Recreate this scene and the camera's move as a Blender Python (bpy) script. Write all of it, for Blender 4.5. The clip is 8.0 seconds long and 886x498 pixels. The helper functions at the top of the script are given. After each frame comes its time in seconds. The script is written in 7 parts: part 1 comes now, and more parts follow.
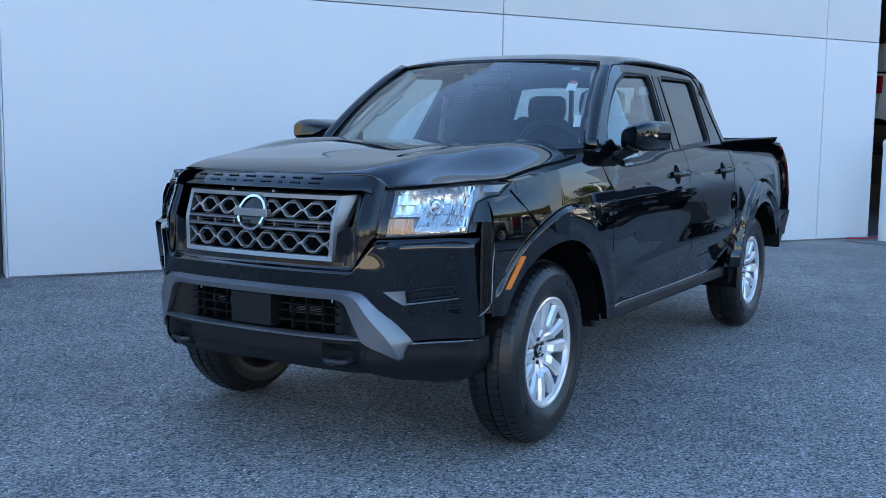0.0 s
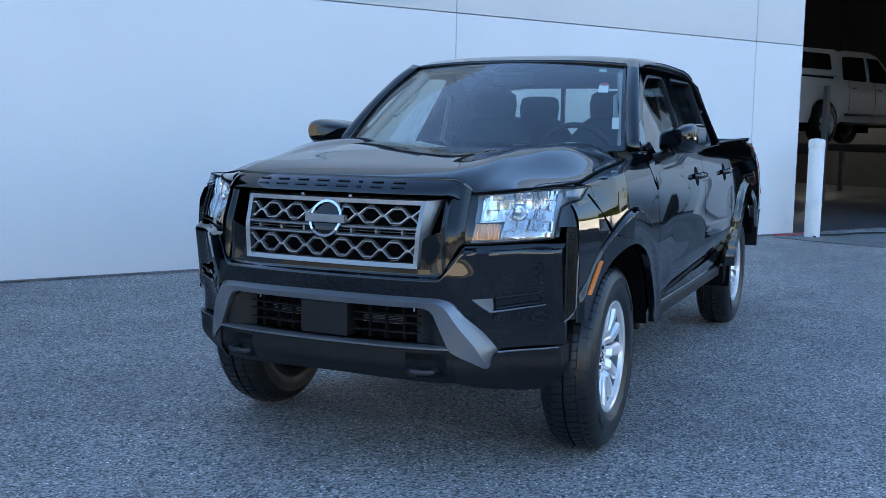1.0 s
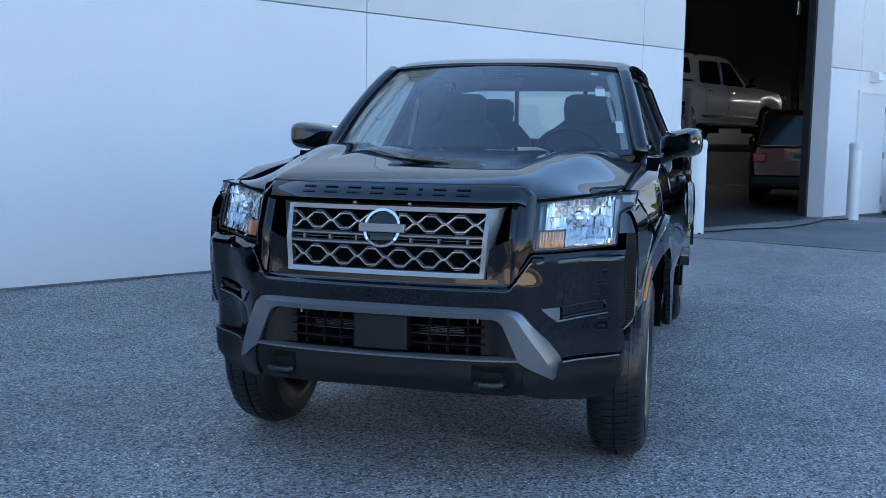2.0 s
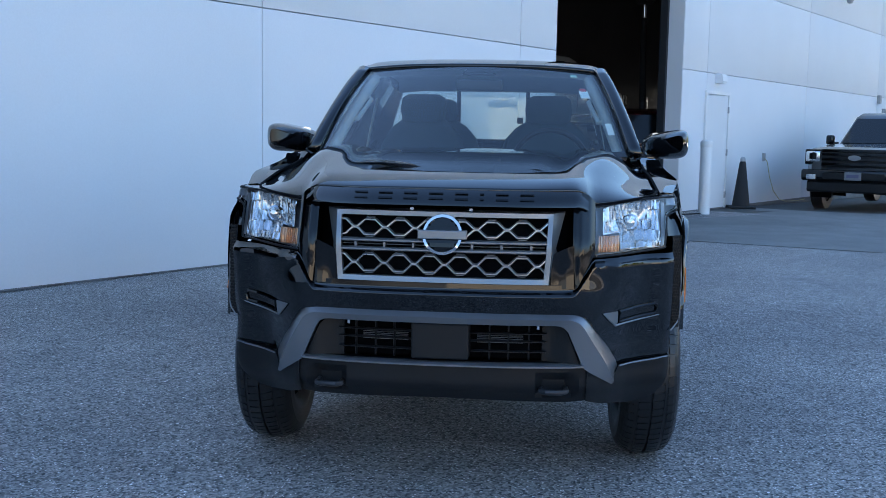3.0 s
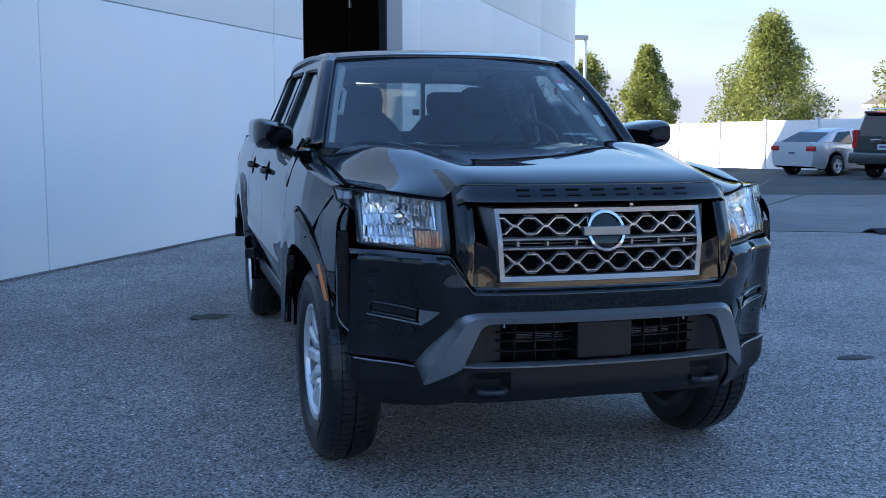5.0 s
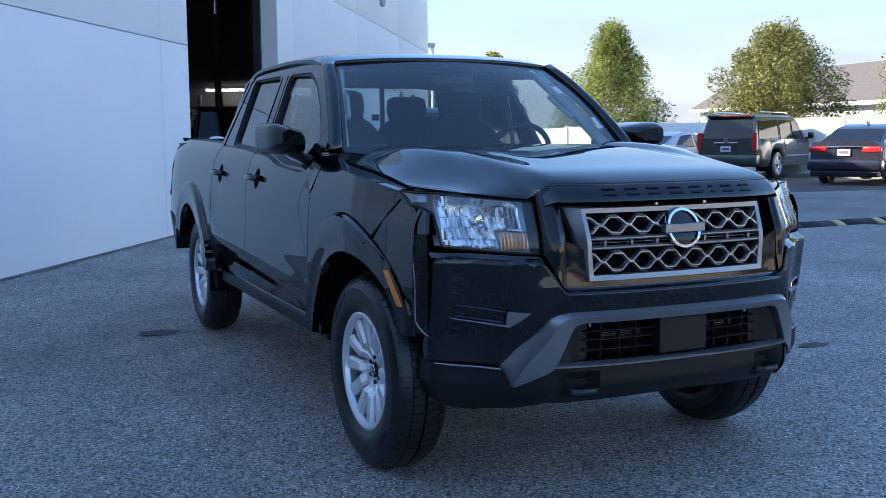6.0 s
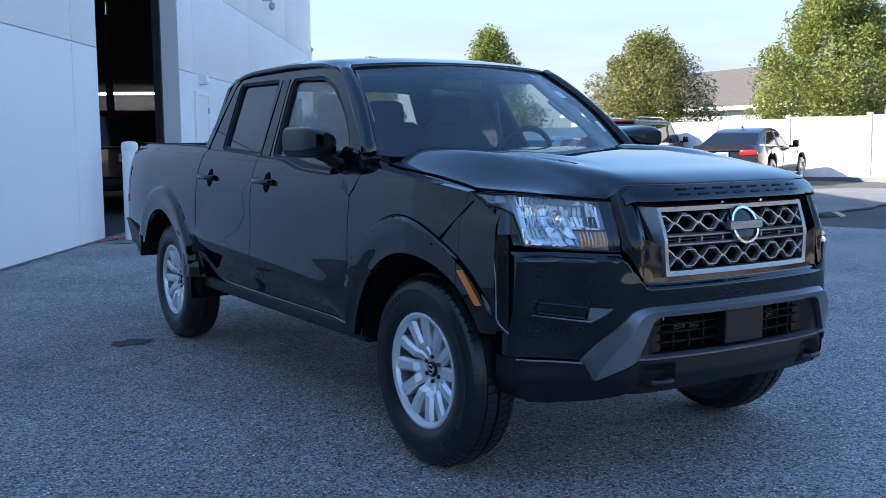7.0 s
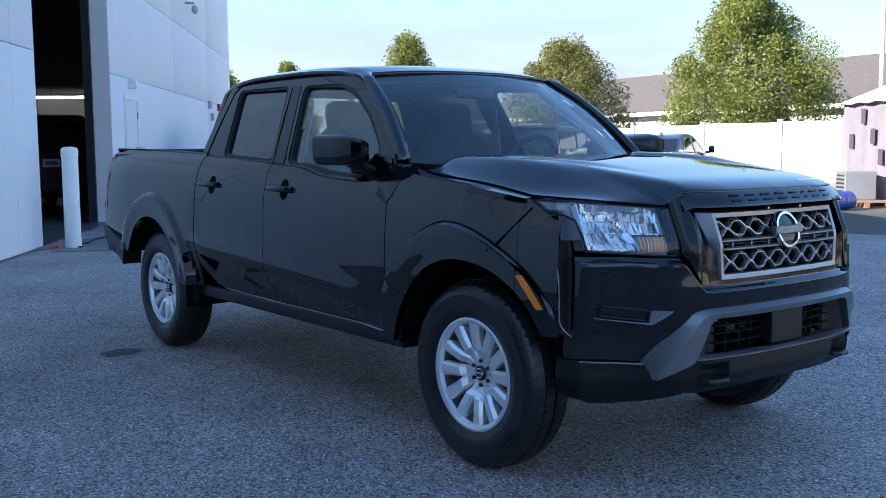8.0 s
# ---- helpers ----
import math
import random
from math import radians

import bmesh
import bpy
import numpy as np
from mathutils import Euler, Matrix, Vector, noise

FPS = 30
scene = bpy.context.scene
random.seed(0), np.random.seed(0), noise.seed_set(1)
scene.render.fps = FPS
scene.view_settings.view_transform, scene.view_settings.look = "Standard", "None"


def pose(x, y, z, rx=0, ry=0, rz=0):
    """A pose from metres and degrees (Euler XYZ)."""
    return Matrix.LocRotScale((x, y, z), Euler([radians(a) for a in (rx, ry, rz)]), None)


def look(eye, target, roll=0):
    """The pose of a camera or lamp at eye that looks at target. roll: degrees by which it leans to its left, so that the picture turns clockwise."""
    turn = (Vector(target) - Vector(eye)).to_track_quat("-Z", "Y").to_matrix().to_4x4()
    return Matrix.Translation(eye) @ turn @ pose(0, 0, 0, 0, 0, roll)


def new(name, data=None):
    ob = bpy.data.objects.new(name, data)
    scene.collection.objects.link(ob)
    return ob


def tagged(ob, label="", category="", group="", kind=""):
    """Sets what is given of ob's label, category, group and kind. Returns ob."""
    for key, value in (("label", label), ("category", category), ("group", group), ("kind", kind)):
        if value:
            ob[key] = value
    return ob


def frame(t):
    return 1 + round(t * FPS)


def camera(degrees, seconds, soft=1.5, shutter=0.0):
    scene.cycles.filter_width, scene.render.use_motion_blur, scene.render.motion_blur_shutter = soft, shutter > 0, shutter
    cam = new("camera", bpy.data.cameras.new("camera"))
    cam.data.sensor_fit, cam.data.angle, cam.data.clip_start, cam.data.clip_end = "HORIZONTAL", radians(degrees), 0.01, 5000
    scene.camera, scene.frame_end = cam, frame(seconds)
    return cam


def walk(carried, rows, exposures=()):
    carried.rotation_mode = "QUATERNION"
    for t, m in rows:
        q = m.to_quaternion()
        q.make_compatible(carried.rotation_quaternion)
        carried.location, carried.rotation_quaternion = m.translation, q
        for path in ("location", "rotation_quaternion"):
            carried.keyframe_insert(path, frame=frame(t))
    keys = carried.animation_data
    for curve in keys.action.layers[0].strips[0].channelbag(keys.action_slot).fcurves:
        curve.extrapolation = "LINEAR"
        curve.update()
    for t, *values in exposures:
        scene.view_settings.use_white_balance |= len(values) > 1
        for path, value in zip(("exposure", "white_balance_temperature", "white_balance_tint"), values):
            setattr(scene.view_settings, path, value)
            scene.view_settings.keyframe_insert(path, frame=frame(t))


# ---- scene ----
cam = camera(46.7, 8.0, soft=0.8)
PATH = [
    (0, (2.646, -3.765, 1.27), (1.609, -2.069, 1.047), 0.8),
    (0.5, (2.338, -3.885, 1.284), (1.385, -2.141, 1.057), 1.1),
    (1, (1.965, -4.03, 1.283), (1.126, -2.228, 1.057), 1.0),
    (1.5, (1.576, -4.122, 1.284), (0.877, -2.261, 1.06), 0.9),
    (3, (0.358, -4.264, 1.302), (0.157, -2.287, 1.08), 1.0),
    (3.5, (-0.063, -4.258, 1.295), (-0.089, -2.271, 1.069), 0.8),
    (4, (-0.499, -4.173, 1.3), (-0.35, -2.191, 1.071), 0.5),
    (4.5, (-0.949, -4.086, 1.306), (-0.619, -2.128, 1.072), 0.4),
    (5.8, (-2.008, -3.755, 1.3), (-1.257, -1.916, 1.073), -0.4),
    (6, (-2.155, -3.688, 1.288), (-1.349, -1.871, 1.066), -0.5),
    (6.5, (-2.516, -3.55, 1.292), (-1.585, -1.793, 1.075), -0.6),
    (7, (-2.848, -3.416, 1.287), (-1.81, -1.72, 1.072), -0.6),
    (7.5, (-3.117, -3.251, 1.291), (-1.992, -1.611, 1.08), -0.6),
    (8, (-3.353, -3.155, 1.304), (-2.162, -1.562, 1.097), -0.5),
]
walk(cam, [(t, look(eye, target, roll)) for t, eye, target, roll in PATH],
     exposures=((0.0, 2.10, 6400, 9), (1.5, 2.10, 6450, 10), (3.5, 1.92, 6350, 11), (4.5, 1.78, 6150, 12), (6.0, 1.70, 5980, 13), (8.0, 1.66, 5900, 12)))

# ---- world and light ----
SUN_AZ = Vector((-0.95, 0.31))          # towards the sun, on the ground plan
SUN_EL = radians(26)
world = bpy.data.worlds.new("world")
scene.world = world
world.use_nodes = True
_n, _l = world.node_tree.nodes, world.node_tree.links
_sky = _n.new("ShaderNodeTexSky")
_sky.sky_type = "NISHITA"
_sky.sun_disc = False
_sky.sun_elevation = SUN_EL
_sky.sun_rotation = math.atan2(SUN_AZ.x, SUN_AZ.y)
_sky.altitude = 1400
_sky.air_density, _sky.dust_density, _sky.ozone_density = 1.5, 1.1, 5.0
_n["Background"].inputs["Strength"].default_value = 0.11
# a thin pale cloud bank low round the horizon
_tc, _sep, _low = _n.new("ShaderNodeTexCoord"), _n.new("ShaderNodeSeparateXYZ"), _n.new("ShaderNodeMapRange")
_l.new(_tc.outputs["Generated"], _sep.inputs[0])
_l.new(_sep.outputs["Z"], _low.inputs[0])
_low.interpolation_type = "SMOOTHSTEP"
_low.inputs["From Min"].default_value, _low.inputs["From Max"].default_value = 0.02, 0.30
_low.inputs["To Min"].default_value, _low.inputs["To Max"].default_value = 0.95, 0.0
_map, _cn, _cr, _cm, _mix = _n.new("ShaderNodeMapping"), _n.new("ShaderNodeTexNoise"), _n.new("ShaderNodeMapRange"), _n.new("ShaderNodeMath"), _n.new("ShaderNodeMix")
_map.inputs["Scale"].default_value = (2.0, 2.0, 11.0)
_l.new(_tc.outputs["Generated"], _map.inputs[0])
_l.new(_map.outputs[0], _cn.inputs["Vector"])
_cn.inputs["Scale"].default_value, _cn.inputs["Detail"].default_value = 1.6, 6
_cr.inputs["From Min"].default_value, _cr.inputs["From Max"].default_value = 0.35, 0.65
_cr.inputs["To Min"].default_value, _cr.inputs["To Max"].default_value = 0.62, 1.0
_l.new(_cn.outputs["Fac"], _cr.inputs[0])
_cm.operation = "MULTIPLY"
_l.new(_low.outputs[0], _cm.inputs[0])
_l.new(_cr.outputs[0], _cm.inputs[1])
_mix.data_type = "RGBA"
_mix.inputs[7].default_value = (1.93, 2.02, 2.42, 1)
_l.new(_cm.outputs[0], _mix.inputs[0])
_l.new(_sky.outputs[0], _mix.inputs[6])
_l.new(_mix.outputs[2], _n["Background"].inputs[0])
_sd = bpy.data.lights.new("sun", "SUN")
_sd.energy, _sd.angle, _sd.color = 5.0, radians(0.5), (1.0, 0.88, 0.70)
_so = new("sun", _sd)
_sv = Vector((SUN_AZ.x * math.cos(SUN_EL), SUN_AZ.y * math.cos(SUN_EL), math.sin(SUN_EL))).normalized()
_so.matrix_world = look(_sv * 60, (0, 0, 0))

# ---- materials ----


def mat(name, color, rough=0.5, metal=0.0, coat=0.0, var=0.12, scale=6.0, fine=120.0, bump=0.0, bump_scale=None,
        spec=0.5, var_rough=0.1, coat_rough=0.03, emit=None, strength=0.0, per_object=0.0, stretch=None, transmission=0.0):
    m = bpy.data.materials.new(name)
    m.use_nodes = True
    nt = m.node_tree
    b = nt.nodes["Principled BSDF"]
    b.inputs["Roughness"].default_value = rough
    b.inputs["Metallic"].default_value = metal
    b.inputs["Coat Weight"].default_value = coat
    b.inputs["Coat Roughness"].default_value = coat_rough
    b.inputs["Specular IOR Level"].default_value = spec
    b.inputs["Transmission Weight"].default_value = transmission
    tc = nt.nodes.new("ShaderNodeTexCoord")
    src = tc.outputs["Object"]
    if stretch:
        mp = nt.nodes.new("ShaderNodeMapping")
        mp.inputs["Scale"].default_value = stretch
        nt.links.new(src, mp.inputs[0])
        src = mp.outputs[0]
    n1 = nt.nodes.new("ShaderNodeTexNoise")
    n1.inputs["Scale"].default_value, n1.inputs["Detail"].default_value = scale, 5
    n2 = nt.nodes.new("ShaderNodeTexNoise")
    n2.inputs["Scale"].default_value, n2.inputs["Detail"].default_value = fine, 2
    nt.links.new(src, n1.inputs["Vector"])
    nt.links.new(src, n2.inputs["Vector"])
    add = nt.nodes.new("ShaderNodeMath")
    add.operation = "MULTIPLY_ADD"
    nt.links.new(n1.outputs["Fac"], add.inputs[0])
    add.inputs[1].default_value = 0.6
    half = nt.nodes.new("ShaderNodeMath")
    half.operation = "MULTIPLY"
    nt.links.new(n2.outputs["Fac"], half.inputs[0])
    half.inputs[1].default_value = 0.4
    nt.links.new(half.outputs[0], add.inputs[2])
    ramp = nt.nodes.new("ShaderNodeValToRGB")
    ramp.color_ramp.elements[0].position, ramp.color_ramp.elements[1].position = 0.3, 0.7
    ramp.color_ramp.elements[0].color = (*[c * (1 - var) for c in color], 1)
    ramp.color_ramp.elements[1].color = (*[min(1, c * (1 + var)) for c in color], 1)
    nt.links.new(add.outputs[0], ramp.inputs[0])
    out = ramp.outputs[0]
    if per_object:
        oi = nt.nodes.new("ShaderNodeObjectInfo")
        mr = nt.nodes.new("ShaderNodeMapRange")
        mr.inputs["To Min"].default_value, mr.inputs["To Max"].default_value = 1 - per_object, 1 + per_object
        nt.links.new(oi.outputs["Random"], mr.inputs[0])
        hs = nt.nodes.new("ShaderNodeHueSaturation")
        nt.links.new(out, hs.inputs["Color"])
        nt.links.new(mr.outputs[0], hs.inputs["Value"])
        out = hs.outputs[0]
    nt.links.new(out, b.inputs["Base Color"])
    if var_rough:
        rr = nt.nodes.new("ShaderNodeMapRange")
        rr.inputs["To Min"].default_value = max(0.0, rough * (1 - var_rough))
        rr.inputs["To Max"].default_value = min(1.0, rough * (1 + var_rough))
        nt.links.new(n1.outputs["Fac"], rr.inputs[0])
        nt.links.new(rr.outputs[0], b.inputs["Roughness"])
    if bump:
        bn = nt.nodes.new("ShaderNodeBump")
        bn.inputs["Strength"].default_value, bn.inputs["Distance"].default_value = bump, 0.01
        n3 = n2
        if bump_scale:
            n3 = nt.nodes.new("ShaderNodeTexNoise")
            n3.inputs["Scale"].default_value, n3.inputs["Detail"].default_value = bump_scale, 3
            nt.links.new(src, n3.inputs["Vector"])
        nt.links.new(n3.outputs["Fac"], bn.inputs["Height"])
        nt.links.new(bn.outputs[0], b.inputs["Normal"])
    if emit:
        b.inputs["Emission Color"].default_value = (*emit, 1)
        b.inputs["Emission Strength"].default_value = strength
    return m


def glass_mat(name, tint, gloss=0.015, base=0.075):
    """Thin pane: tinted see-through with a Fresnel gloss."""
    m = bpy.data.materials.new(name)
    m.use_nodes = True
    nt = m.node_tree
    nt.nodes.remove(nt.nodes["Principled BSDF"])
    tr = nt.nodes.new("ShaderNodeBsdfTransparent")
    tr.inputs[0].default_value = (*tint, 1)
    gl = nt.nodes.new("ShaderNodeBsdfGlossy")
    gl.inputs["Roughness"].default_value = gloss
    lw = nt.nodes.new("ShaderNodeLayerWeight")
    lw.inputs["Blend"].default_value = 0.5
    pw = nt.nodes.new("ShaderNodeMath")
    pw.operation = "POWER"
    pw.inputs[1].default_value = 4.5
    nt.links.new(lw.outputs["Facing"], pw.inputs[0])
    fr = nt.nodes.new("ShaderNodeMath")
    fr.operation = "MULTIPLY_ADD"
    nt.links.new(pw.outputs[0], fr.inputs[0])
    fr.inputs[1].default_value, fr.inputs[2].default_value = 0.85, base
    mx = nt.nodes.new("ShaderNodeMixShader")
    nt.links.new(fr.outputs[0], mx.inputs[0])
    nt.links.new(tr.outputs[0], mx.inputs[1])
    nt.links.new(gl.outputs[0], mx.inputs[2])
    nt.links.new(mx.outputs[0], nt.nodes["Material Output"].inputs[0])
    return m


def speckled(name, color, light, dark, grain, patch, rough, bump):
    """Paving: a binder with light and dark stones, and broad worn patches."""
    m = bpy.data.materials.new(name)
    m.use_nodes = True
    nt = m.node_tree
    b = nt.nodes["Principled BSDF"]
    b.inputs["Roughness"].default_value = rough
    tc = nt.nodes.new("ShaderNodeTexCoord")

    def noise_at(s, d=3):
        n = nt.nodes.new("ShaderNodeTexNoise")
        n.inputs["Scale"].default_value, n.inputs["Detail"].default_value = s, d
        nt.links.new(tc.outputs["Object"], n.inputs["Vector"])
        return n.outputs["Fac"]

    def ramp(src, a, c, ca, cb):
        r = nt.nodes.new("ShaderNodeValToRGB")
        r.color_ramp.elements[0].position, r.color_ramp.elements[1].position = a, c
        r.color_ramp.elements[0].color, r.color_ramp.elements[1].color = (*ca, 1), (*cb, 1)
        nt.links.new(src, r.inputs[0])
        return r.outputs[0]

    def mix(kind, fac, a, c):
        x = nt.nodes.new("ShaderNodeMix")
        x.data_type, x.blend_type = "RGBA", kind
        if isinstance(fac, float):
            x.inputs[0].default_value = fac
        else:
            nt.links.new(fac, x.inputs[0])
        nt.links.new(a, x.inputs[6])
        nt.links.new(c, x.inputs[7])
        return x.outputs[2]

    vor = nt.nodes.new("ShaderNodeTexVoronoi")
    vor.inputs["Scale"].default_value = grain
    nt.links.new(tc.outputs["Object"], vor.inputs["Vector"])
    stones = ramp(vor.outputs["Color"], 0.10, 0.95, dark, color)
    base = stones
    lightc = nt.nodes.new("ShaderNodeRGB")
    lightc.outputs[0].default_value = (*light, 1)
    # pale chips of two sizes, sharp edged and sparse
    for size, few, core_r in ((0.85, 0.72, 0.30), (0.42, 0.86, 0.27)):
        chips = nt.nodes.new("ShaderNodeTexVoronoi")
        chips.inputs["Scale"].default_value = grain * size
        nt.links.new(tc.outputs["Object"], chips.inputs["Vector"])
        pick = ramp(chips.outputs["Color"], few, few + 0.02, (0, 0, 0), (1, 1, 1))
        core = ramp(chips.outputs["Distance"], core_r, core_r + 0.04, (1, 1, 1), (0, 0, 0))
        base = mix("MIX", mix("MULTIPLY", 1.0, pick, core), base, lightc.outputs[0])
    worn = ramp(noise_at(patch, 6), 0.3, 0.75, (0.72, 0.72, 0.73), (1.2, 1.2, 1.18))
    base = mix("MULTIPLY", 1.0, base, worn)
    worn2 = ramp(noise_at(patch * 6, 4), 0.3, 0.7, (0.88, 0.88, 0.88), (1.1, 1.1, 1.1))
    base = mix("MULTIPLY", 1.0, base, worn2)
    nt.links.new(base, b.inputs["Base Color"])
    bn = nt.nodes.new("ShaderNodeBump")
    bn.inputs["Strength"].default_value, bn.inputs["Distance"].default_value = bump, 0.006
    nt.links.new(vor.outputs["Distance"], bn.inputs["Height"])
    nt.links.new(bn.outputs[0], b.inputs["Normal"])
    return m


# one asphalt in two colours: paler for the shaded lot, darker for the sun
M_ASPHALT_SHADED = speckled("asphalt", (0.57, 0.52, 0.49), (1.0, 0.98, 0.95), (0.05, 0.05, 0.05), 105, 0.5, 0.75, 0.9)
M_ASPHALT_SUNLIT = speckled("sunlit_asphalt", (0.1, 0.095, 0.088), (0.2, 0.19, 0.17), (0.06, 0.058, 0.055), 90, 0.35, 0.9, 0.5)
M_CONC = speckled("concrete_slab", (0.24, 0.235, 0.225), (0.3, 0.29, 0.28), (0.19, 0.185, 0.18), 150, 0.4, 0.85, 0.25)
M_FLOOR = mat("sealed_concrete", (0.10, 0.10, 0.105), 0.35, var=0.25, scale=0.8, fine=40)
M_WALL = mat("painted_panel", (0.78, 0.785, 0.79), 0.75, var=0.035, scale=0.7, fine=60, bump=0.12, bump_scale=180)
M_JOINT = mat("joint_sealant", (0.6, 0.6, 0.61), 0.9)
# inside grey held low: the workshop's dimness is put into the colour
M_INSIDE_DIM = mat("inside_wall", (0.17, 0.168, 0.17), 0.9, var=0.15, scale=1.0)
M_DARKSTEEL = mat("dark_steel", (0.05, 0.05, 0.055), 0.5, 0.6)
M_GREYSTEEL = mat("galvanised_steel", (0.4, 0.41, 0.42), 0.45, 0.7)
M_WHITEPAINT = mat("white_paint", (0.8, 0.8, 0.79), 0.45, var=0.05, scale=3)
M_VINYL = mat("white_vinyl", (0.82, 0.81, 0.79), 0.4, var=0.04, scale=1.2)
M_RUBBER = mat("black_rubber", (0.022, 0.022, 0.023), 0.75, bump=0.15, fine=300, spec=0.35)
M_SHINGLE = mat("roof_shingles", (0.1, 0.088, 0.08), 0.9, var=0.3, scale=5, fine=30, bump=0.5, stretch=(1, 1, 6))
M_SIDING = mat("pale_siding", (0.62, 0.63, 0.62), 0.7, var=0.05)
M_BARK = mat("bark", (0.12, 0.085, 0.06), 0.95, var=0.4, scale=10, bump=0.8)
M_YELLOW = mat("yellow_paint", (0.5, 0.42, 0.2), 0.6, var=0.4, scale=14)
M_EARTH = mat("dry_verge", (0.3, 0.24, 0.17), 0.95, var=0.3, scale=3, bump=0.5)


def leaf_mat(name, color):
    m = mat(name, color, 0.55, var=0.45, scale=3.0, fine=9.0, var_rough=0)
    nt = m.node_tree
    b = nt.nodes["Principled BSDF"]
    g = nt.nodes.new("ShaderNodeNewGeometry")
    hs = nt.nodes.new("ShaderNodeHueSaturation")
    mr = nt.nodes.new("ShaderNodeMapRange")
    mr.inputs["To Min"].default_value, mr.inputs["To Max"].default_value = 0.55, 1.5
    nt.links.new(g.outputs["Random Per Island"], mr.inputs[0])
    src = b.inputs["Base Color"].links[0].from_socket
    nt.links.new(src, hs.inputs["Color"])
    nt.links.new(mr.outputs[0], hs.inputs["Value"])
    nt.links.new(hs.outputs[0], b.inputs["Base Color"])
    tl = nt.nodes.new("ShaderNodeBsdfTranslucent")
    nt.links.new(hs.outputs[0], tl.inputs[0])
    mx = nt.nodes.new("ShaderNodeMixShader")
    mx.inputs[0].default_value = 0.4
    nt.links.new(b.outputs[0], mx.inputs[1])
    nt.links.new(tl.outputs[0], mx.inputs[2])
    nt.links.new(mx.outputs[0], nt.nodes["Material Output"].inputs[0])
    return m


M_LEAF = leaf_mat("leaves", (0.20, 0.225, 0.05))
M_LEAF_DARK = leaf_mat("dark_leaves", (0.18, 0.18, 0.05))

# ---- mesh helpers ----


def link_mesh(name, bm, material, parent=None, label="", smooth=None, mods=()):
    me = bpy.data.meshes.new(name)
    bm.normal_update()
    bm.to_mesh(me)
    bm.free()
    if smooth is not None:
        me.polygons.foreach_set("use_smooth", [True] * len(me.polygons))
        me.set_sharp_from_angle(angle=radians(smooth))
    for one in material if isinstance(material, (list, tuple)) else [material]:
        me.materials.append(one)
    ob = new(name, me)
    if parent is not None:
        ob.parent = parent
    if label:
        ob["label"] = label
    for kind, values in mods:
        md = ob.modifiers.new(kind.lower(), kind)
        if kind == "SOLIDIFY":
            md.thickness, md.offset = values
        elif kind == "BEVEL":
            md.width, md.segments = values
            md.limit_method, md.angle_limit = "ANGLE", radians(35)
            md.harden_normals = True
        elif kind == "SUBSURF":
            md.levels = md.render_levels = values
    return ob


def part(name, bm, material, parent, label="", smooth=None, mods=()):
    return link_mesh(name, bm, material, parent, label, smooth, mods)


def thing(name, at, label, category, group="", kind="", turn=0.0):
    e = new(name)
    e.matrix_basis = pose(*at, 0, 0, turn)
    e.empty_display_size = 0.2
    return tagged(e, label, category, group, kind)


def box(x0, x1, y0, y1, z0, z1, bevel=0.0, bm=None, m=None):
    bm = bm or bmesh.new()
    vs = [bm.verts.new((x, y, z)) for x in (x0, x1) for y in (y0, y1) for z in (z0, z1)]
    fs = [bm.faces.new([vs[i] for i in f]) for f in ((0, 1, 3, 2), (4, 6, 7, 5), (0, 4, 5, 1), (2, 3, 7, 6), (0, 2, 6, 4), (1, 5, 7, 3))]
    if bevel:
        es = list({e for f in fs for e in f.edges})
        r = bmesh.ops.bevel(bm, geom=es, offset=bevel, segments=2, affect="EDGES", profile=0.5)
        vs = list({v for f in r["faces"] for v in f.verts} | {v for v in vs if v.is_valid})
    if m is not None:
        bmesh.ops.transform(bm, matrix=m, verts=[v for v in vs if v.is_valid])
    return bm


def tube(points, radius, sides=8, bm=None, closed=False):
    """A round bar along points; radius a number or one for each point."""
    bm = bm or bmesh.new()
    pts = [Vector(p) for p in points]
    rs = radius if isinstance(radius, (list, tuple)) else [radius] * len(pts)
    rings = []
    for i, p in enumerate(pts):
        a = pts[i - 1] if (i or closed) else pts[0]
        b = pts[(i + 1) % len(pts)] if (i + 1 < len(pts) or closed) else pts[-1]
        d = (b - a).normalized()
        s = d.cross(Vector((0, 0, 1)) if abs(d.z) < 0.95 else Vector((1, 0, 0))).normalized()
        w = s.cross(d)
        rings.append([bm.verts.new(p + rs[i] * (math.cos(k * math.tau / sides) * s + math.sin(k * math.tau / sides) * w)) for k in range(sides)])
    n = len(rings)
    for i in range(n if closed else n - 1):
        p, q = rings[i], rings[(i + 1) % n]
        for k in range(sides):
            bm.faces.new((p[k], p[(k + 1) % sides], q[(k + 1) % sides], q[k]))
    if not closed:
        bm.faces.new(rings[0])
        bm.faces.new(rings[-1][::-1])
    return bm


def lathe(profile, sides=48, axis="x", bm=None, caps=False):
    """Turns (radius, along) points about an axis."""
    bm = bm or bmesh.new()
    rings = []
    for r, a in profile:
        ring = []
        for k in range(sides):
            c, s = r * math.cos(k * math.tau / sides), r * math.sin(k * math.tau / sides)
            ring.append(bm.verts.new((a, c, s) if axis == "x" else (c, a, s) if axis == "y" else (c, s, a)))
        rings.append(ring)
    for p, q in zip(rings, rings[1:]):
        for k in range(sides):
            bm.faces.new((p[k], p[(k + 1) % sides], q[(k + 1) % sides], q[k]))
    if caps:
        bm.faces.new(rings[0])
        bm.faces.new(rings[-1][::-1])
    bmesh.ops.recalc_face_normals(bm, faces=bm.faces)
    return bm


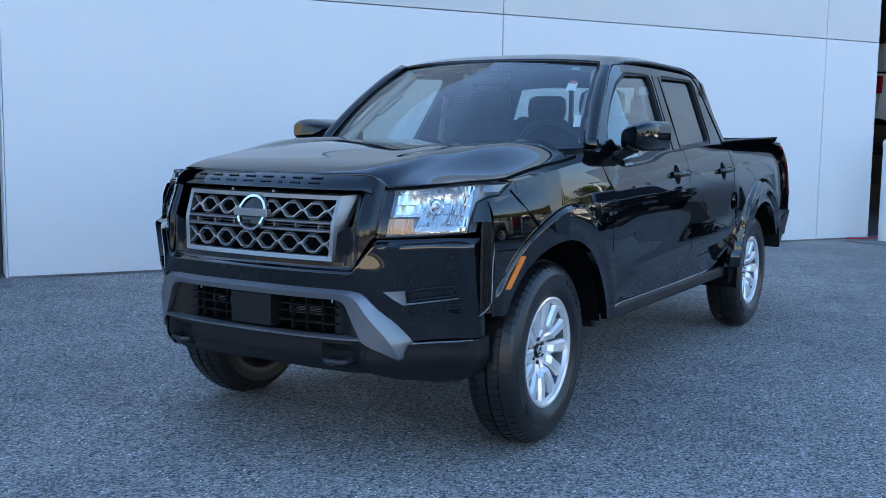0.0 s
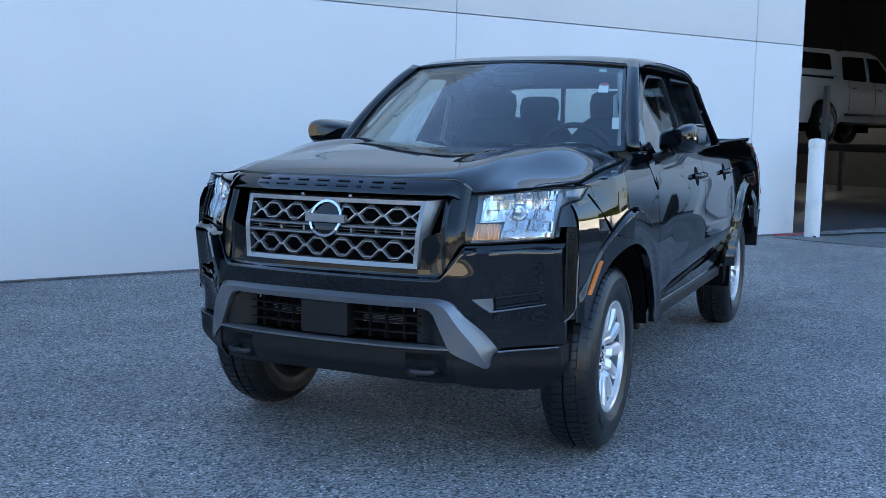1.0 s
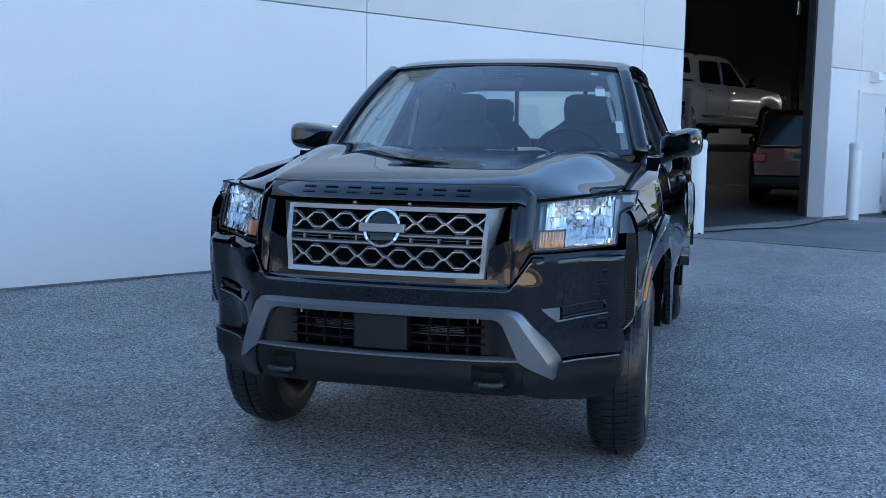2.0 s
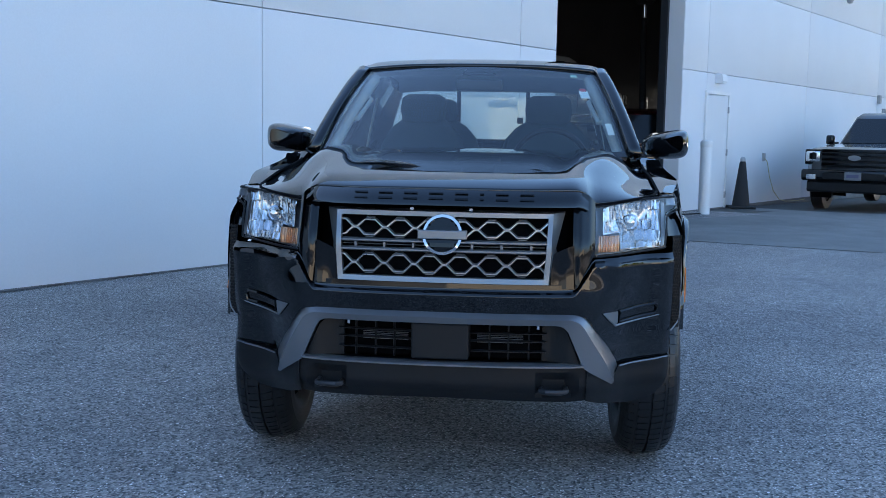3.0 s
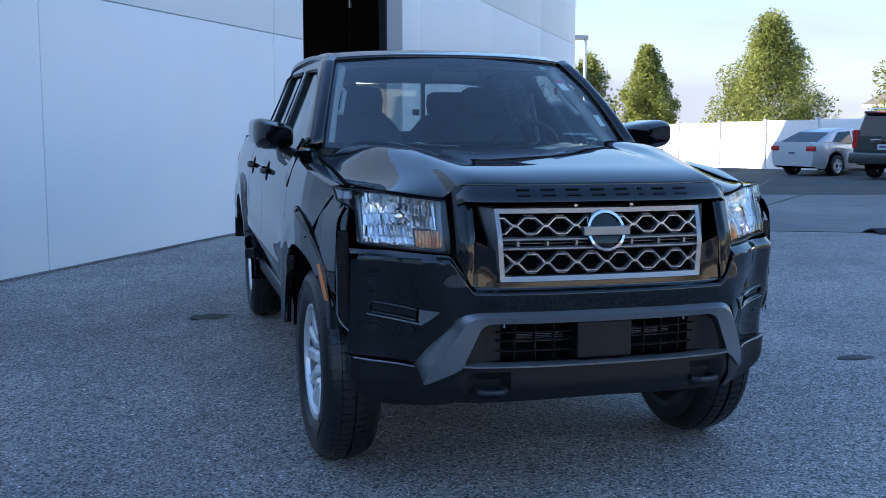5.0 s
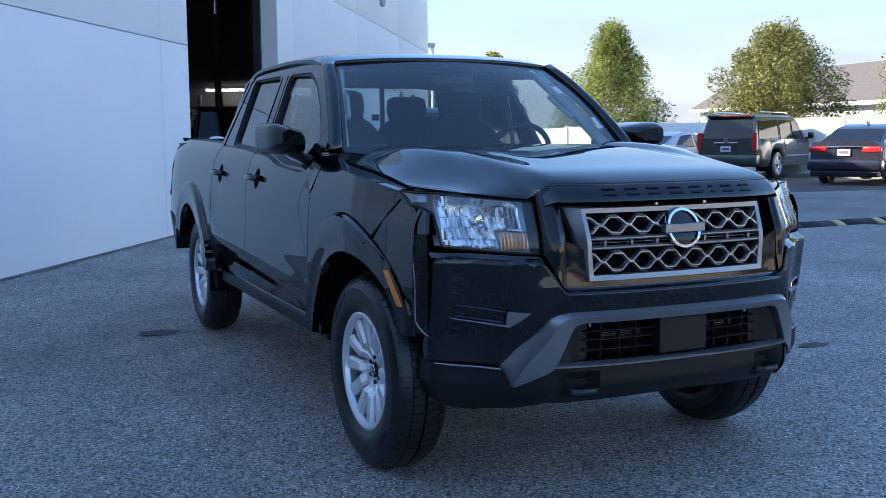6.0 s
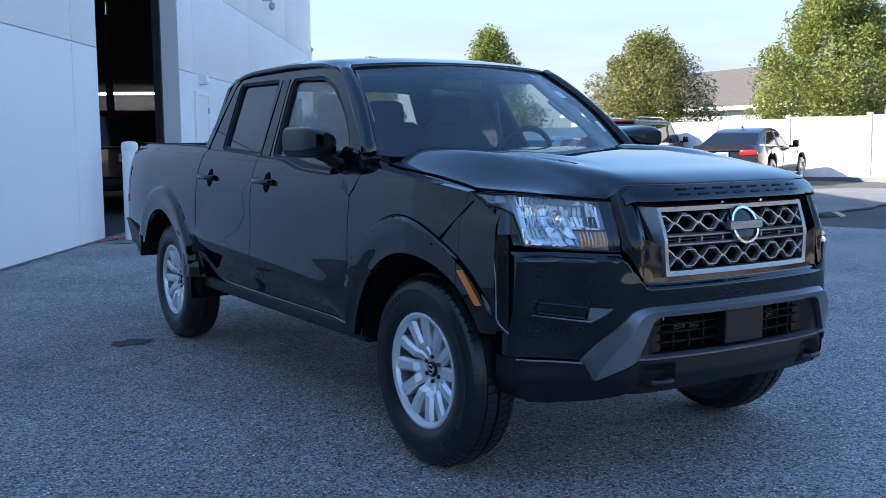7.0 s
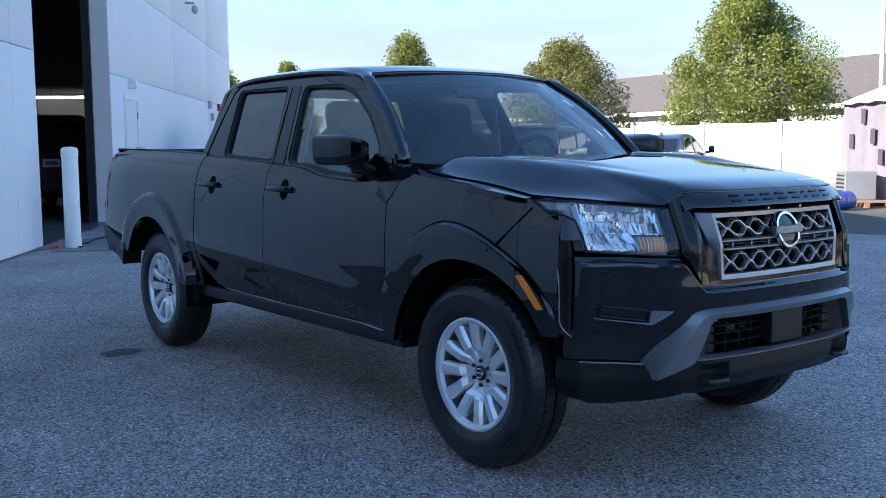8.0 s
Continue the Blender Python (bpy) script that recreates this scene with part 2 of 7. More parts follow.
def grid(fn, us, vs, bm=None):
    bm = bm or bmesh.new()
    rows = [[bm.verts.new(fn(u, v)) for v in vs] for u in us]
    for a, b in zip(rows, rows[1:]):
        for k in range(len(vs) - 1):
            q = (a[k], b[k], b[k + 1], a[k + 1])
            if len({tuple(round(c, 5) for c in v.co) for v in q}) > 3:
                bm.faces.new(q)
    return bm


def steps(a, b, n):
    return [a + (b - a) * i / n for i in range(n + 1)]


def lerp_table(table, x):
    return float(np.interp(x, [p[0] for p in table], [p[1] for p in table]))


def curve(table):
    """A smooth monotone curve through (x, value) points, held at its ends."""
    xs, ys = [p[0] for p in table], [p[1] for p in table]
    n = len(xs)
    h = [xs[i + 1] - xs[i] for i in range(n - 1)]
    d = [(ys[i + 1] - ys[i]) / h[i] for i in range(n - 1)]
    m = [d[0]] + [0.0 if d[i - 1] * d[i] <= 0 else 2 * d[i - 1] * d[i] / (d[i - 1] + d[i]) for i in range(1, n - 1)] + [d[-1]]

    def at(x):
        if x <= xs[0]:
            return ys[0]
        if x >= xs[-1]:
            return ys[-1]
        i = max(j for j in range(n - 1) if xs[j] <= x)
        t = (x - xs[i]) / h[i]
        return (ys[i] * (1 + 2 * t) * (1 - t) ** 2 + m[i] * h[i] * t * (1 - t) ** 2 + ys[i + 1] * t * t * (3 - 2 * t) + m[i + 1] * h[i] * t * t * (t - 1))
    return at


def prism(poly, fn0, fn1, bm=None):
    """A closed slab: a 2D outline mapped to space by fn0 (front) and fn1 (back)."""
    bm = bm or bmesh.new()
    a = [bm.verts.new(fn0(*p)) for p in poly]
    b = [bm.verts.new(fn1(*p)) for p in poly]
    fa = bm.faces.new(a)
    fb = bm.faces.new(b[::-1])
    n = len(poly)
    for i in range(n):
        bm.faces.new((a[i], b[i], b[(i + 1) % n], a[(i + 1) % n]))
    bmesh.ops.triangulate(bm, faces=[f for f in (fa, fb) if len(f.verts) > 4])
    bmesh.ops.recalc_face_normals(bm, faces=bm.faces)
    return bm


# ---- ground ----
def ground_z(x, y):
    """Nearly level, falling a little towards the far fence."""
    return -0.018 * max(0.0, y - 15.0)


_xs = [-400, -150, -60, -30, -15, 0, 10, 20, 30, 60, 150, 400]
_ys = [-400, -150, -60, -30, -10, 0, 10, 15, 20, 25, 30, 35, 40, 60, 150, 400]
ground = link_mesh("ground", grid(lambda x, y: (x, y, ground_z(x, min(y, 40))), _xs, _ys), M_ASPHALT_SUNLIT)
tagged(ground, "asphalt of the lot and its surroundings, coloured darker where the sun falls", "asphalt", kind="structure")

# wall frame: s along the facade, n out of it
P0 = Vector((0.41, 10.49, 0.0))
WU = Vector((0.5208, 0.8537, 0.0))
WN = Vector((0.8537, -0.5208, 0.0))
WALL_TURN = math.degrees(math.atan2(WU.y, WU.x))
WALL_M = Matrix(((WU.x, WN.x, 0, P0.x), (WU.y, WN.y, 0, P0.y), (0, 0, 1, 0), (0, 0, 0, 1)))


def wall_pt(s, n, z):
    return P0 + WU * s + WN * n + Vector((0, 0, z))


def wall_box(s0, s1, n0, n1, z0, z1, bevel=0.0, bm=None):
    bm = box(s0, s1, n0, n1, z0, z1, bevel, bm, WALL_M) if bm is None else box(s0, s1, n0, n1, z0, z1, bevel, bm, WALL_M)
    bmesh.ops.recalc_face_normals(bm, faces=bm.faces)
    return bm


def sheet(points, z=0.0, thick=0.05):
    """A flat paved slab with its top at z above the ground."""
    return prism([(p[0], p[1]) for p in points], lambda x, y: (x, y, ground_z(x, y) + z), lambda x, y: (x, y, ground_z(x, y) + z - thick))


# paler slab over the shaded part of the lot; its colour offsets the shade
tagged(link_mesh("pavement_5", sheet([tuple(wall_pt(s, n, 0)[:2]) for s, n in ((-50, -0.02), (5.2, -0.02), (5.2, 5.0), (-4.5, 15.5), (-50, 15.5))], 0.004), M_ASPHALT_SHADED), "asphalt lot with pale stone speckle, coloured paler where the building shades it", "asphalt", kind="structure")
# pale concrete pan across the lot, and the aprons in front of the bays
for i, pts in enumerate(([(0.25, 9.75), (4.9, 7.95), (10.4, 13.55), (8.2, 14.45), (5.2, 15.3), (4.1, 16.35)],
                         [(4.96, 7.92), (7.4, 6.9), (13.4, 8.1), (19, 10.8), (18.3, 12.4), (10.46, 13.5)])):
    tagged(link_mesh("pavement_%d" % (i + 1), sheet(pts, 0.009), M_CONC), "smooth pale grey concrete drive pan", "concrete", kind="structure")
tagged(link_mesh("pavement_3", sheet([tuple(wall_pt(s, n, 0)[:2]) for s, n in ((-15.0, 0.02), (-10.35, 0.02), (-10.35, 0.5), (-15, 1.6))], 0.009), M_CONC),
       "pale concrete apron at a bay", "concrete", kind="structure")

# ---- building: precast panels with recessed joints ----
TOP = 6.4
THICK = 0.32
BAY = (0.0, 4.25, 4.6)          # opening along the facade and its head
BAY2 = (-14.6, -10.35, 4.6)
wall_east = tagged(new("wall_east"), "smooth white painted precast panel wall with thin joints", "wall", kind="structure")
GAP = 0.010
LEVELS = [-1.0, 2.505, 4.15, TOP]
CUTS = [-52.0, -46.0, -40.0, -35.0, -30.0, -24.0, -19.0, -14.6, -10.35, -5.55, -0.92, 0.0, 4.25, 5.3, 10.85, 16.7, 22.6]
for a, b in zip(CUTS, CUTS[1:]):
    for c, d in zip(LEVELS, LEVELS[1:]):
        for o in (BAY, BAY2):
            if a >= o[0] - 0.01 and b <= o[1] + 0.01:
                c = max(c, o[2])
        if d - c < 0.1:
            continue
        bm = wall_box(a + GAP / 2, b - GAP / 2, -0.12, 0.0, c + (0 if c < 0 else GAP / 2), d - GAP / 2, 0.006)
        p = part("panel", bm, M_WALL, wall_east, smooth=40)
bm = bmesh.new()
for a, b in ((-52.0, BAY2[0]), (BAY2[1], BAY[0]), (BAY[1], 22.6)):
    wall_box(a + 0.004, b - 0.004, -THICK, -0.112, -1.0, TOP - 0.01, 0, bm)
for o in (BAY, BAY2):
    wall_box(o[0], o[1], -THICK, -0.112, o[2] + 0.004, TOP - 0.01, 0, bm)
part("backing", bm, M_JOINT, wall_east)
for o in (BAY, BAY2):
    bm = wall_box(o[0] - 0.0, o[0] + 0.012, -THICK, -0.005, 0, o[2])
    wall_box(o[1] - 0.012, o[1], -THICK, -0.005, 0, o[2], 0, bm)
    wall_box(o[0] + 0.013, o[1] - 0.013, -THICK, -0.005, o[2] - 0.012, o[2], 0, bm)
    part("reveal", bm, M_WALL, wall_east)
    # door track and bottom flashing
    bm = wall_box(o[1] - 0.09, o[1] - 0.02, -THICK - 0.1, -THICK + 0.03, 0, o[2] + 1)
    wall_box(o[0] + 0.02, o[0] + 0.09, -THICK - 0.1, -THICK + 0.03, 0, o[2] + 1, 0, bm)
    part("door_track", bm, M_DARKSTEEL, wall_east, "dark steel door track")
bm = bmesh.new()
for a, b in ((-52.0, BAY2[0] - 0.01), (BAY2[1] + 0.01, BAY[0] - 0.01), (BAY[1] + 0.01, 22.6)):
    wall_box(a, b, -0.05, 0.02, -1.0, 0.018, 0, bm)
part("footing", bm, M_CONC, wall_east)
# the rest of the shell
DEEP = -17.0
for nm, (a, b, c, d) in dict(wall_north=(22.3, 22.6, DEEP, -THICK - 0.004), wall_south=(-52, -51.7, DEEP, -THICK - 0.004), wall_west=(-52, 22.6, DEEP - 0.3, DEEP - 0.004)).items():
    tagged(link_mesh(nm, wall_box(a, b, c, d, -1.0, TOP - 0.02), M_INSIDE_DIM if nm == "wall_west" else M_WALL), "plain painted workshop wall", "wall", kind="structure")
tagged(link_mesh("roof", wall_box(-51.9, 22.5, DEEP, -0.13, TOP - 0.3, TOP - 0.03), M_INSIDE_DIM), "flat workshop roof deck", "roof", kind="structure")
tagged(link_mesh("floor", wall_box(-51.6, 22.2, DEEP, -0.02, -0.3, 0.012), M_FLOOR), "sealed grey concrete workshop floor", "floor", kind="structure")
tagged(link_mesh("wall_inside_1", wall_box(13.4, 13.6, DEEP, -THICK - 0.01, 0, TOP - 0.3), M_INSIDE_DIM), "plain inner workshop wall, its grey darkened for the dim room", "wall", kind="structure")
tagged(link_mesh("wall_inside_2", wall_box(-8.4, -8.2, DEEP, -THICK - 0.01, 0, TOP - 0.3), M_INSIDE_DIM), "plain inner workshop wall, its grey darkened for the dim room", "wall", kind="structure")
# unseen pale wall added across the lot, behind the camera, to bounce full sun
M_PLASTER = mat("pale_plaster", (0.40, 0.36, 0.31), 0.85, var=0.06, scale=0.6)
tagged(link_mesh("wall_bounce", wall_box(-60, -7, 33, 33.4, -0.5, 4.4), M_PLASTER), "plain pale wall added out of view across the lot to bounce sunlight", "wall", kind="structure")
# unseen tan gravel added before that wall, for more bounced light
M_DUST = mat("dry_gravel", (0.24, 0.21, 0.175), 0.95, var=0.2, scale=0.8, fine=30, bump=0.4)
tagged(link_mesh("pavement_4", sheet([tuple(wall_pt(s, n, 0)[:2]) for s, n in ((-60, 22), (-14, 22), (-9, 32.9), (-60, 32.9))], 0.008), M_DUST), "dry gravel sheet added out of view to bounce sunlight", "gravel", kind="structure")

# ---- the black pickup ----
M_PAINT = mat("black_clearcoat", (0.0012, 0.0014, 0.0022), 0.35, 0.0, coat=1.0, var=0.1, scale=4, fine=900, spec=0.0, coat_rough=0.015)
M_PAINT.node_tree.nodes["Principled BSDF"].inputs["Coat IOR"].default_value = 1.68
M_GLOSS = mat("gloss_black_plastic", (0.0025, 0.0025, 0.003), 0.06, 0.0, var=0.1)
M_MATTE = mat("matte_black_plastic", (0.009, 0.009, 0.010), 0.45, var=0.15, fine=600, bump=0.08, spec=0.32)
# near-black for black parts and for hollows, whose shade is put into the colour
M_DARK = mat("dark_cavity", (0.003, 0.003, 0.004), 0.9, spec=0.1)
M_GUN = mat("gunmetal_paint", (0.25, 0.255, 0.27), 0.32, 0.7, var=0.08, fine=700)
M_SILVER = mat("satin_silver", (0.30, 0.305, 0.315), 0.38, 0.75, var=0.06, fine=500)
M_CHROME = mat("chrome", (0.75, 0.76, 0.78), 0.08, 1.0, var=0.03)
M_ALLOY = mat("machined_alloy", (0.80, 0.805, 0.815), 0.24, 0.5, var=0.06, fine=300)
# darker alloy for the barrel and the pockets behind the spokes
M_ALLOY_DARK = mat("dark_alloy", (0.10, 0.105, 0.115), 0.4, 0.6)
M_STRAND = mat("bright_grille_strand", (0.52, 0.525, 0.535), 0.28, 0.8, var=0.05, fine=500)
M_TYRE = mat("tyre_rubber", (0.010, 0.010, 0.011), 0.34, var=0.25, scale=12, fine=200, bump=0.1, spec=0.55)
M_AMBER = mat("amber_lens", (0.85, 0.22, 0.02), 0.2, var=0.1, coat=0.5)
M_RED = mat("red_lens", (0.5, 0.02, 0.02), 0.2, var=0.1, coat=0.5)
M_REFLECT = mat("lamp_reflector", (0.80, 0.79, 0.77), 0.14, 0.95, var=0.05)
M_FABRIC = mat("charcoal_cloth", (0.02, 0.035, 0.037), 0.9, var=0.2, fine=300, bump=0.2)
M_TRIM = mat("grey_interior_trim", (0.42, 0.42, 0.41), 0.7)
M_SHIELD = glass_mat("windscreen_glass", (0.84, 0.91, 0.88), base=0.135)
M_SIDEGLASS = glass_mat("side_glass", (0.80, 0.85, 0.84), base=0.11)
M_PRIVACY = glass_mat("privacy_glass", (0.24, 0.26, 0.27), base=0.17)
M_LENS = glass_mat("clear_lens", (0.93, 0.95, 0.97))

truck = thing("pickup_truck", (0, 0, 0), "black four-door pickup truck with silver grille parked on asphalt", "pickup truck", turn=0.45)

ARCH_R = 0.460
AXLES = (0.0, 3.2)
AXLE_Z = 0.39
SIDE = [(0.36, 0.80), (0.44, 0.85), (0.50, 0.872), (0.58, 0.885), (0.68, 0.902), (0.76, 0.915), (0.82, 0.915), (0.95, 0.908), (1.05, 0.897), (1.12, 0.882), (1.17, 0.864), (1.21, 0.842), (1.26, 0.80), (1.32, 0.77)]
SIDE_AT = curve(SIDE)


def smooth01(t):
    t = min(1.0, max(0.0, t))
    return t * t * (3 - 2 * t)


def flare_edge(d, yc):
    """Outer radius of the wheel flare; the front one narrows towards the nose."""
    return 0.618 if yc > 1 else 0.55 + 0.068 * smooth01((d + 0.30) / 0.50)


def side_x(y, z):
    """Half width of the body at a place along and up it."""
    x = SIDE_AT(z)
    if 0.53 < y < 2.56 and z < 1.0:
        # sculpted lower doors: a soft ledge that rises to the rear and dies out before the front edge
        zc = 0.615 + 0.055 * (y - 0.6)
        live = smooth01((y - 0.58) / 0.30) * smooth01((2.62 - y) / 0.25)
        x += live * (0.018 * smooth01((zc + 0.09 - z) / 0.09) - 0.050 * smooth01((zc - z) / 0.16) - 0.006 * math.exp(-((z - zc - 0.17) / 0.09) ** 2))
    for yc in AXLES:
        r = math.hypot(y - yc, (z - AXLE_Z) * 1.0)
        if yc == 0.0 and (y < 0.0 or y > 0.531):
            continue
        flare = smooth01((flare_edge(y - yc, yc) - r) / (0.03 if yc > 1 else 0.014)) * (1.0 - 0.25 * smooth01((0.56 - r) / 0.08))
        x = max(x, (0.908 if z < 0.95 else x)) if r < 0.6 and z < 0.95 else x
        x += 0.024 * flare
    if y < 0.0:
        r = math.hypot(y, z - AXLE_Z)
        edge = flare_edge(y, 0.0)
        flare = smooth01((edge - r) / 0.014) * smooth01((y + 0.470) / 0.03)
        proud = lerp_table([(-0.48, 0.862), (-0.40, 0.871), (-0.30, 0.884), (-0.20, 0.902), (-0.10, 0.921), (0.0, 0.932)], y)
        x = max(x, 0.908) if z < 0.95 else x
        x -= lerp_table([(-0.48, 0.062), (-0.40, 0.052), (-0.30, 0.040), (-0.20, 0.025), (-0.10, 0.010), (0.0, 0.0)], y) * (1.0 + 0.6 * smooth01((z - 0.97) / 0.12))
        x += max(0.0, proud - x) * flare
    if y > 2.6:
        x -= 0.018 * (y - 2.6) / 1.5
    if y > 3.6:
        k = (y - 3.6) / 0.6
        x -= 0.03 * k * k
    return x


def arch_z(y, low):
    for yc in AXLES:
        d = abs(y - yc)
        if d < ARCH_R:
            return max(low, AXLE_Z + math.sqrt(ARCH_R * ARCH_R - d * d))
    return low


def columns(a, b, n):
    """Stations from a to b, crowded near the ends of the wheel arches."""
    ys = set(steps(a, b, n))
    for yc in AXLES:
        for k in range(25):
            y = yc + ARCH_R * math.cos(math.pi * k / 24)
            if a < y < b:
                ys.add(y)
    ys = sorted(ys)
    return [y for i, y in enumerate(ys) if i == 0 or y - ys[i - 1] > 0.002]


def side_panel(name, y0, y1, top, low, sign, n=16, rows=22, label=""):
    """One body side panel between two shut lines. top and low give the edges' heights."""
    bm = bmesh.new()
    rows_v = steps(0, 1, rows)

    def at(y, v):
        zb, zt = arch_z(y, low(y)), top(y)
        z = zb + (zt - zb) * v
        return (sign * side_x(y, z), y, z)

    grid(at, columns(y0, y1, n), rows_v, bm)
    bmesh.ops.remove_doubles(bm, verts=bm.verts, dist=0.0004)
    if sign < 0:
        bmesh.ops.reverse_faces(bm, faces=bm.faces)
    # returned edges
    rim = [e for e in bm.edges if e.is_boundary]
    ext = bmesh.ops.extrude_edge_only(bm, edges=rim)
    for v in [g for g in ext["geom"] if isinstance(g, bmesh.types.BMVert)]:
        v.co.x -= sign * 0.03
    bmesh.ops.recalc_face_normals(bm, faces=bm.faces)
    return part(name, bm, M_PAINT, truck, label, smooth=32)


BELT = [(0.40, 1.205), (0.55, 1.215), (0.62, 1.150), (0.75, 1.128), (0.95, 1.135), (1.15, 1.148), (1.32, 1.178), (1.45, 1.190), (1.66, 1.197), (1.75, 1.205), (2.3, 1.226), (2.62, 1.232)]
FENDER_TOP = [(-0.42, 1.073), (-0.34, 1.085), (0.0, 1.135), (0.36, 1.171), (0.53, 1.208)]
BED_TOP = [(2.5, 1.243), (3.2, 1.260), (4.2, 1.272)]
BELT_AT, FENDER_AT = curve(BELT), curve(FENDER_TOP)


def rear_low(y):
    return lerp_table([(1.6, 0.468), (2.25, 0.475), (2.38, 0.50), (2.52, 0.60)], y)


for sg in (1, -1):
    side_panel("fender", -0.285, 0.528, lambda y: FENDER_AT(y), lambda y: 0.46 if y > 0 else 0.62, sg, 60, 60)
    side_panel("front_door", 0.534, 1.660, lambda y: BELT_AT(y), lambda y: 0.468, sg, 20)
    side_panel("rear_door", 1.666, 2.520, lambda y: BELT_AT(y), rear_low, sg, 16)
    side_panel("bed_side", 2.530, 4.140, lambda y: lerp_table(BED_TOP, y), lambda y: 0.60 if y > 3.2 else 0.47, sg, 70, 40)


def cab_x(z):
    return 0.806 - 0.43 * (z - 1.244) - 0.12 * max(0.0, z - 1.5) ** 1.5


def loop_fill(loops, fn, sign, depth):
    """A thin shell with holes, from outlines in the side plane."""
    bm = bmesh.new()
    es = []
    for lp in loops:
        vs = [bm.verts.new((0, p[0], p[1])) for p in lp]
        es += [bm.edges.new((vs[i], vs[(i + 1) % len(vs)])) for i in range(len(vs))]
    bmesh.ops.triangle_fill(bm, use_beauty=True, use_dissolve=False, edges=es)
    for v in bm.verts:
        v.co.x = sign * fn(v.co.y, v.co.z)
    ext = bmesh.ops.extrude_face_region(bm, geom=list(bm.faces))
    for v in [g for g in ext["geom"] if isinstance(g, bmesh.types.BMVert)]:
        v.co.x -= sign * depth
    bmesh.ops.recalc_face_normals(bm, faces=bm.faces)
    return bm


def rounded(poly, r, n=5):
    """A polygon with rounded corners."""
    out = []
    k = len(poly)
    for i in range(k):
        p, a, b = Vector(poly[i]), Vector(poly[i - 1]), Vector(poly[(i + 1) % k])
        ra = min(r, (a - p).length * 0.45)
        rb = min(r, (b - p).length * 0.45)
        q0, q1 = p + (a - p).normalized() * ra, p + (b - p).normalized() * rb
        for j in range(n + 1):
            t = j / n
            out.append(tuple((1 - t) ** 2 * q0 + 2 * t * (1 - t) * p + t * t * q1))
    return out


FW = rounded([(0.70, 1.140), (1.14, 1.155), (1.33, 1.190), (1.545, 1.202), (1.655, 1.606), (1.27, 1.600), (1.08, 1.540), (0.91, 1.43), (0.76, 1.29)], 0.05)
RW = rounded([(1.715, 1.210), (2.315, 1.233), (2.410, 1.614), (1.820, 1.612)], 0.045)
CAB = rounded([(0.585, 1.19), (0.64, 1.262), (0.80, 1.40), (1.0, 1.555), (1.14, 1.635), (1.32, 1.672), (1.75, 1.690), (2.25, 1.685), (2.47, 1.665), (2.555, 1.60), (2.625, 1.22)]
              , 0.04)
CAB += [(2.30, 1.18), (1.6, 1.15), (1.2, 1.12), (0.75, 1.08)]


def shrink(poly, d):
    c = Vector((sum(p[0] for p in poly) / len(poly), sum(p[1] for p in poly) / len(poly)))
    return [tuple(Vector(p) + (c - Vector(p)).normalized() * d) for p in poly]


def cab_side_x(y, z):
    x = cab_x(z)
    if y < 1.15:
        x -= 0.11 * max(0.0, (1.15 - y)) ** 2 * smooth01((z - 1.08) / 0.2)
    return x


for sg in (1, -1):
    part("cab_side", loop_fill([CAB, FW, RW], cab_side_x, sg, 0.035), M_PAINT, truck, smooth=32)
    for nm, lp, gm in (("front_window", FW, M_SIDEGLASS), ("rear_window", RW, M_PRIVACY)):
        win = part(nm, loop_fill([shrink(lp, -0.004)], lambda y, z: cab_side_x(y, z) - 0.022, sg, 0.004), gm, truck, smooth=32)
        part("window_seal", loop_fill([shrink(lp, -0.001), shrink(lp, 0.022)], lambda y, z: cab_side_x(y, z) - 0.006, sg, 0.02), M_MATTE, win)
    # gloss applique on the pillar between the doors
    part("pillar_cover", loop_fill([[(1.575, 1.204), (1.692, 1.207), (1.792, 1.607), (1.685, 1.604)]], lambda y, z: cab_side_x(y, z) + 0.004, sg, 0.012), M_GLOSS, truck)


ROOF_EDGE = curve([(1.0, 1.615), (1.14, 1.640), (1.32, 1.676), (1.75, 1.693), (2.25, 1.688), (2.5, 1.655), (2.57, 1.61)])


# seal along the foot of the side windows
for sg in (1, -1):
    bm = grid(lambda y, v: (sg * ((side_x(y, BELT_AT(y)) - 0.004) * (1 - v) + (cab_side_x(y, BELT_AT(y)) - 0.02) * v), y, BELT_AT(y) - 0.004 + 0.008 * math.sin(math.pi * (0.2 + 0.8 * v))), steps(0.56, 2.52, 40), steps(0, 1, 4))
    part("belt_seal", bm, M_MATTE, truck, smooth=60)


def roof_z(x, y):
    edge = ROOF_EDGE(y)
    k = abs(x) / 0.637
    crown = lerp_table([(1.0, 0.020), (1.15, 0.026), (1.5, 0.026), (2.3, 0.024), (2.58, 0.012)], y)
    return edge + crown * (1 - k ** 3) - 0.012 * smooth01((k - 0.9) / 0.1)


bm = grid(lambda x, y: (x, y + 0.0 - (0.085 * (1 - (abs(x) / 0.637) ** 2) if y < 1.14 else 0.085 * (1 - (abs(x) / 0.637) ** 2) * max(0, (1.6 - y) / 0.46)), roof_z(x, y)),
          [0.637 * math.sin(math.pi / 2 * k / 14) for k in range(-14, 15)], [1.12, 1.14, 1.18, 1.24, 1.32, 1.45, 1.6, 1.75, 2.0, 2.25, 2.4, 2.5, 2.55, 2.58])
part("roof", bm, M_PAINT, truck, smooth=40, mods=(("SOLIDIFY", (0.02, -1)),))
part("antenna", box(-0.02, 0.02, 2.18, 2.32, 1.700, 1.742, 0.012), M_GLOSS, truck, smooth=40)


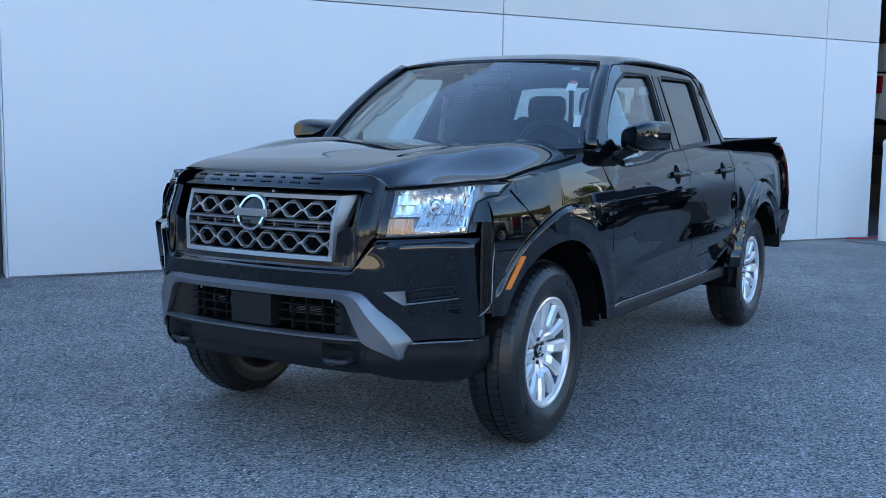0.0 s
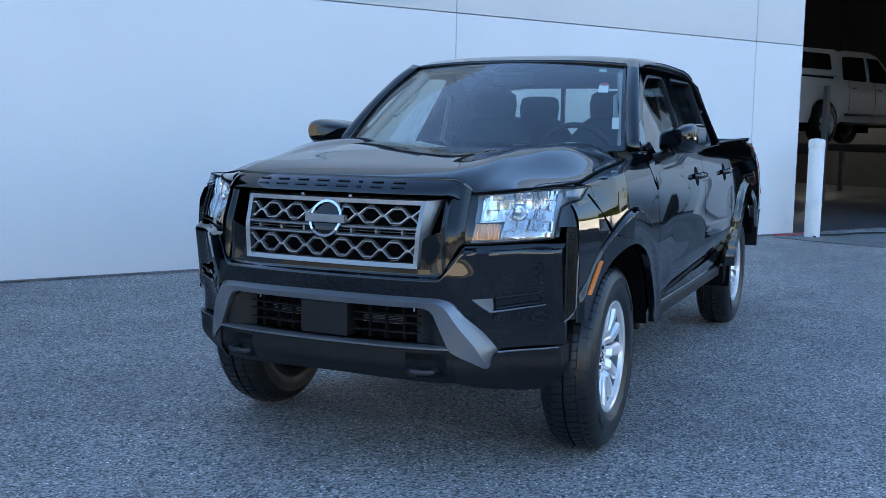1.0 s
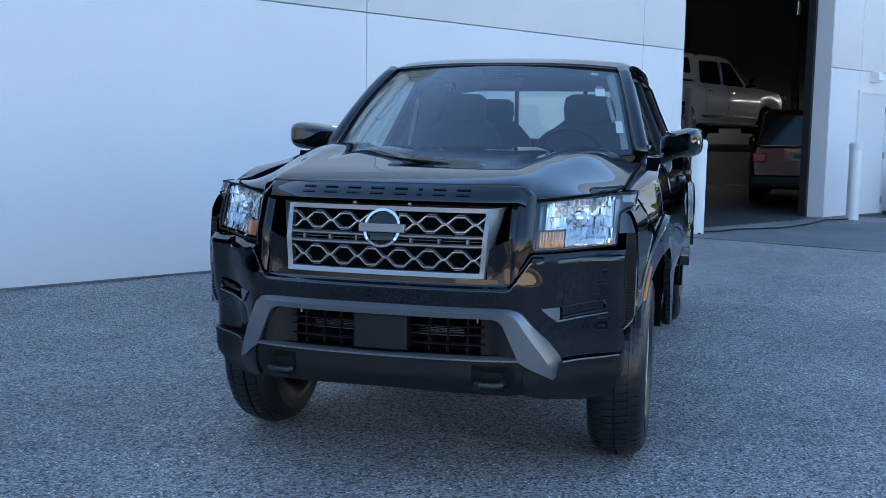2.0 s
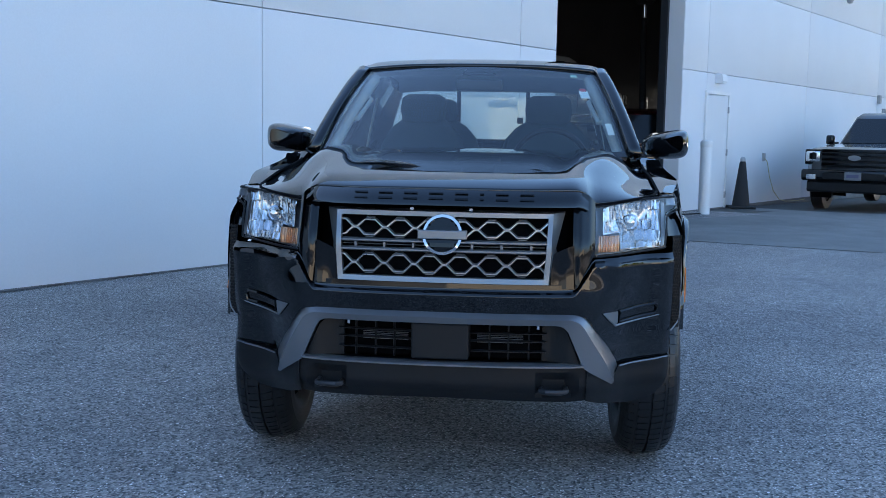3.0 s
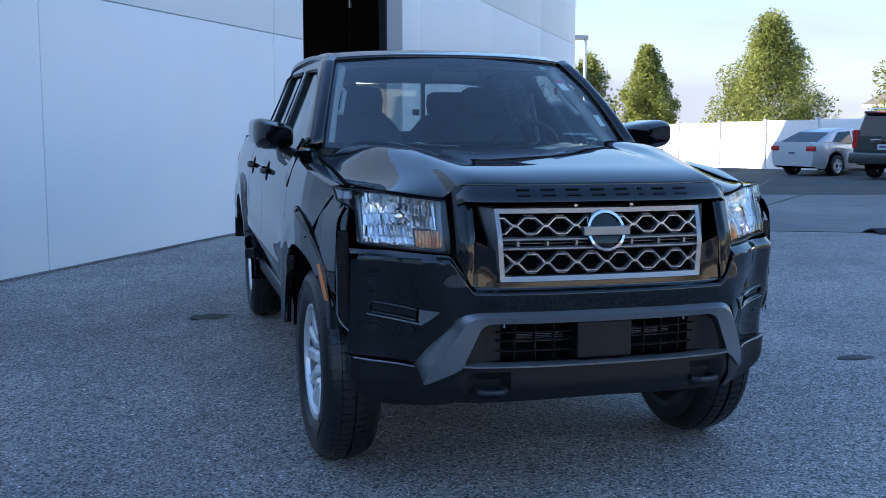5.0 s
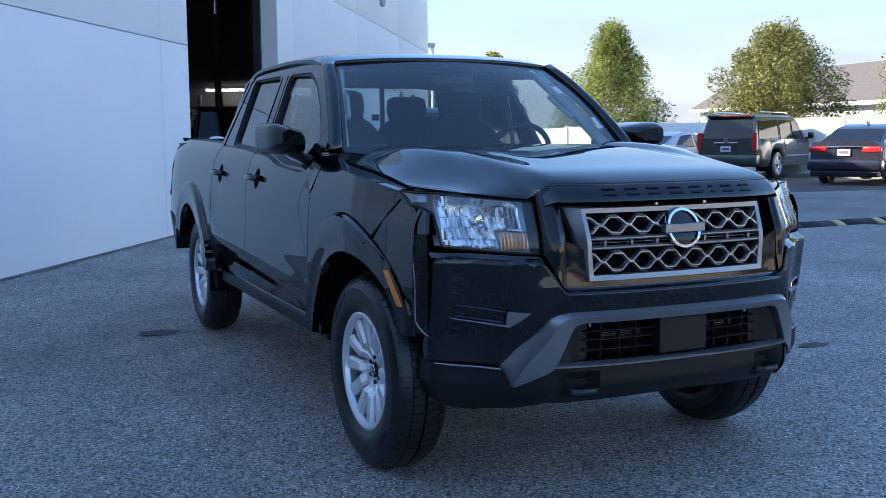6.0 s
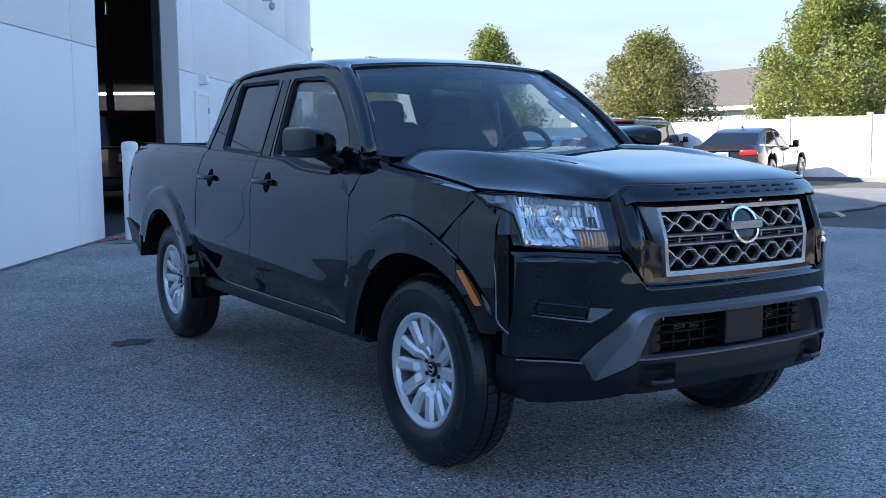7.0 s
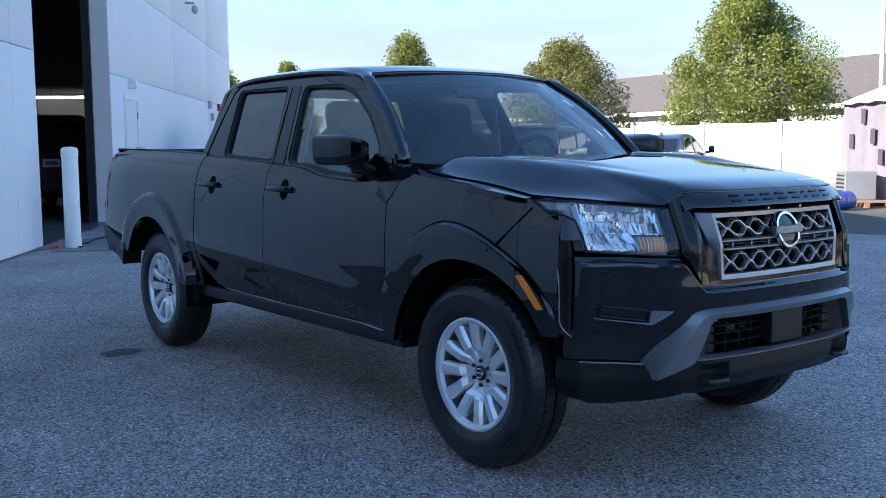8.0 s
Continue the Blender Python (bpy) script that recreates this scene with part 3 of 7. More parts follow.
def shield_pt(u, v):
    """Windscreen: u from -1 to 1 across, v from 0 at the cowl to 1 at the roof."""
    x = u * (0.735 + (0.585 - 0.735) * v)
    y = (0.40 + 0.19 * u * u) * (1 - v) + (1.035 + 0.085 * u * u) * v
    z = (1.185 + 0.03 * u * u) * (1 - v) + (1.652 - 0.020 * u * u) * v + 0.03 * math.sin(math.pi * v)
    return (x, y - 0.02 * math.sin(math.pi * v), z)


shield = part("windscreen", grid(shield_pt, steps(-1, 1, 24), steps(0, 1, 12)), M_SHIELD, truck, smooth=40)
# black ceramic border inside the glass
bm = bmesh.new()
for u0, u1, v0, v1 in ((-1, 1, 0.0, 0.055), (-1, 1, 0.965, 1.0), (-1, -0.965, 0.055, 0.965), (0.965, 1, 0.055, 0.965)):
    grid(lambda u, v: tuple(Vector(shield_pt(u, v)) + Vector((0, 0.006, -0.004))), steps(u0, u1, 24 if u1 - u0 > 1 else 2), steps(v0, v1, 10 if v1 - v0 > 0.5 else 2), bm)
part("border", bm, M_DARK, shield)
part("sensor_mount", prism([(-0.14, 0.90), (0.14, 0.90), (0.10, 0.965), (-0.10, 0.965)], lambda u, v: tuple(Vector(shield_pt(u, v)) + Vector((0, 0.005, -0.003))), lambda u, v: tuple(Vector(shield_pt(u, v)) + Vector((0, 0.05, -0.01)))), M_DARK, shield)
for sg in (1, -1):
    # pillar beside the windscreen
    bm = grid(lambda v, w: tuple(Vector(shield_pt(sg, v)) * (1 - w) + Vector((sg * cab_side_x(lerp_table([(1.19, .585), (1.262, .64), (1.40, .80), (1.555, 1.0), (1.635, 1.14)], min(1.635, 1.215 + 0.42 * v)), min(1.635, 1.215 + 0.42 * v)),
                                                                             lerp_table([(1.19, .585), (1.262, .64), (1.40, .80), (1.555, 1.0), (1.635, 1.14)], min(1.635, 1.215 + 0.42 * v)), min(1.635, 1.215 + 0.42 * v))) * w + Vector((sg * 0.006, -0.012, 0.006)) * math.sin(math.pi * w)), steps(0, 1, 12), steps(0, 1, 6))
    part("screen_pillar", bm, M_PAINT, truck, smooth=40, mods=(("SOLIDIFY", (0.03, 0)),))

# hood with two raised ribs
HOOD_FRONT = [(0.0, -0.792), (0.25, -0.782), (0.45, -0.727), (0.482, -0.704), (0.515, -0.688), (0.58, -0.642), (0.64, -0.585), (0.70, -0.510), (0.73, -0.455), (0.75, -0.39), (0.764, -0.315), (0.77, -0.26)]
HOOD_REAR = [(0.0, 0.335), (0.5, 0.40), (0.70, 0.42), (0.745, 0.37), (0.77, 0.30)]


HOOD_MID = curve([(-0.84, 1.122), (-0.78, 1.141), (-0.7, 1.156), (-0.5, 1.179), (-0.25, 1.210), (-0.06, 1.229), (0.10, 1.237), (0.35, 1.243)])
HOOD_EDGE = curve([(-0.84, 1.090), (-0.74, 1.085), (-0.4, 1.090), (-0.3, 1.097), (0.0, 1.139), (0.36, 1.176)])
HOOD_FRONT_AT, HOOD_REAR_AT = curve(HOOD_FRONT), curve(HOOD_REAR)


def hood_z(x, y):
    """Broad crowned hood: a raised middle, and a narrow valley each side of it that deepens to the rear."""
    a = abs(x)
    back = smooth01((y + 0.55) / 0.75)
    t = smooth01((a - 0.47 - 0.11 * back) / (0.31 - 0.115 * back))
    z = HOOD_MID(y) * (1 - t) + HOOD_EDGE(y) * t - 0.006 * (a / 0.5) ** 2 * (1 - t)
    z += 0.014 * back * smooth01((a - 0.40) / 0.12) * (1 - smooth01((a - 0.60) / 0.15))
    return z - 0.017 * back * math.exp(-((a - 0.385 - 0.045 * back) / 0.048) ** 2)


def hood_pt(x, v):
    a = abs(x)
    y0, y1 = HOOD_FRONT_AT(a), HOOD_REAR_AT(a)
    y = y0 + (y1 - y0) * v
    rim = lerp_table([(0.0, 1.120), (0.455, 1.119), (0.485, 1.106), (0.512, 1.072), (0.60, 1.080), (0.70, 1.092), (0.75, 1.098), (0.77, 1.102)], a)
    roll = 1 - math.exp(-((y - y0) / (0.05 + 0.10 * smooth01((a - 0.42) / 0.12))) ** 0.85) if y > y0 else 0.0
    return (x, y, rim + (hood_z(x, y) - rim) * roll)


_cols = sorted({round(s * x, 4) for x in steps(0, 0.5, 50) + steps(0.5, 0.7, 10) + steps(0.7, 0.77, 10) for s in (1, -1)})
bm = grid(hood_pt, _cols, [0, 0.006, 0.014, 0.025, 0.045, 0.07] + steps(0.1, 1, 48))
part("hood", bm, M_PAINT, truck, smooth=30, mods=(("SOLIDIFY", (0.018, -1)),))
# cowl below the windscreen
bm = grid(lambda x, v: (x, (lerp_table(HOOD_REAR, abs(x)) + 0.005) * (1 - v) + (0.62 + 0.03 * (abs(x) / 0.76) ** 2) * v, (hood_z(x, 0.36) - 0.03) * (1 - v) + 1.175 * v), steps(-0.76, 0.76, 16), steps(0, 1, 3))
part("cowl", bm, M_MATTE, truck, smooth=40)
for sg in (1, -1):
    bm = grid(lambda y, v: (sg * (0.774 + (side_x(y, FENDER_AT(y)) - 0.774) * v), y, FENDER_AT(y) + 0.006 * math.sin(math.pi * v) * (1 - v)), steps(-0.285, 0.53, 14), steps(0, 1, 3))
    part("fender_top", bm, M_PAINT, truck, smooth=60)
    # dark gaps round the hood and along the flare
    part("shut_line", tube([(sg * 0.773, y, FENDER_AT(y) + 0.003) for y in steps(-0.29, 0.40, 16)], 0.0055, 6), M_DARK, truck)
    part("shut_line", tube([(sg * x, lerp_table(HOOD_FRONT, x) - 0.004, lerp_table([(0.512, 1.068), (0.60, 1.076), (0.70, 1.088), (0.75, 1.095), (0.77, 1.100)], x)) for x in steps(0.515, 0.77, 16)], 0.005, 6), M_DARK, truck)
    for yc, a0, a1 in ((0.0, 0.36, 2.45),):
        pts = [(yc + rr * math.cos(a), AXLE_Z + rr * math.sin(a)) for a in steps(a0, a1, 70) for rr in (flare_edge(0.59 * math.cos(a), yc) - 0.004,)]
        part("flare_gap", tube([(sg * (side_x(y, z) - 0.006), y, z) for y, z in pts if yc > 1 or y < 0.528], 0.0065, 6), M_DARK, truck)
    # gloss triangle behind the hood corner
    bm = prism([(0.42, 1.205), (0.60, 1.19), (0.62, 1.08), (0.54, 1.045), (0.505, 1.075), (0.45, 1.16)], lambda y, z: (sg * (side_x(0.55, z) + 0.004), y, z), lambda y, z: (sg * (side_x(0.55, z) - 0.05), y, z))
    part("cowl_cover", bm, M_GLOSS, truck)

# ---- pickup: nose ----
FU = [(0.0, -0.835), (0.20, -0.829), (0.36, -0.812), (0.45, -0.782), (0.51, -0.747), (0.58, -0.700), (0.64, -0.645), (0.70, -0.586), (0.74, -0.563), (0.77, -0.547), (0.79, -0.533), (0.805, -0.514), (0.82, -0.498), (0.845, -0.480), (0.852, -0.42), (0.86, -0.35), (0.875, -0.28), (0.90, -0.2)]
FL = [(0.0, -0.846), (0.20, -0.840), (0.40, -0.815), (0.50, -0.785), (0.56, -0.730), (0.61, -0.672), (0.65, -0.626), (0.70, -0.586), (0.74, -0.563), (0.77, -0.547), (0.79, -0.533), (0.805, -0.514), (0.82, -0.498), (0.845, -0.480), (0.852, -0.42), (0.86, -0.35), (0.875, -0.28), (0.90, -0.2)]


FU_AT, FL_AT = curve(FU), curve(FL)


def nose_y(x, z, out=0.0):
    """Front surface of the nose; it leans back above the lamps' middle."""
    a = abs(x)
    up = max(0.0, z - 0.93)
    w = smooth01((z - 0.66) / 0.2)
    y = FL_AT(a) * (1 - w) + FU_AT(a + 0.19 * up) * w + 0.30 * up
    y += 0.05 * smooth01((0.46 - z) / 0.14)
    return y - out


def nose_panel(name, x0, x1, top, low, material, out=0.0, depth=0.03, cols=20, rows=6, parent=None, label="", relief=None, both=True):
    """A panel of the nose between two stations, with returned edges. Built for each side when both is set."""
    made = []
    for sg in ((1, -1) if both else (1,)):
        bm = bmesh.new()

        def at(x, v):
            zb, zt = low(x), top(x)
            z = zb + (zt - zb) * v
            o = out + (relief(x, z) if relief else 0.0)
            return (sg * x, nose_y(x, z, o), z)

        grid(at, steps(x0, x1, cols), steps(0, 1, rows), bm)
        bmesh.ops.remove_doubles(bm, verts=bm.verts, dist=0.0004)
        ext = bmesh.ops.extrude_edge_only(bm, edges=[e for e in bm.edges if e.is_boundary])
        for v in [g for g in ext["geom"] if isinstance(g, bmesh.types.BMVert)]:
            v.co.y += depth
        bmesh.ops.recalc_face_normals(bm, faces=bm.faces)
        made.append(part(name, bm, material, parent or truck, label, smooth=32))
    return made


def tab(*pts):
    return lambda x: lerp_table(pts, abs(x))


# near-black core behind the openings; the shade in there is put into its colour
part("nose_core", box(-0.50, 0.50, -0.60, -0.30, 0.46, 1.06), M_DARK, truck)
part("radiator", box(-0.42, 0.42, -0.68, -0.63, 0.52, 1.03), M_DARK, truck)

# sloping panel below the hood edge that overhangs the grille, with raised blank bars for the model name


def header_pt(x, v, out=0.0):
    """v from 0 at the hood to 1 at the overhanging lip; past 1 it returns under."""
    a = abs(x)
    top = hood_pt(min(a, 0.49), 0.0)
    drop = lerp_table([(0.0, 0.052), (0.44, 0.052), (0.49, 0.044)], a)
    y0, z0 = top[1] - 0.004, top[2] - 0.004
    if v > 1.0:
        return (x, y0 - 0.046 + 0.09 * (v - 1.0), z0 - drop - 0.006 * (v - 1.0))
    return (x, y0 - 0.046 * math.sin(v * math.pi / 2 * 0.85) / math.sin(math.pi / 2 * 0.85) - 0.6 * out, z0 - drop * (0.75 * v + 0.25 * v * v) + 0.8 * out)


header = part("grille_header", grid(lambda x, v: header_pt(x, v), steps(-0.49, 0.49, 60), steps(0, 0.9, 8) + [0.96, 0.985, 1.0, 1.02, 1.1, 1.5, 2.0]), M_PAINT, truck, smooth=35)
LETTER_W = [0.044, 0.046, 0.046, 0.048, 0.044, 0.014, 0.042, 0.046]
_x = -0.305
for i, wl in enumerate(LETTER_W):
    for v0, v1 in ((0.27, 0.36), (0.62, 0.71)):
        bm = grid(lambda x, v: header_pt(x, v, 0.0045), steps(_x, _x + wl, 4), steps(v0, v1, 2))
        ext = bmesh.ops.extrude_face_region(bm, geom=list(bm.faces))
        for v in [g for g in ext["geom"] if isinstance(g, bmesh.types.BMVert)]:
            v.co += Vector((0, 0.006, -0.008))
        bmesh.ops.recalc_face_normals(bm, faces=bm.faces)
        part("badge_bar", bm, M_GLOSS, header, "raised black bar of the model badge")
    _x += wl + (0.61 - sum(LETTER_W)) / 7
for x in (-0.105, 0.095):
    part("clip", box(x - 0.006, x + 0.006, -0.828, -0.80, 1.046, 1.056, 0.001), M_CHROME, header)

# gloss surround each side of the grille
nose_panel("grille_surround", 0.440, 0.515, tab((0.44, 1.062), (0.452, 1.085), (0.47, 1.112), (0.49, 1.104), (0.515, 1.08)), tab((0.440, 0.93), (0.452, 0.79), (0.455, 0.787), (0.503, 0.885), (0.515, 0.90)), M_GLOSS, 0.012, 0.09, 12, 10,
           relief=lambda x, z: 0.018 * smooth01((x - 0.44) / 0.03) * (1 - smooth01((x - 0.495) / 0.03)))
nose_panel("grille_cheek", 0.368, 0.451, tab((0.368, 0.90), (0.388, 0.912), (0.436, 0.935), (0.451, 0.93)), tab((0.368, 0.80), (0.375, 0.790), (0.451, 0.787)), M_GLOSS, -0.008, 0.05, 8, 6, relief=lambda x, z: 0.02 * smooth01((x - 0.38) / 0.06))
nose_panel("opening_sill", -0.43, 0.43, tab((0, 0.800)), tab((0, 0.782)), M_GLOSS, 0.0, 0.09, 30, 2, both=False)

# silver grille
grille = new("grille")
grille.parent = truck
grille["label"] = "satin silver grille with black honeycomb gaps"


def nose_bar(pts, wide, deep, out, parent, name, material, label=""):
    """A bar along (x, z) points on the nose, of square section."""
    bm = bmesh.new()
    n = len(pts)
    ring = []
    for i, p in enumerate(pts):
        a, b = Vector(pts[max(0, i - 1)]), Vector(pts[min(n - 1, i + 1)])
        d = (b - a).normalized()
        nrm = Vector((-d.y, d.x)) * wide / 2
        q0, q1 = Vector(p) + nrm, Vector(p) - nrm
        m = Vector(p)
        ring.append([bm.verts.new((q0.x, nose_y(q0.x, q0.y, out - 0.3 * deep), q0.y)), bm.verts.new((m.x + 0.35 * nrm.x, nose_y(m.x, m.y, out), m.y + 0.35 * nrm.y)), bm.verts.new((m.x - 0.35 * nrm.x, nose_y(m.x, m.y, out), m.y - 0.35 * nrm.y)),
                     bm.verts.new((q1.x, nose_y(q1.x, q1.y, out - 0.3 * deep), q1.y)), bm.verts.new((q1.x, nose_y(q1.x, q1.y, out - deep), q1.y)), bm.verts.new((q0.x, nose_y(q0.x, q0.y, out - deep), q0.y))])
    for a, b in zip(ring, ring[1:]):
        for k in range(6):
            bm.faces.new((a[k], a[(k + 1) % 6], b[(k + 1) % 6], b[k]))
    bm.faces.new(ring[0])
    bm.faces.new(ring[-1][::-1])
    bmesh.ops.recalc_face_normals(bm, faces=bm.faces)
    return part(name, bm, material, parent, label)


def ring_loop(half):
    """A loop round the nose opening from its right half, top to bottom, mirrored."""
    return half + [(-x, z) for x, z in half[::-1]]


def resample(pts, n):
    ps = [Vector(p) for p in pts]
    ds = [0.0]
    for a, b in zip(ps, ps[1:]):
        ds.append(ds[-1] + (b - a).length)
    out = []
    for i in range(n + 1):
        t = ds[-1] * i / n
        k = max(j for j in range(len(ds)) if ds[j] <= t + 1e-9)
        k = min(k, len(ps) - 2)
        f = (t - ds[k]) / max(1e-9, ds[k + 1] - ds[k])
        out.append(tuple(ps[k] * (1 - f) + ps[k + 1] * f))
    return out


def by_corner(corners, counts):
    out = []
    for (a, b), c in zip(zip(corners, corners[1:] + corners[:1]), counts):
        out += [tuple(Vector(a) * (1 - k / c) + Vector(b) * (k / c)) for k in range(c)]
    return out


def nose_ring(name, loops, outs, material, parent, closed=True, back=0.03, smooth=30):
    """Strips between matching (x, z) loops, each standing its own way out of the nose."""
    bm = bmesh.new()
    rows = [[bm.verts.new((x, nose_y(x, z, o), z)) for x, z in lp] for lp, o in zip(loops, outs)]
    rows.append([bm.verts.new((v.co.x, v.co.y + back, v.co.z)) for v in rows[-1]])
    rows.insert(0, [bm.verts.new((v.co.x, v.co.y + back, v.co.z)) for v in rows[0]])
    n = len(loops[0])
    for a, b in zip(rows, rows[1:]):
        for k in range(n if closed else n - 1):
            bm.faces.new((a[k], a[(k + 1) % n], b[(k + 1) % n], b[k]))
    bmesh.ops.recalc_face_normals(bm, faces=bm.faces)
    return part(name, bm, material, parent, smooth=smooth)


CNT = [24, 4, 1, 5, 24, 5, 1, 4]
OUTER = by_corner([(-0.413, 1.044), (0.413, 1.044), (0.384, 0.926), (0.386, 0.912), (0.366, 0.797), (-0.366, 0.797), (-0.386, 0.912), (-0.384, 0.926)], CNT)
INNER1 = by_corner([(-0.372, 1.040), (0.372, 1.040), (0.368, 0.926), (0.368, 0.912), (0.361, 0.802), (-0.361, 0.802), (-0.368, 0.912), (-0.368, 0.926)], CNT)
INNER2 = by_corner([(-0.356, 1.024), (0.356, 1.024), (0.351, 0.926), (0.351, 0.912), (0.344, 0.819), (-0.344, 0.819), (-0.351, 0.912), (-0.351, 0.926)], CNT)
nose_ring("frame", [OUTER, INNER1, INNER2], [-0.028, 0.004, 0.0], M_SILVER, grille)
nose_bar([(x, 0.940) for x in steps(-0.352, 0.352, 20)], 0.012, 0.03, 0.002, grille, "crossbar", M_SILVER)
nose_bar([(x, 0.910) for x in steps(-0.350, 0.350, 20)], 0.013, 0.03, 0.002, grille, "crossbar", M_SILVER)
nose_bar([(x, 0.926) for x in steps(-0.345, 0.345, 20)], 0.003, 0.015, -0.012, grille, "slat", M_GUN)
for x in (-0.30, -0.20, -0.10, 0.10, 0.20, 0.30):
    part("rib", box(x - 0.004, x + 0.004, nose_y(x, 0.92) + 0.004, nose_y(x, 0.92) + 0.03, 0.917, 0.934), M_GUN, grille)


def lattice(zt, zm, zb, half):
    """Two zigzag strands that meet in short flats: a row of stretched hexagons."""
    period = 0.1045
    for sgn, zo in ((1, zt), (-1, zb)):
        pts, x, k = [], -period * 4, 0
        while x < period * 4:
            pts += [(x + 0.000, zm + sgn * 0.002), (x + 0.016, zm + sgn * 0.002), (x + period / 2 - 0.010, zo), (x + period / 2 + 0.026, zo)]
            x += period
        ends = [(x, lerp_table(pts, x)) for x in (-half, half)]
        pts = [ends[0]] + [p for p in pts if abs(p[0]) < half - 0.003] + [ends[1]]
        nose_bar(pts, 0.0085, 0.022, -0.003, grille, "strand", M_STRAND)
    x = -period * 4 + period / 2 + 0.008
    while x < half:
        if abs(x) < half - 0.02:
            for a, b in ((zt, zt + 0.014), (zb - 0.014, zb)):
                nose_bar([(x - 0.014, (a + b) / 2), (x + 0.014, (a + b) / 2)], 0.005, 0.02, -0.008, grille, "tab", M_GUN)
        x += period


lattice(1.008, 0.983, 0.958, 0.356)
lattice(0.890, 0.862, 0.834, 0.350)
# near-black sheet that paints the shade behind the lattice
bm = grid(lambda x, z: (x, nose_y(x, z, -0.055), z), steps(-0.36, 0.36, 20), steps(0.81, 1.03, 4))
part("lattice_shade_sheet", bm, M_DARK, grille)

# round badge: plain ring and bar
badge = new("badge")
badge.parent = truck
badge["label"] = "round silver badge with plain bar, black centre"
EZ = 0.966


def arc_ring(r, w, t0, t1, out, bm):
    n = 40
    rows = []
    for i in range(n + 1):
        t = t0 + (t1 - t0) * i / n
        c, s = math.cos(t), math.sin(t)
        row = [bm.verts.new((rr * c, nose_y(rr * c, EZ + rr * s, out + o), EZ + rr * s)) for rr, o in ((r + w, -0.016), (r + w * 0.8, 0.004), (r - w * 0.6, 0.004), (r - w, -0.016))]
        rows.append(row)
    for a, b in zip(rows, rows[1:]):
        for k in range(3):
            bm.faces.new((a[k], a[k + 1], b[k + 1], b[k]))


bm = bmesh.new()
arc_ring(0.062, 0.0065, radians(14), radians(166), 0.016, bm)
arc_ring(0.062, 0.0065, radians(194), radians(346), 0.016, bm)
bmesh.ops.recalc_face_normals(bm, faces=bm.faces)
part("ring", bm, M_CHROME, badge, smooth=40)
bm = grid(lambda x, z: (x, nose_y(x, z, 0.012), z), steps(-0.056, 0.056, 8), steps(EZ - 0.056, EZ + 0.056, 8))
bmesh.ops.delete(bm, geom=[v for v in bm.verts if math.hypot(v.co.x, v.co.z - EZ) > 0.066], context="VERTS")
part("disc", bm, M_GLOSS, badge)
part("bar", box(-0.083, 0.083, nose_y(0, EZ, 0.026), nose_y(0, EZ, 0.0), EZ - 0.015, EZ + 0.015, 0.003), M_SILVER, badge, "satin silver bar")

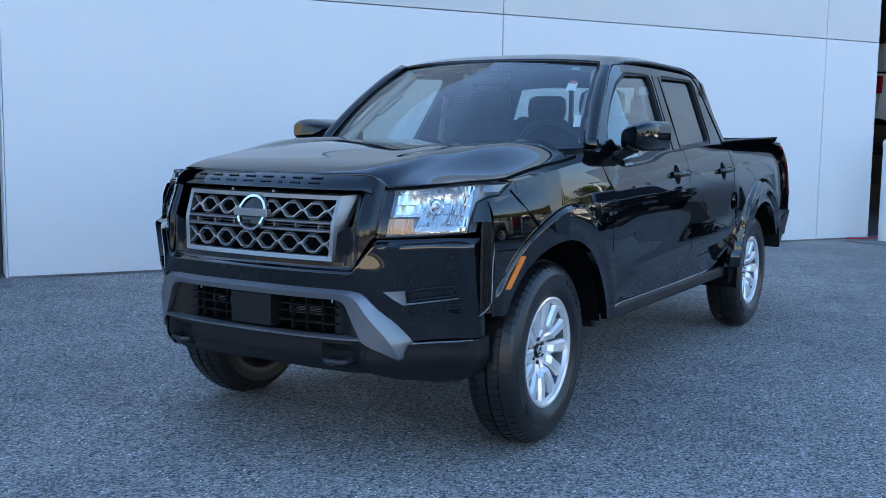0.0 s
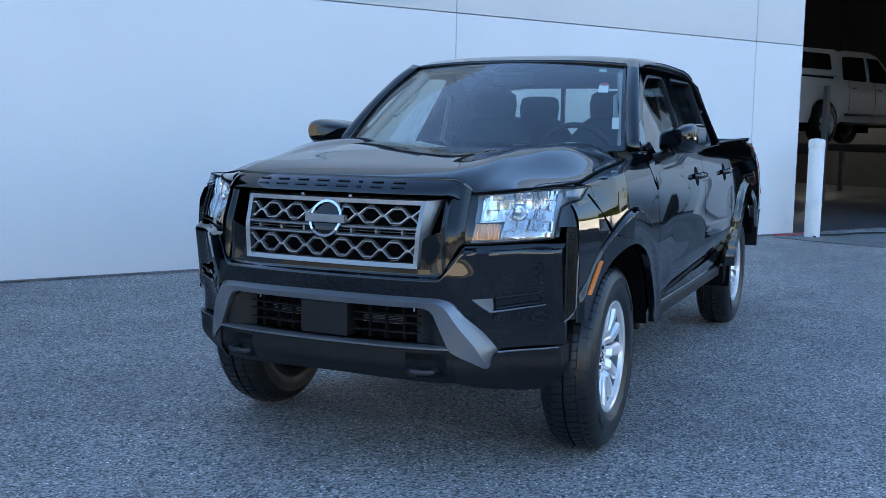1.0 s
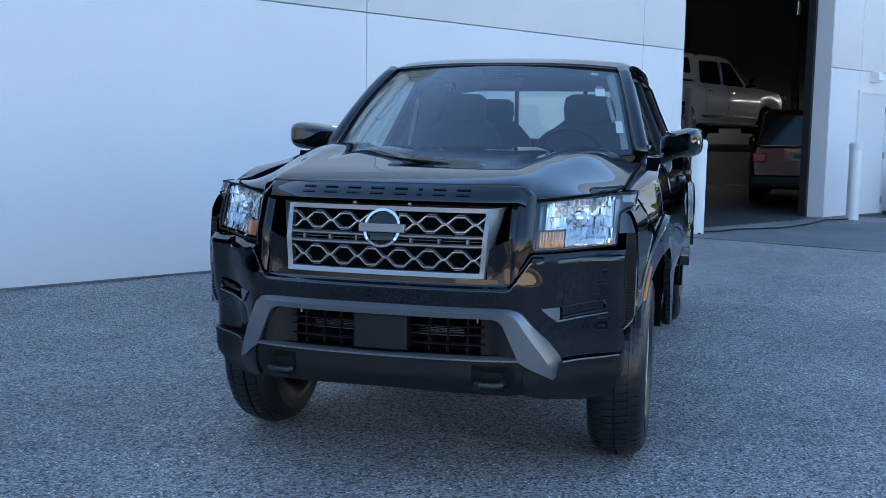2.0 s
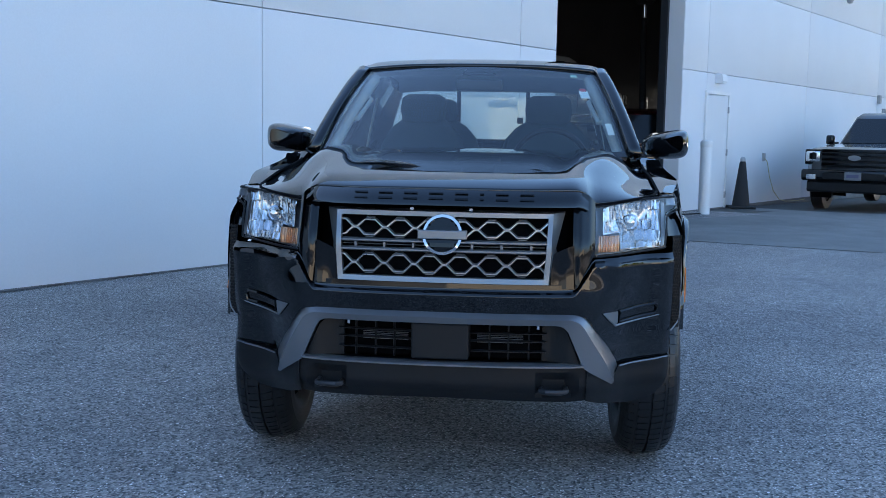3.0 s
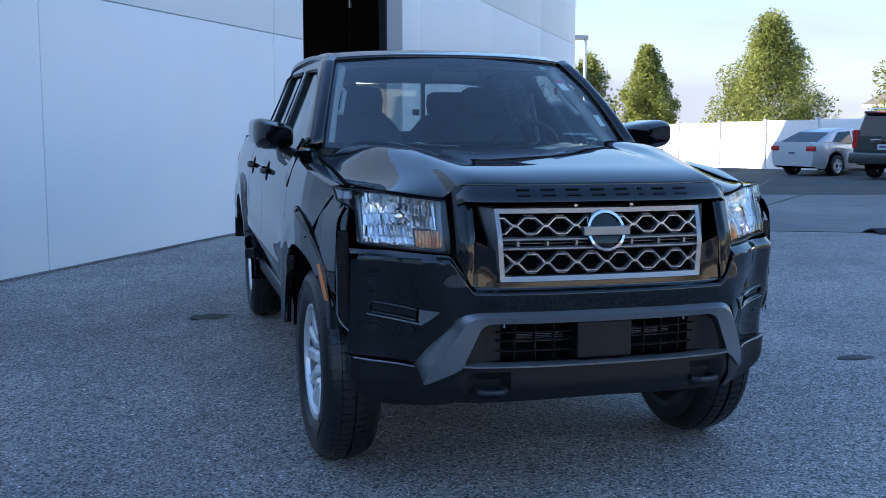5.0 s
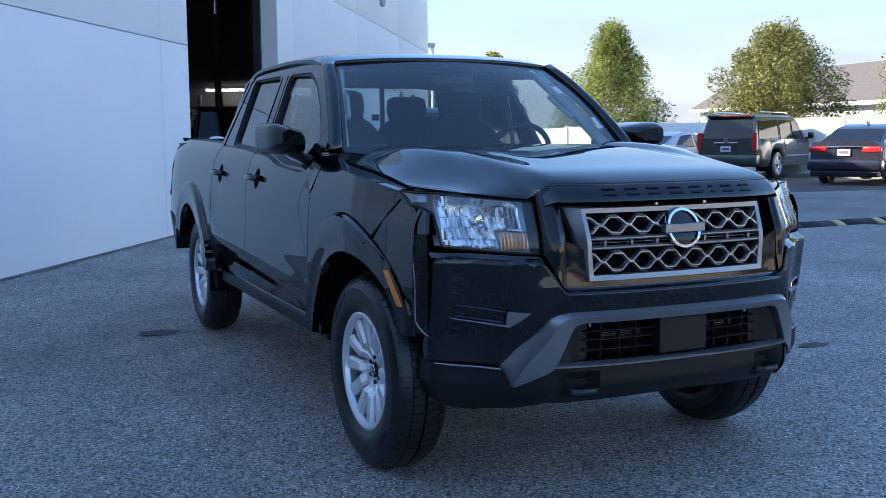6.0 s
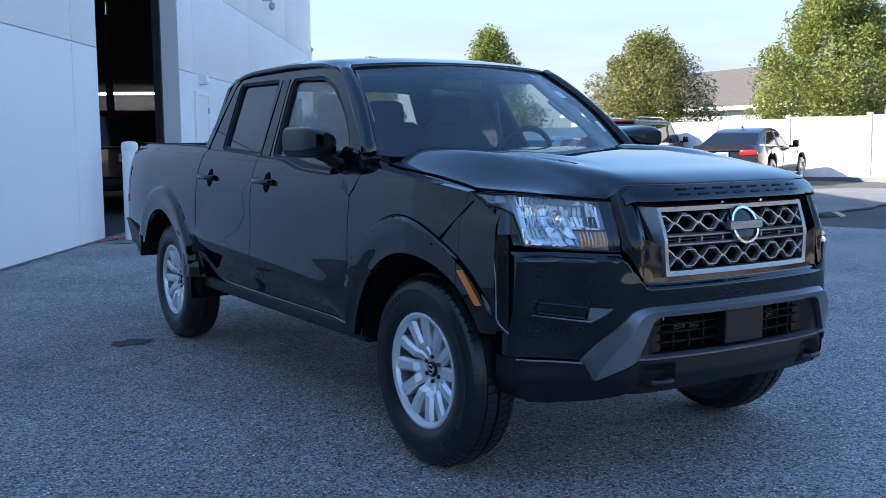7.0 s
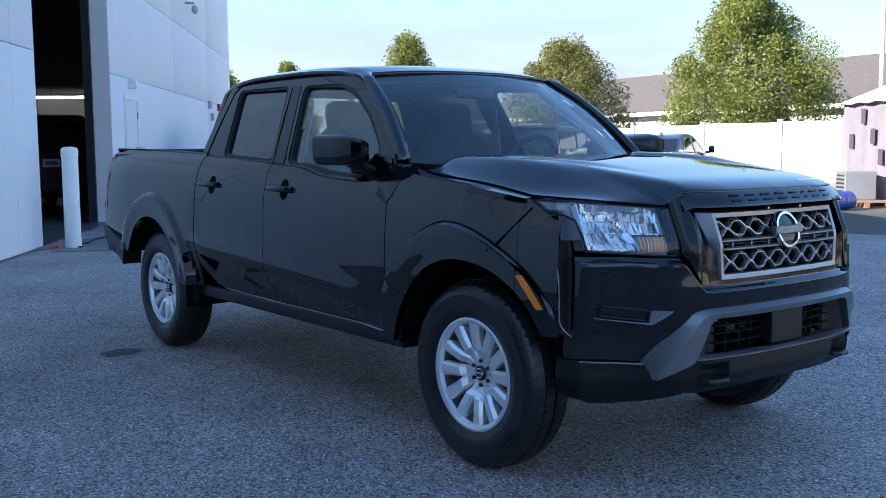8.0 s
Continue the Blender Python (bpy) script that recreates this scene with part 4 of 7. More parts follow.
# headlamps
for sg in (1, -1):
    lamp = new("headlamp")
    lamp.parent = truck
    lamp["label"] = "clear headlamp with chrome bowl and amber corner"

    def lens_fn(x, v, o=0.0, k=0.0):
        zt = lerp_table([(0.512, 1.060), (0.60, 1.072), (0.70, 1.084), (0.765, 1.089), (0.80, 1.090), (0.845, 1.091)], x)
        zb = lerp_table([(0.512, 0.893), (0.60, 0.897), (0.70, 0.903), (0.775, 0.912), (0.783, 1.022), (0.80, 1.036), (0.845, 1.056)], x)
        z = zb + k + (zt - zb - 2 * k) * v
        return (sg * x, nose_y(x, z, o), z)

    xs = steps(0.512, 0.775, 20) + [0.779, 0.783] + steps(0.79, 0.828, 8)
    part("lens", grid(lambda x, v: lens_fn(x, v, 0.006), xs, steps(0, 1, 8)), M_LENS, lamp, smooth=40).visible_shadow = False
    # housing: black tray behind
    bm = grid(lambda x, v: lens_fn(x, v, -0.085 + 0.03 * abs(2 * v - 1)), xs, steps(0, 1, 6))
    part("housing", bm, M_SILVER, lamp, smooth=40)
    rim = [lens_fn(x, 0, 0.004) for x in xs] + [lens_fn(x, 1, 0.004) for x in xs[::-1]]
    part("lens_edge", tube(rim, 0.004, 6, closed=True), M_MATTE, lamp)

    # faceted chrome reflector filling the lamp
    def cell(x, z):
        kx, kz = math.floor((x - 0.5) / 0.0085), math.floor((z - 0.9) / 0.036)
        q = math.sin(kx * 12.9898 + kz * 4.233) * 43758.5453
        q -= math.floor(q)
        w = math.sin(kx * 39.346 + kz * 11.135) * 24634.6345
        w -= math.floor(w)
        fx, fz = (x - 0.5) / 0.0085 - kx - 0.5, (z - 0.9) / 0.036 - kz - 0.5
        return 0.006 * (q - 0.5) * fx * 2 + 0.007 * (w - 0.35) * fz * 2

    def reflector(x, v):
        zt = lerp_table([(0.517, 1.052), (0.70, 1.076), (0.77, 1.080)], x)
        zb = lerp_table([(0.517, 0.966), (0.606, 0.966), (0.610, 0.906), (0.70, 0.911), (0.77, 0.918)], x)
        z = zb + (zt - zb) * v
        dip = 0.055 * (1 - min(1.0, ((x - 0.648) / 0.095) ** 2)) * (1 - min(1.0, ((z - 1.0) / 0.085) ** 2))
        return (sg * x, nose_y(x, z, -0.022 - dip + cell(x, z)), z)

    part("faceted_reflector", grid(reflector, steps(0.545, 0.764, 140), steps(0, 1, 40)), M_REFLECT, lamp)
    bm = tube([(sg * (0.648 + 0.028 * math.cos(a)), nose_y(0.648, 1.0, -0.045), 1.0 + 0.028 * math.sin(a)) for a in [k * math.tau / 20 for k in range(20)]], 0.004, 6, closed=True)
    part("bulb_shield", bm, M_CHROME, lamp, smooth=50)
    bm = lathe([(0.0, -0.03), (0.014, -0.028), (0.016, -0.01), (0.016, 0.03)], 16, "y")
    bmesh.ops.translate(bm, verts=bm.verts, vec=(sg * 0.648, nose_y(0.648, 1.0, -0.05), 1.0))
    part("bulb", bm, M_CHROME, lamp, smooth=40)
    # inner end: clear bezel with the amber turn lamp below
    bm = grid(lambda x, v: (sg * x, nose_y(x, 0.905 + 0.055 * v, -0.03 + 0.004 * math.sin(x * 700)), 0.905 + 0.055 * v), steps(0.53, 0.605, 24), steps(0, 1, 4))
    part("turn_lamp", bm, mat("pale_amber", (0.80, 0.45, 0.26), 0.22, 0.55), lamp, "pale amber turn lamp")
    bm = grid(lambda x, v: (sg * x, nose_y(x, 0.965 + 0.09 * v, -0.045), 0.965 + 0.09 * v), steps(0.522, 0.546, 6), steps(0, 1, 4))
    part("bezel", bm, M_GUN, lamp)
    bm = grid(lambda x, v: (sg * x, nose_y(x, 0.92 + 0.15 * v, -0.012), 0.92 + 0.15 * v), steps(0.764, 0.776, 3), steps(0, 1, 4))
    part("side_bezel", bm, M_SILVER, lamp)
    bm = grid(lambda x, v: (sg * x, nose_y(x, 1.058 + 0.026 * v, -0.01), 1.058 + 0.026 * v), steps(0.785, 0.824, 8), steps(0, 1, 2))
    part("tail_bezel", bm, M_SILVER, lamp)

# painted ledge closing the gap between the lamp's top and the hood and fender
for sg in (1, -1):
    def ledge_top(x, v):
        zt = lerp_table([(0.66, 1.080), (0.70, 1.085), (0.765, 1.090), (0.846, 1.092)], x)
        y0 = nose_y(x, zt, 0.002)
        y1 = max(y0 + 0.004, lerp_table(HOOD_FRONT, x) + 0.02 if x < 0.77 else -0.275)
        z1 = lerp_table([(0.66, 1.086), (0.70, 1.090), (0.77, 1.094), (0.846, 1.090)], x)
        return (sg * x, y0 + (y1 - y0) * v, zt + (z1 - zt) * v)
    part("lamp_ledge", grid(ledge_top, steps(0.66, 0.846, 16), steps(0, 1, 6)), M_PAINT, truck, smooth=40)

# corner block below the lamp's tail
nose_panel("corner_block", 0.785, 0.846, tab((0.785, 1.018), (0.80, 1.030), (0.846, 1.048)), tab((0.785, 0.952), (0.846, 0.952)), M_PAINT, 0.006, 0.03, 16, 6)


def corner_x(y, z):
    """Skin of the bumper's side between the duct and the fender."""
    return side_x(y, z)


for sg in (1, -1):
    def side_at(v, k):
        top = lerp_table([(0, 1.034), (0.42, 1.044), (0.56, 1.082), (1, 1.086)], k)
        z = 0.60 + (top - 0.60) * v
        back = -0.287
        if z < AXLE_Z + 0.3595:
            back = -math.sqrt(max(0.0, ARCH_R ** 2 - (z - AXLE_Z) ** 2))
        y = -0.480 + (max(back, -0.478) + 0.480) * k
        return (sg * corner_x(y, z), y, z)
    bm = grid(side_at, steps(0, 1, 60), steps(0, 1, 30))
    part("bumper_side_skin", bm, M_PAINT, truck, smooth=40)
    part("shut_line", tube([(sg * (corner_x(y, z) + 0.0005), y, z) for y, z in ((-0.325, 1.062), (-0.29, 1.02), (-0.235, 0.965), (-0.18, 0.915), (-0.155, 0.895))], 0.0036, 6), M_DARK, truck)
    # ribbed vertical duct
    bm = grid(lambda x, z: (sg * x, nose_y(x, z, -0.004), z), steps(0.808, 0.845, 5), steps(0.612, 0.955, 12))
    duct = part("side_duct", bm, M_MATTE, truck, "ribbed black duct", smooth=40)
    bm = bmesh.new()
    for i in range(28):
        z = 0.630 + i * 0.0116
        for k in range(4):
            x = 0.817 + 0.0065 * k + (0.003 if i % 2 else 0)
            y = nose_y(x, z, -0.001)
            box(sg * x - 0.0024, sg * x + 0.0024, y - 0.003, y + 0.003, z - 0.004, z + 0.004, 0, bm)
    part("rib", bm, M_MATTE, duct)["kind"] = "stuff"
    part("duct_edge", tube([(sg * x, nose_y(x, z, 0.003), z) for x, z in ((0.845, 0.950), (0.846, 0.80), (0.845, 0.655), (0.838, 0.635), (0.824, 0.617), (0.811, 0.604))], 0.003, 6), M_GUN, duct)


def upper_low(x):
    return lerp_table([(0, 0.700), (0.47, 0.698), (0.50, 0.688), (0.613, 0.508), (0.70, 0.512), (0.80, 0.520), (0.82, 0.522)], abs(x))


def upper_top(x):
    return lerp_table([(0, 0.785), (0.449, 0.785), (0.500, 0.862), (0.512, 0.885), (0.60, 0.888), (0.70, 0.892), (0.80, 0.893)], abs(x))


def ledge(x, z):
    """The bumper face leans out towards its top; its corners stand prouder, ramping out evenly from the middle."""
    a = abs(x)
    w = min(1.0, max(0.0, (a - 0.41) / 0.22))
    rise = min(1.0, max(0.0, (z - 0.60) / 0.27))
    o = (0.026 * min(1.0, max(0.0, (z - 0.695) / 0.09))) * (1 - w) + w * (0.020 + 0.040 * (rise - 0.5))
    o *= smooth01((upper_top(a) - 0.002 - z) / 0.022)
    return o - 0.022 * smooth01((0.70 - z) / 0.14) * w


nose_panel("bumper_cover", -0.809, 0.809, upper_top, upper_low, M_PAINT, 0.008, 0.03, 150, 40, both=False, relief=ledge)
for sg in (1, -1):
    def fog(x, z, o):
        return (sg * x, nose_y(x, z, 0.008 + ledge(x, z) + o), z)
    bm = bmesh.new()
    grid(lambda x, v: fog(x, lerp_table([(0.60, 0.662), (0.75, 0.680)], x) + 0.036 * v, 0.004 - 0.010 * math.sin(math.pi * v) ** 0.5), steps(0.612, 0.742, 16), steps(0, 1, 8), bm)
    blank = part("fog_blank", bm, M_MATTE, truck, "blank black fog lamp cover", smooth=50)
    part("cover_frame", tube([fog(x, z, 0.004) for x, z in ((0.612, 0.662), (0.66, 0.668), (0.70, 0.674), (0.744, 0.680), (0.752, 0.700), (0.742, 0.716), (0.70, 0.711), (0.66, 0.706), (0.612, 0.699))], 0.006, 6, closed=True), M_GLOSS, blank)
    pts = [(0.552, 0.700), (0.575, 0.675), (0.598, 0.651), (0.64, 0.655), (0.69, 0.662), (0.73, 0.668), (0.760, 0.674)]
    part("bright_edge", tube([fog(x, z, 0.006) for x, z in pts], [0.002, 0.004, 0.004, 0.003, 0.0025, 0.002, 0.0015], 6), M_SILVER, blank)
    bm = prism([(0.553, 0.700), (0.58, 0.7005), (0.606, 0.701), (0.606, 0.66), (0.600, 0.654), (0.576, 0.678)], lambda x, z: fog(x, z, 0.006), lambda x, z: fog(x, z, -0.02))
    part("inner_wedge", bm, M_SILVER, blank)

# gunmetal lower frame
N = 40
TOPL = resample([(0, 0.716), (0.465, 0.714), (0.490, 0.706), (0.508, 0.690), (0.613, 0.511), (0.607, 0.47), (0.594, 0.446)], N)
MIDL = resample([(0, 0.690), (0.440, 0.688), (0.465, 0.680), (0.482, 0.665), (0.565, 0.530), (0.585, 0.487), (0.596, 0.452)], N)
INL = resample([(0, 0.667), (0.395, 0.667), (0.415, 0.662), (0.430, 0.648), (0.487, 0.518), (0.545, 0.478), (0.590, 0.446)], N)
full = [[(-x, z) for x, z in lp[:0:-1]] + lp for lp in (TOPL, MIDL, INL)]
bframe = nose_ring("bumper_frame", full, [-0.008, 0.036, 0.022], M_GUN, truck, closed=False, back=0.045, smooth=28)
bframe["label"] = "gunmetal trapezoid frame of the bumper"
# lower lip, opening walls and grilles
nose_bar([(x, 0.525) for x in steps(-0.488, 0.488, 24)], 0.013, 0.05, 0.03, truck, "bumper_lip", M_GUN)
nose_panel("intake_side", 0.345, 0.478, tab((0.345, 0.664), (0.40, 0.664), (0.425, 0.645), (0.478, 0.525)), tab((0, 0.530)), M_MATTE, -0.05, 0.02, 8, 4, relief=lambda x, z: 0.05 * smooth01((x - 0.36) / 0.1))
part("plate_block", box(-0.100, 0.097, nose_y(0, 0.6, 0.004), -0.75, 0.540, 0.664, 0.006), M_MATTE, truck, "blank black plate mount")
for sg in (1, -1):
    # backing sheet of the intake, with its shade put into the near-black colour
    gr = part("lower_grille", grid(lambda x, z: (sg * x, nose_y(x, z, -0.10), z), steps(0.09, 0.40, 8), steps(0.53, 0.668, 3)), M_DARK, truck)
    for z in (0.565, 0.60, 0.628):
        nose_bar([(sg * x, z) for x in steps(0.100, 0.36, 6)], 0.006, 0.02, -0.03, gr, "slat", M_MATTE)
    for x in (0.165, 0.23, 0.30):
        nose_bar([(sg * x, 0.535), (sg * x, 0.60), (sg * x, 0.662)], 0.006, 0.02, -0.036, gr, "upright", M_MATTE)
    for i in range(7):
        nose_bar([(sg * x, 0.588 + i * 0.006) for x in steps(0.12, 0.28, 4)], 0.002, 0.006, -0.075, gr, "cooler_fin", M_GREYSTEEL)
    part("horn", tube([(sg * 0.33, -0.77, 0.665), (sg * 0.33, -0.77, 0.64)], 0.006, 8), M_CHROME, gr)

# valance below
nose_panel("valance", -0.50, 0.50, tab((0, 0.519), (0.50, 0.519)), tab((0, 0.398), (0.44, 0.388), (0.50, 0.392)), M_MATTE, 0.004, 0.12, 40, 8, both=False,
           relief=lambda x, z: -0.035 * smooth01((abs(x) - 0.325) / 0.02) * (1 - smooth01((abs(x) - 0.44) / 0.02)) * smooth01((z - 0.405) / 0.01) * smooth01((0.492 - z) / 0.01) - 0.02 * smooth01((0.45 - z) / 0.05))
nose_panel("valance_corner", 0.50, 0.806, tab((0.50, 0.508), (0.55, 0.474), (0.592, 0.446), (0.600, 0.47), (0.613, 0.503), (0.70, 0.507), (0.806, 0.516)), tab((0.50, 0.392), (0.56, 0.365), (0.66, 0.342), (0.72, 0.345), (0.76, 0.365), (0.79, 0.40), (0.806, 0.44)), M_MATTE, 0.010, 0.10, 40, 12,
           relief=lambda x, z: 0.004 * smooth01((z - 0.49) / 0.01) - 0.03 * smooth01((0.44 - z) / 0.1))
# thin gunmetal tube that draws the reflected glint along the valance's top
for sg in (1, -1):
    part("valance_glint", tube([(sg * x, nose_y(x, z, 0.016), z) for x, z in ((0.618, 0.504), (0.66, 0.506), (0.70, 0.508), (0.75, 0.511), (0.80, 0.515))], 0.0032, 6), M_GUN, truck)
part("skid_plate", prism([(-0.40, -0.74), (0.40, -0.74), (0.36, -0.40), (-0.36, -0.40)], lambda x, y: (x, y, 0.41), lambda x, y: (x, y, 0.39)), M_DARK, truck)
for sg in (1, -1):
    bm = tube([(sg * 0.345, -0.72, 0.44), (sg * 0.345, -0.835, 0.44), (sg * 0.36, -0.85, 0.44), (sg * 0.415, -0.845, 0.44), (sg * 0.43, -0.83, 0.44), (sg * 0.43, -0.72, 0.44)], 0.010, 8)
    part("tow_hook", bm, M_DARKSTEEL, truck, "black steel tow hook", smooth=40)

# side marker in the front of each flare
for sg in (1, -1):
    q = [(-0.322, 0.815), (-0.292, 0.812), (-0.392, 0.694), (-0.424, 0.696)]
    bm = prism(rounded(q, 0.006, 3), lambda y, z: (sg * (corner_x(y, z) + 0.005), y, z), lambda y, z: (sg * (corner_x(y, z) - 0.02), y, z))
    part("side_marker", bm, M_AMBER, truck, "amber side marker")

# ---- pickup: wheels ----
TYRE_R, RIM_R, WHEEL_Z = 0.380, 0.216, 0.381


def wheel(parent, x, y, sg, steer=0.0, name="wheel"):
    """One road wheel, its outer face towards sg."""
    w = new(name)
    w.parent = parent
    w.matrix_basis = pose(x, y, WHEEL_Z + 0.002, 0, 0, steer) @ Matrix.Diagonal((0.80, 1, 1, 1))
    prof = [(RIM_R - 0.012, sg * 0.09), (RIM_R + 0.006, sg * 0.108), (RIM_R + 0.014, sg * 0.116), (0.255, sg * 0.132), (0.259, sg * 0.135), (0.290, sg * 0.140), (0.318, sg * 0.137), (0.322, sg * 0.1385), (0.336, sg * 0.132), (0.350, sg * 0.122), (0.361, sg * 0.108)]
    tread = []
    for a, b in ((0.100, 0.062), (0.051, 0.006), (-0.006, -0.051), (-0.062, -0.100)):
        for d in (a, b):
            tread.append((TYRE_R - 0.022 * (abs(d) / 0.11) ** 2.4, sg * d))
        if b > -0.1:
            tread.append((TYRE_R - 0.011, sg * (b - 0.001)))
            tread.append((TYRE_R - 0.011, sg * (b - 0.011)))
    prof += tread + [(r, -a) for r, a in prof[::-1]]
    tyre = part("tyre", lathe(prof, 96), M_TYRE, w, "black all-terrain road tyre", smooth=35)
    # shoulder blocks
    bm = bmesh.new()
    for k in range(60):
        a = k * math.tau / 60
        for side in (1, -1):
            vs = [bm.verts.new(Matrix.Rotation(a, 4, "X") @ Vector((side * px, py, pz))) for py in (-0.0140, 0.0140) for px, pz in ((0.078, 0.366), (0.078, 0.3735), (0.103, 0.3655), (0.118, 0.3555), (0.128, 0.343), (0.122, 0.338))]
            for i in range(6):
                bm.faces.new((vs[i], vs[(i + 1) % 6], vs[6 + (i + 1) % 6], vs[6 + i]))
            bm.faces.new(vs[:6])
            bm.faces.new(vs[:5:-1])
    bmesh.ops.recalc_face_normals(bm, faces=bm.faces)
    part("shoulder_tread", bm, M_TYRE, tyre)["kind"] = "stuff"
    # ribs of the crown, cut into slanted blocks
    bm = bmesh.new()
    for k in range(72):
        m = Matrix.Rotation(k * math.tau / 72, 4, "X")
        for a, b in ((0.060, 0.007), (-0.007, -0.060)):
            ends = [(d, TYRE_R - 0.022 * (abs(d) / 0.11) ** 2.4) for d in (a, (a + b) / 2, b)]
            rows = []
            for q in (-0.0135, 0.0135):
                rows.append([bm.verts.new(m @ Vector((d, q + 0.10 * d, math.sqrt((e + lift) ** 2 - (q + 0.10 * d) ** 2)))) for lift in (0.0035, -0.004) for d, e in (ends if lift > 0 else ends[::-1])])
            p, q = rows
            for i in range(6):
                bm.faces.new((p[i], p[(i + 1) % 6], q[(i + 1) % 6], q[i]))
            bm.faces.new(p)
            bm.faces.new(q[::-1])
    bmesh.ops.recalc_face_normals(bm, faces=bm.faces)
    part("crown_tread", bm, M_TYRE, tyre)["kind"] = "stuff"
    # raised blank bars on the sidewall, where lettering stands
    bm = bmesh.new()
    for a0, n in ((2.2, 5), (-1.0, 7)):
        for k in range(n):
            box(min(sg * 0.138, sg * 0.1425), max(sg * 0.138, sg * 0.1425), -0.010, 0.010, 0.296, 0.316, 0, bm, Matrix.Rotation(a0 + k * 0.085, 4, "X"))
    part("sidewall_bar", bm, M_TYRE, tyre)["kind"] = "stuff"
    rim = part("rim", lathe([(RIM_R + 0.012, sg * 0.112), (RIM_R + 0.013, sg * 0.118), (RIM_R + 0.004, sg * 0.120), (RIM_R - 0.008, sg * 0.114), (RIM_R - 0.014, sg * 0.092)], 64), M_ALLOY, w, "silver alloy rim", smooth=35)
    part("barrel", lathe([(RIM_R - 0.014, sg * 0.092), (RIM_R - 0.016, sg * 0.085), (RIM_R - 0.03, sg * 0.02), (RIM_R - 0.03, sg * -0.11)], 64), M_ALLOY_DARK, rim, smooth=35)
    part("brake", lathe([(0.0, sg * -0.02), (0.160, sg * -0.02), (0.160, sg * -0.05), (0.0, sg * -0.05)], 32), M_DARKSTEEL, w)
    # six twin spokes: each pair leaves the hub together and opens to the rim
    for k in range(6):
        bm = bmesh.new()
        for side in (1, -1):
            rows = []
            for r, c, wd, a in ((0.046, 0.013, 0.016, 0.050), (0.082, 0.021, 0.023, 0.062), (0.100, 0.026, 0.026, 0.088), (0.155, 0.044, 0.028, 0.098), (0.209, 0.059, 0.033, 0.102)):
                cc = side * c
                tw = 0.012 * (r - 0.055) / 0.16
                y0, y1 = cc + wd + tw, cc - wd + tw
                rows.append([bm.verts.new((sg * p, q, r)) for p, q in ((a - 0.05, y0), (a - 0.016, y0), (a, y0 - wd * 0.42), (a, y1 + wd * 0.42), (a - 0.016, y1), (a - 0.05, y1))])
            for p, q in zip(rows, rows[1:]):
                for i in range(6):
                    bm.faces.new((p[i], p[(i + 1) % 6], q[(i + 1) % 6], q[i]))
            bm.faces.new(rows[0])
            bm.faces.new(rows[-1][::-1])
        bmesh.ops.recalc_face_normals(bm, faces=bm.faces)
        bmesh.ops.transform(bm, matrix=Matrix.Rotation(k * math.tau / 6 + 0.26, 4, "X"), verts=bm.verts)
        part("spoke", bm, M_ALLOY, rim)
        bm = prism([(-0.016, 0.10), (0.016, 0.10), (0.030, 0.20), (-0.022, 0.20)], lambda q, r: (sg * 0.045, q, r), lambda q, r: (sg * 0.01, q, r))
        bmesh.ops.transform(bm, matrix=Matrix.Rotation(k * math.tau / 6 + 0.26, 4, "X"), verts=bm.verts)
        part("pocket", bm, M_ALLOY_DARK, rim)
    part("hub", lathe([(0.0, sg * 0.052), (0.058, sg * 0.050), (0.068, sg * 0.042), (0.072, sg * 0.0), (0.0, sg * 0.0)], 32), M_ALLOY, rim, smooth=30)
    cap = part("centre_cap", lathe([(0.0, sg * 0.066), (0.027, sg * 0.065), (0.031, sg * 0.060), (0.031, sg * 0.04)], 28), M_GLOSS, rim, "black centre cap with silver ring", smooth=30)
    bm = bmesh.new()
    tube([(sg * 0.066, 0.019 * math.cos(a), 0.019 * math.sin(a)) for a in [i * math.tau / 20 for i in range(20)]], 0.0028, 6, bm, closed=True)
    box(min(sg * 0.064, sg * 0.069), max(sg * 0.064, sg * 0.069), -0.024, 0.024, -0.004, 0.004, 0, bm)
    part("cap_ring", bm, M_CHROME, rim)
    for k in range(6):
        a = k * math.tau / 6 + 0.52
        bm = lathe([(0.0, sg * 0.064), (0.008, sg * 0.062), (0.0095, sg * 0.043)], 6)
        bmesh.ops.translate(bm, verts=bm.verts, vec=(0, 0.049 * math.cos(a), 0.049 * math.sin(a)))
        part("lug_nut", bm, M_DARKSTEEL, rim)
    return w


WX = 0.772
for sg in (1, -1):
    wheel(truck, WX - 0.010 if sg > 0 else -WX, 0.0, sg, 1.5)
    wheel(truck, sg * (WX - 0.016), 3.2, sg)

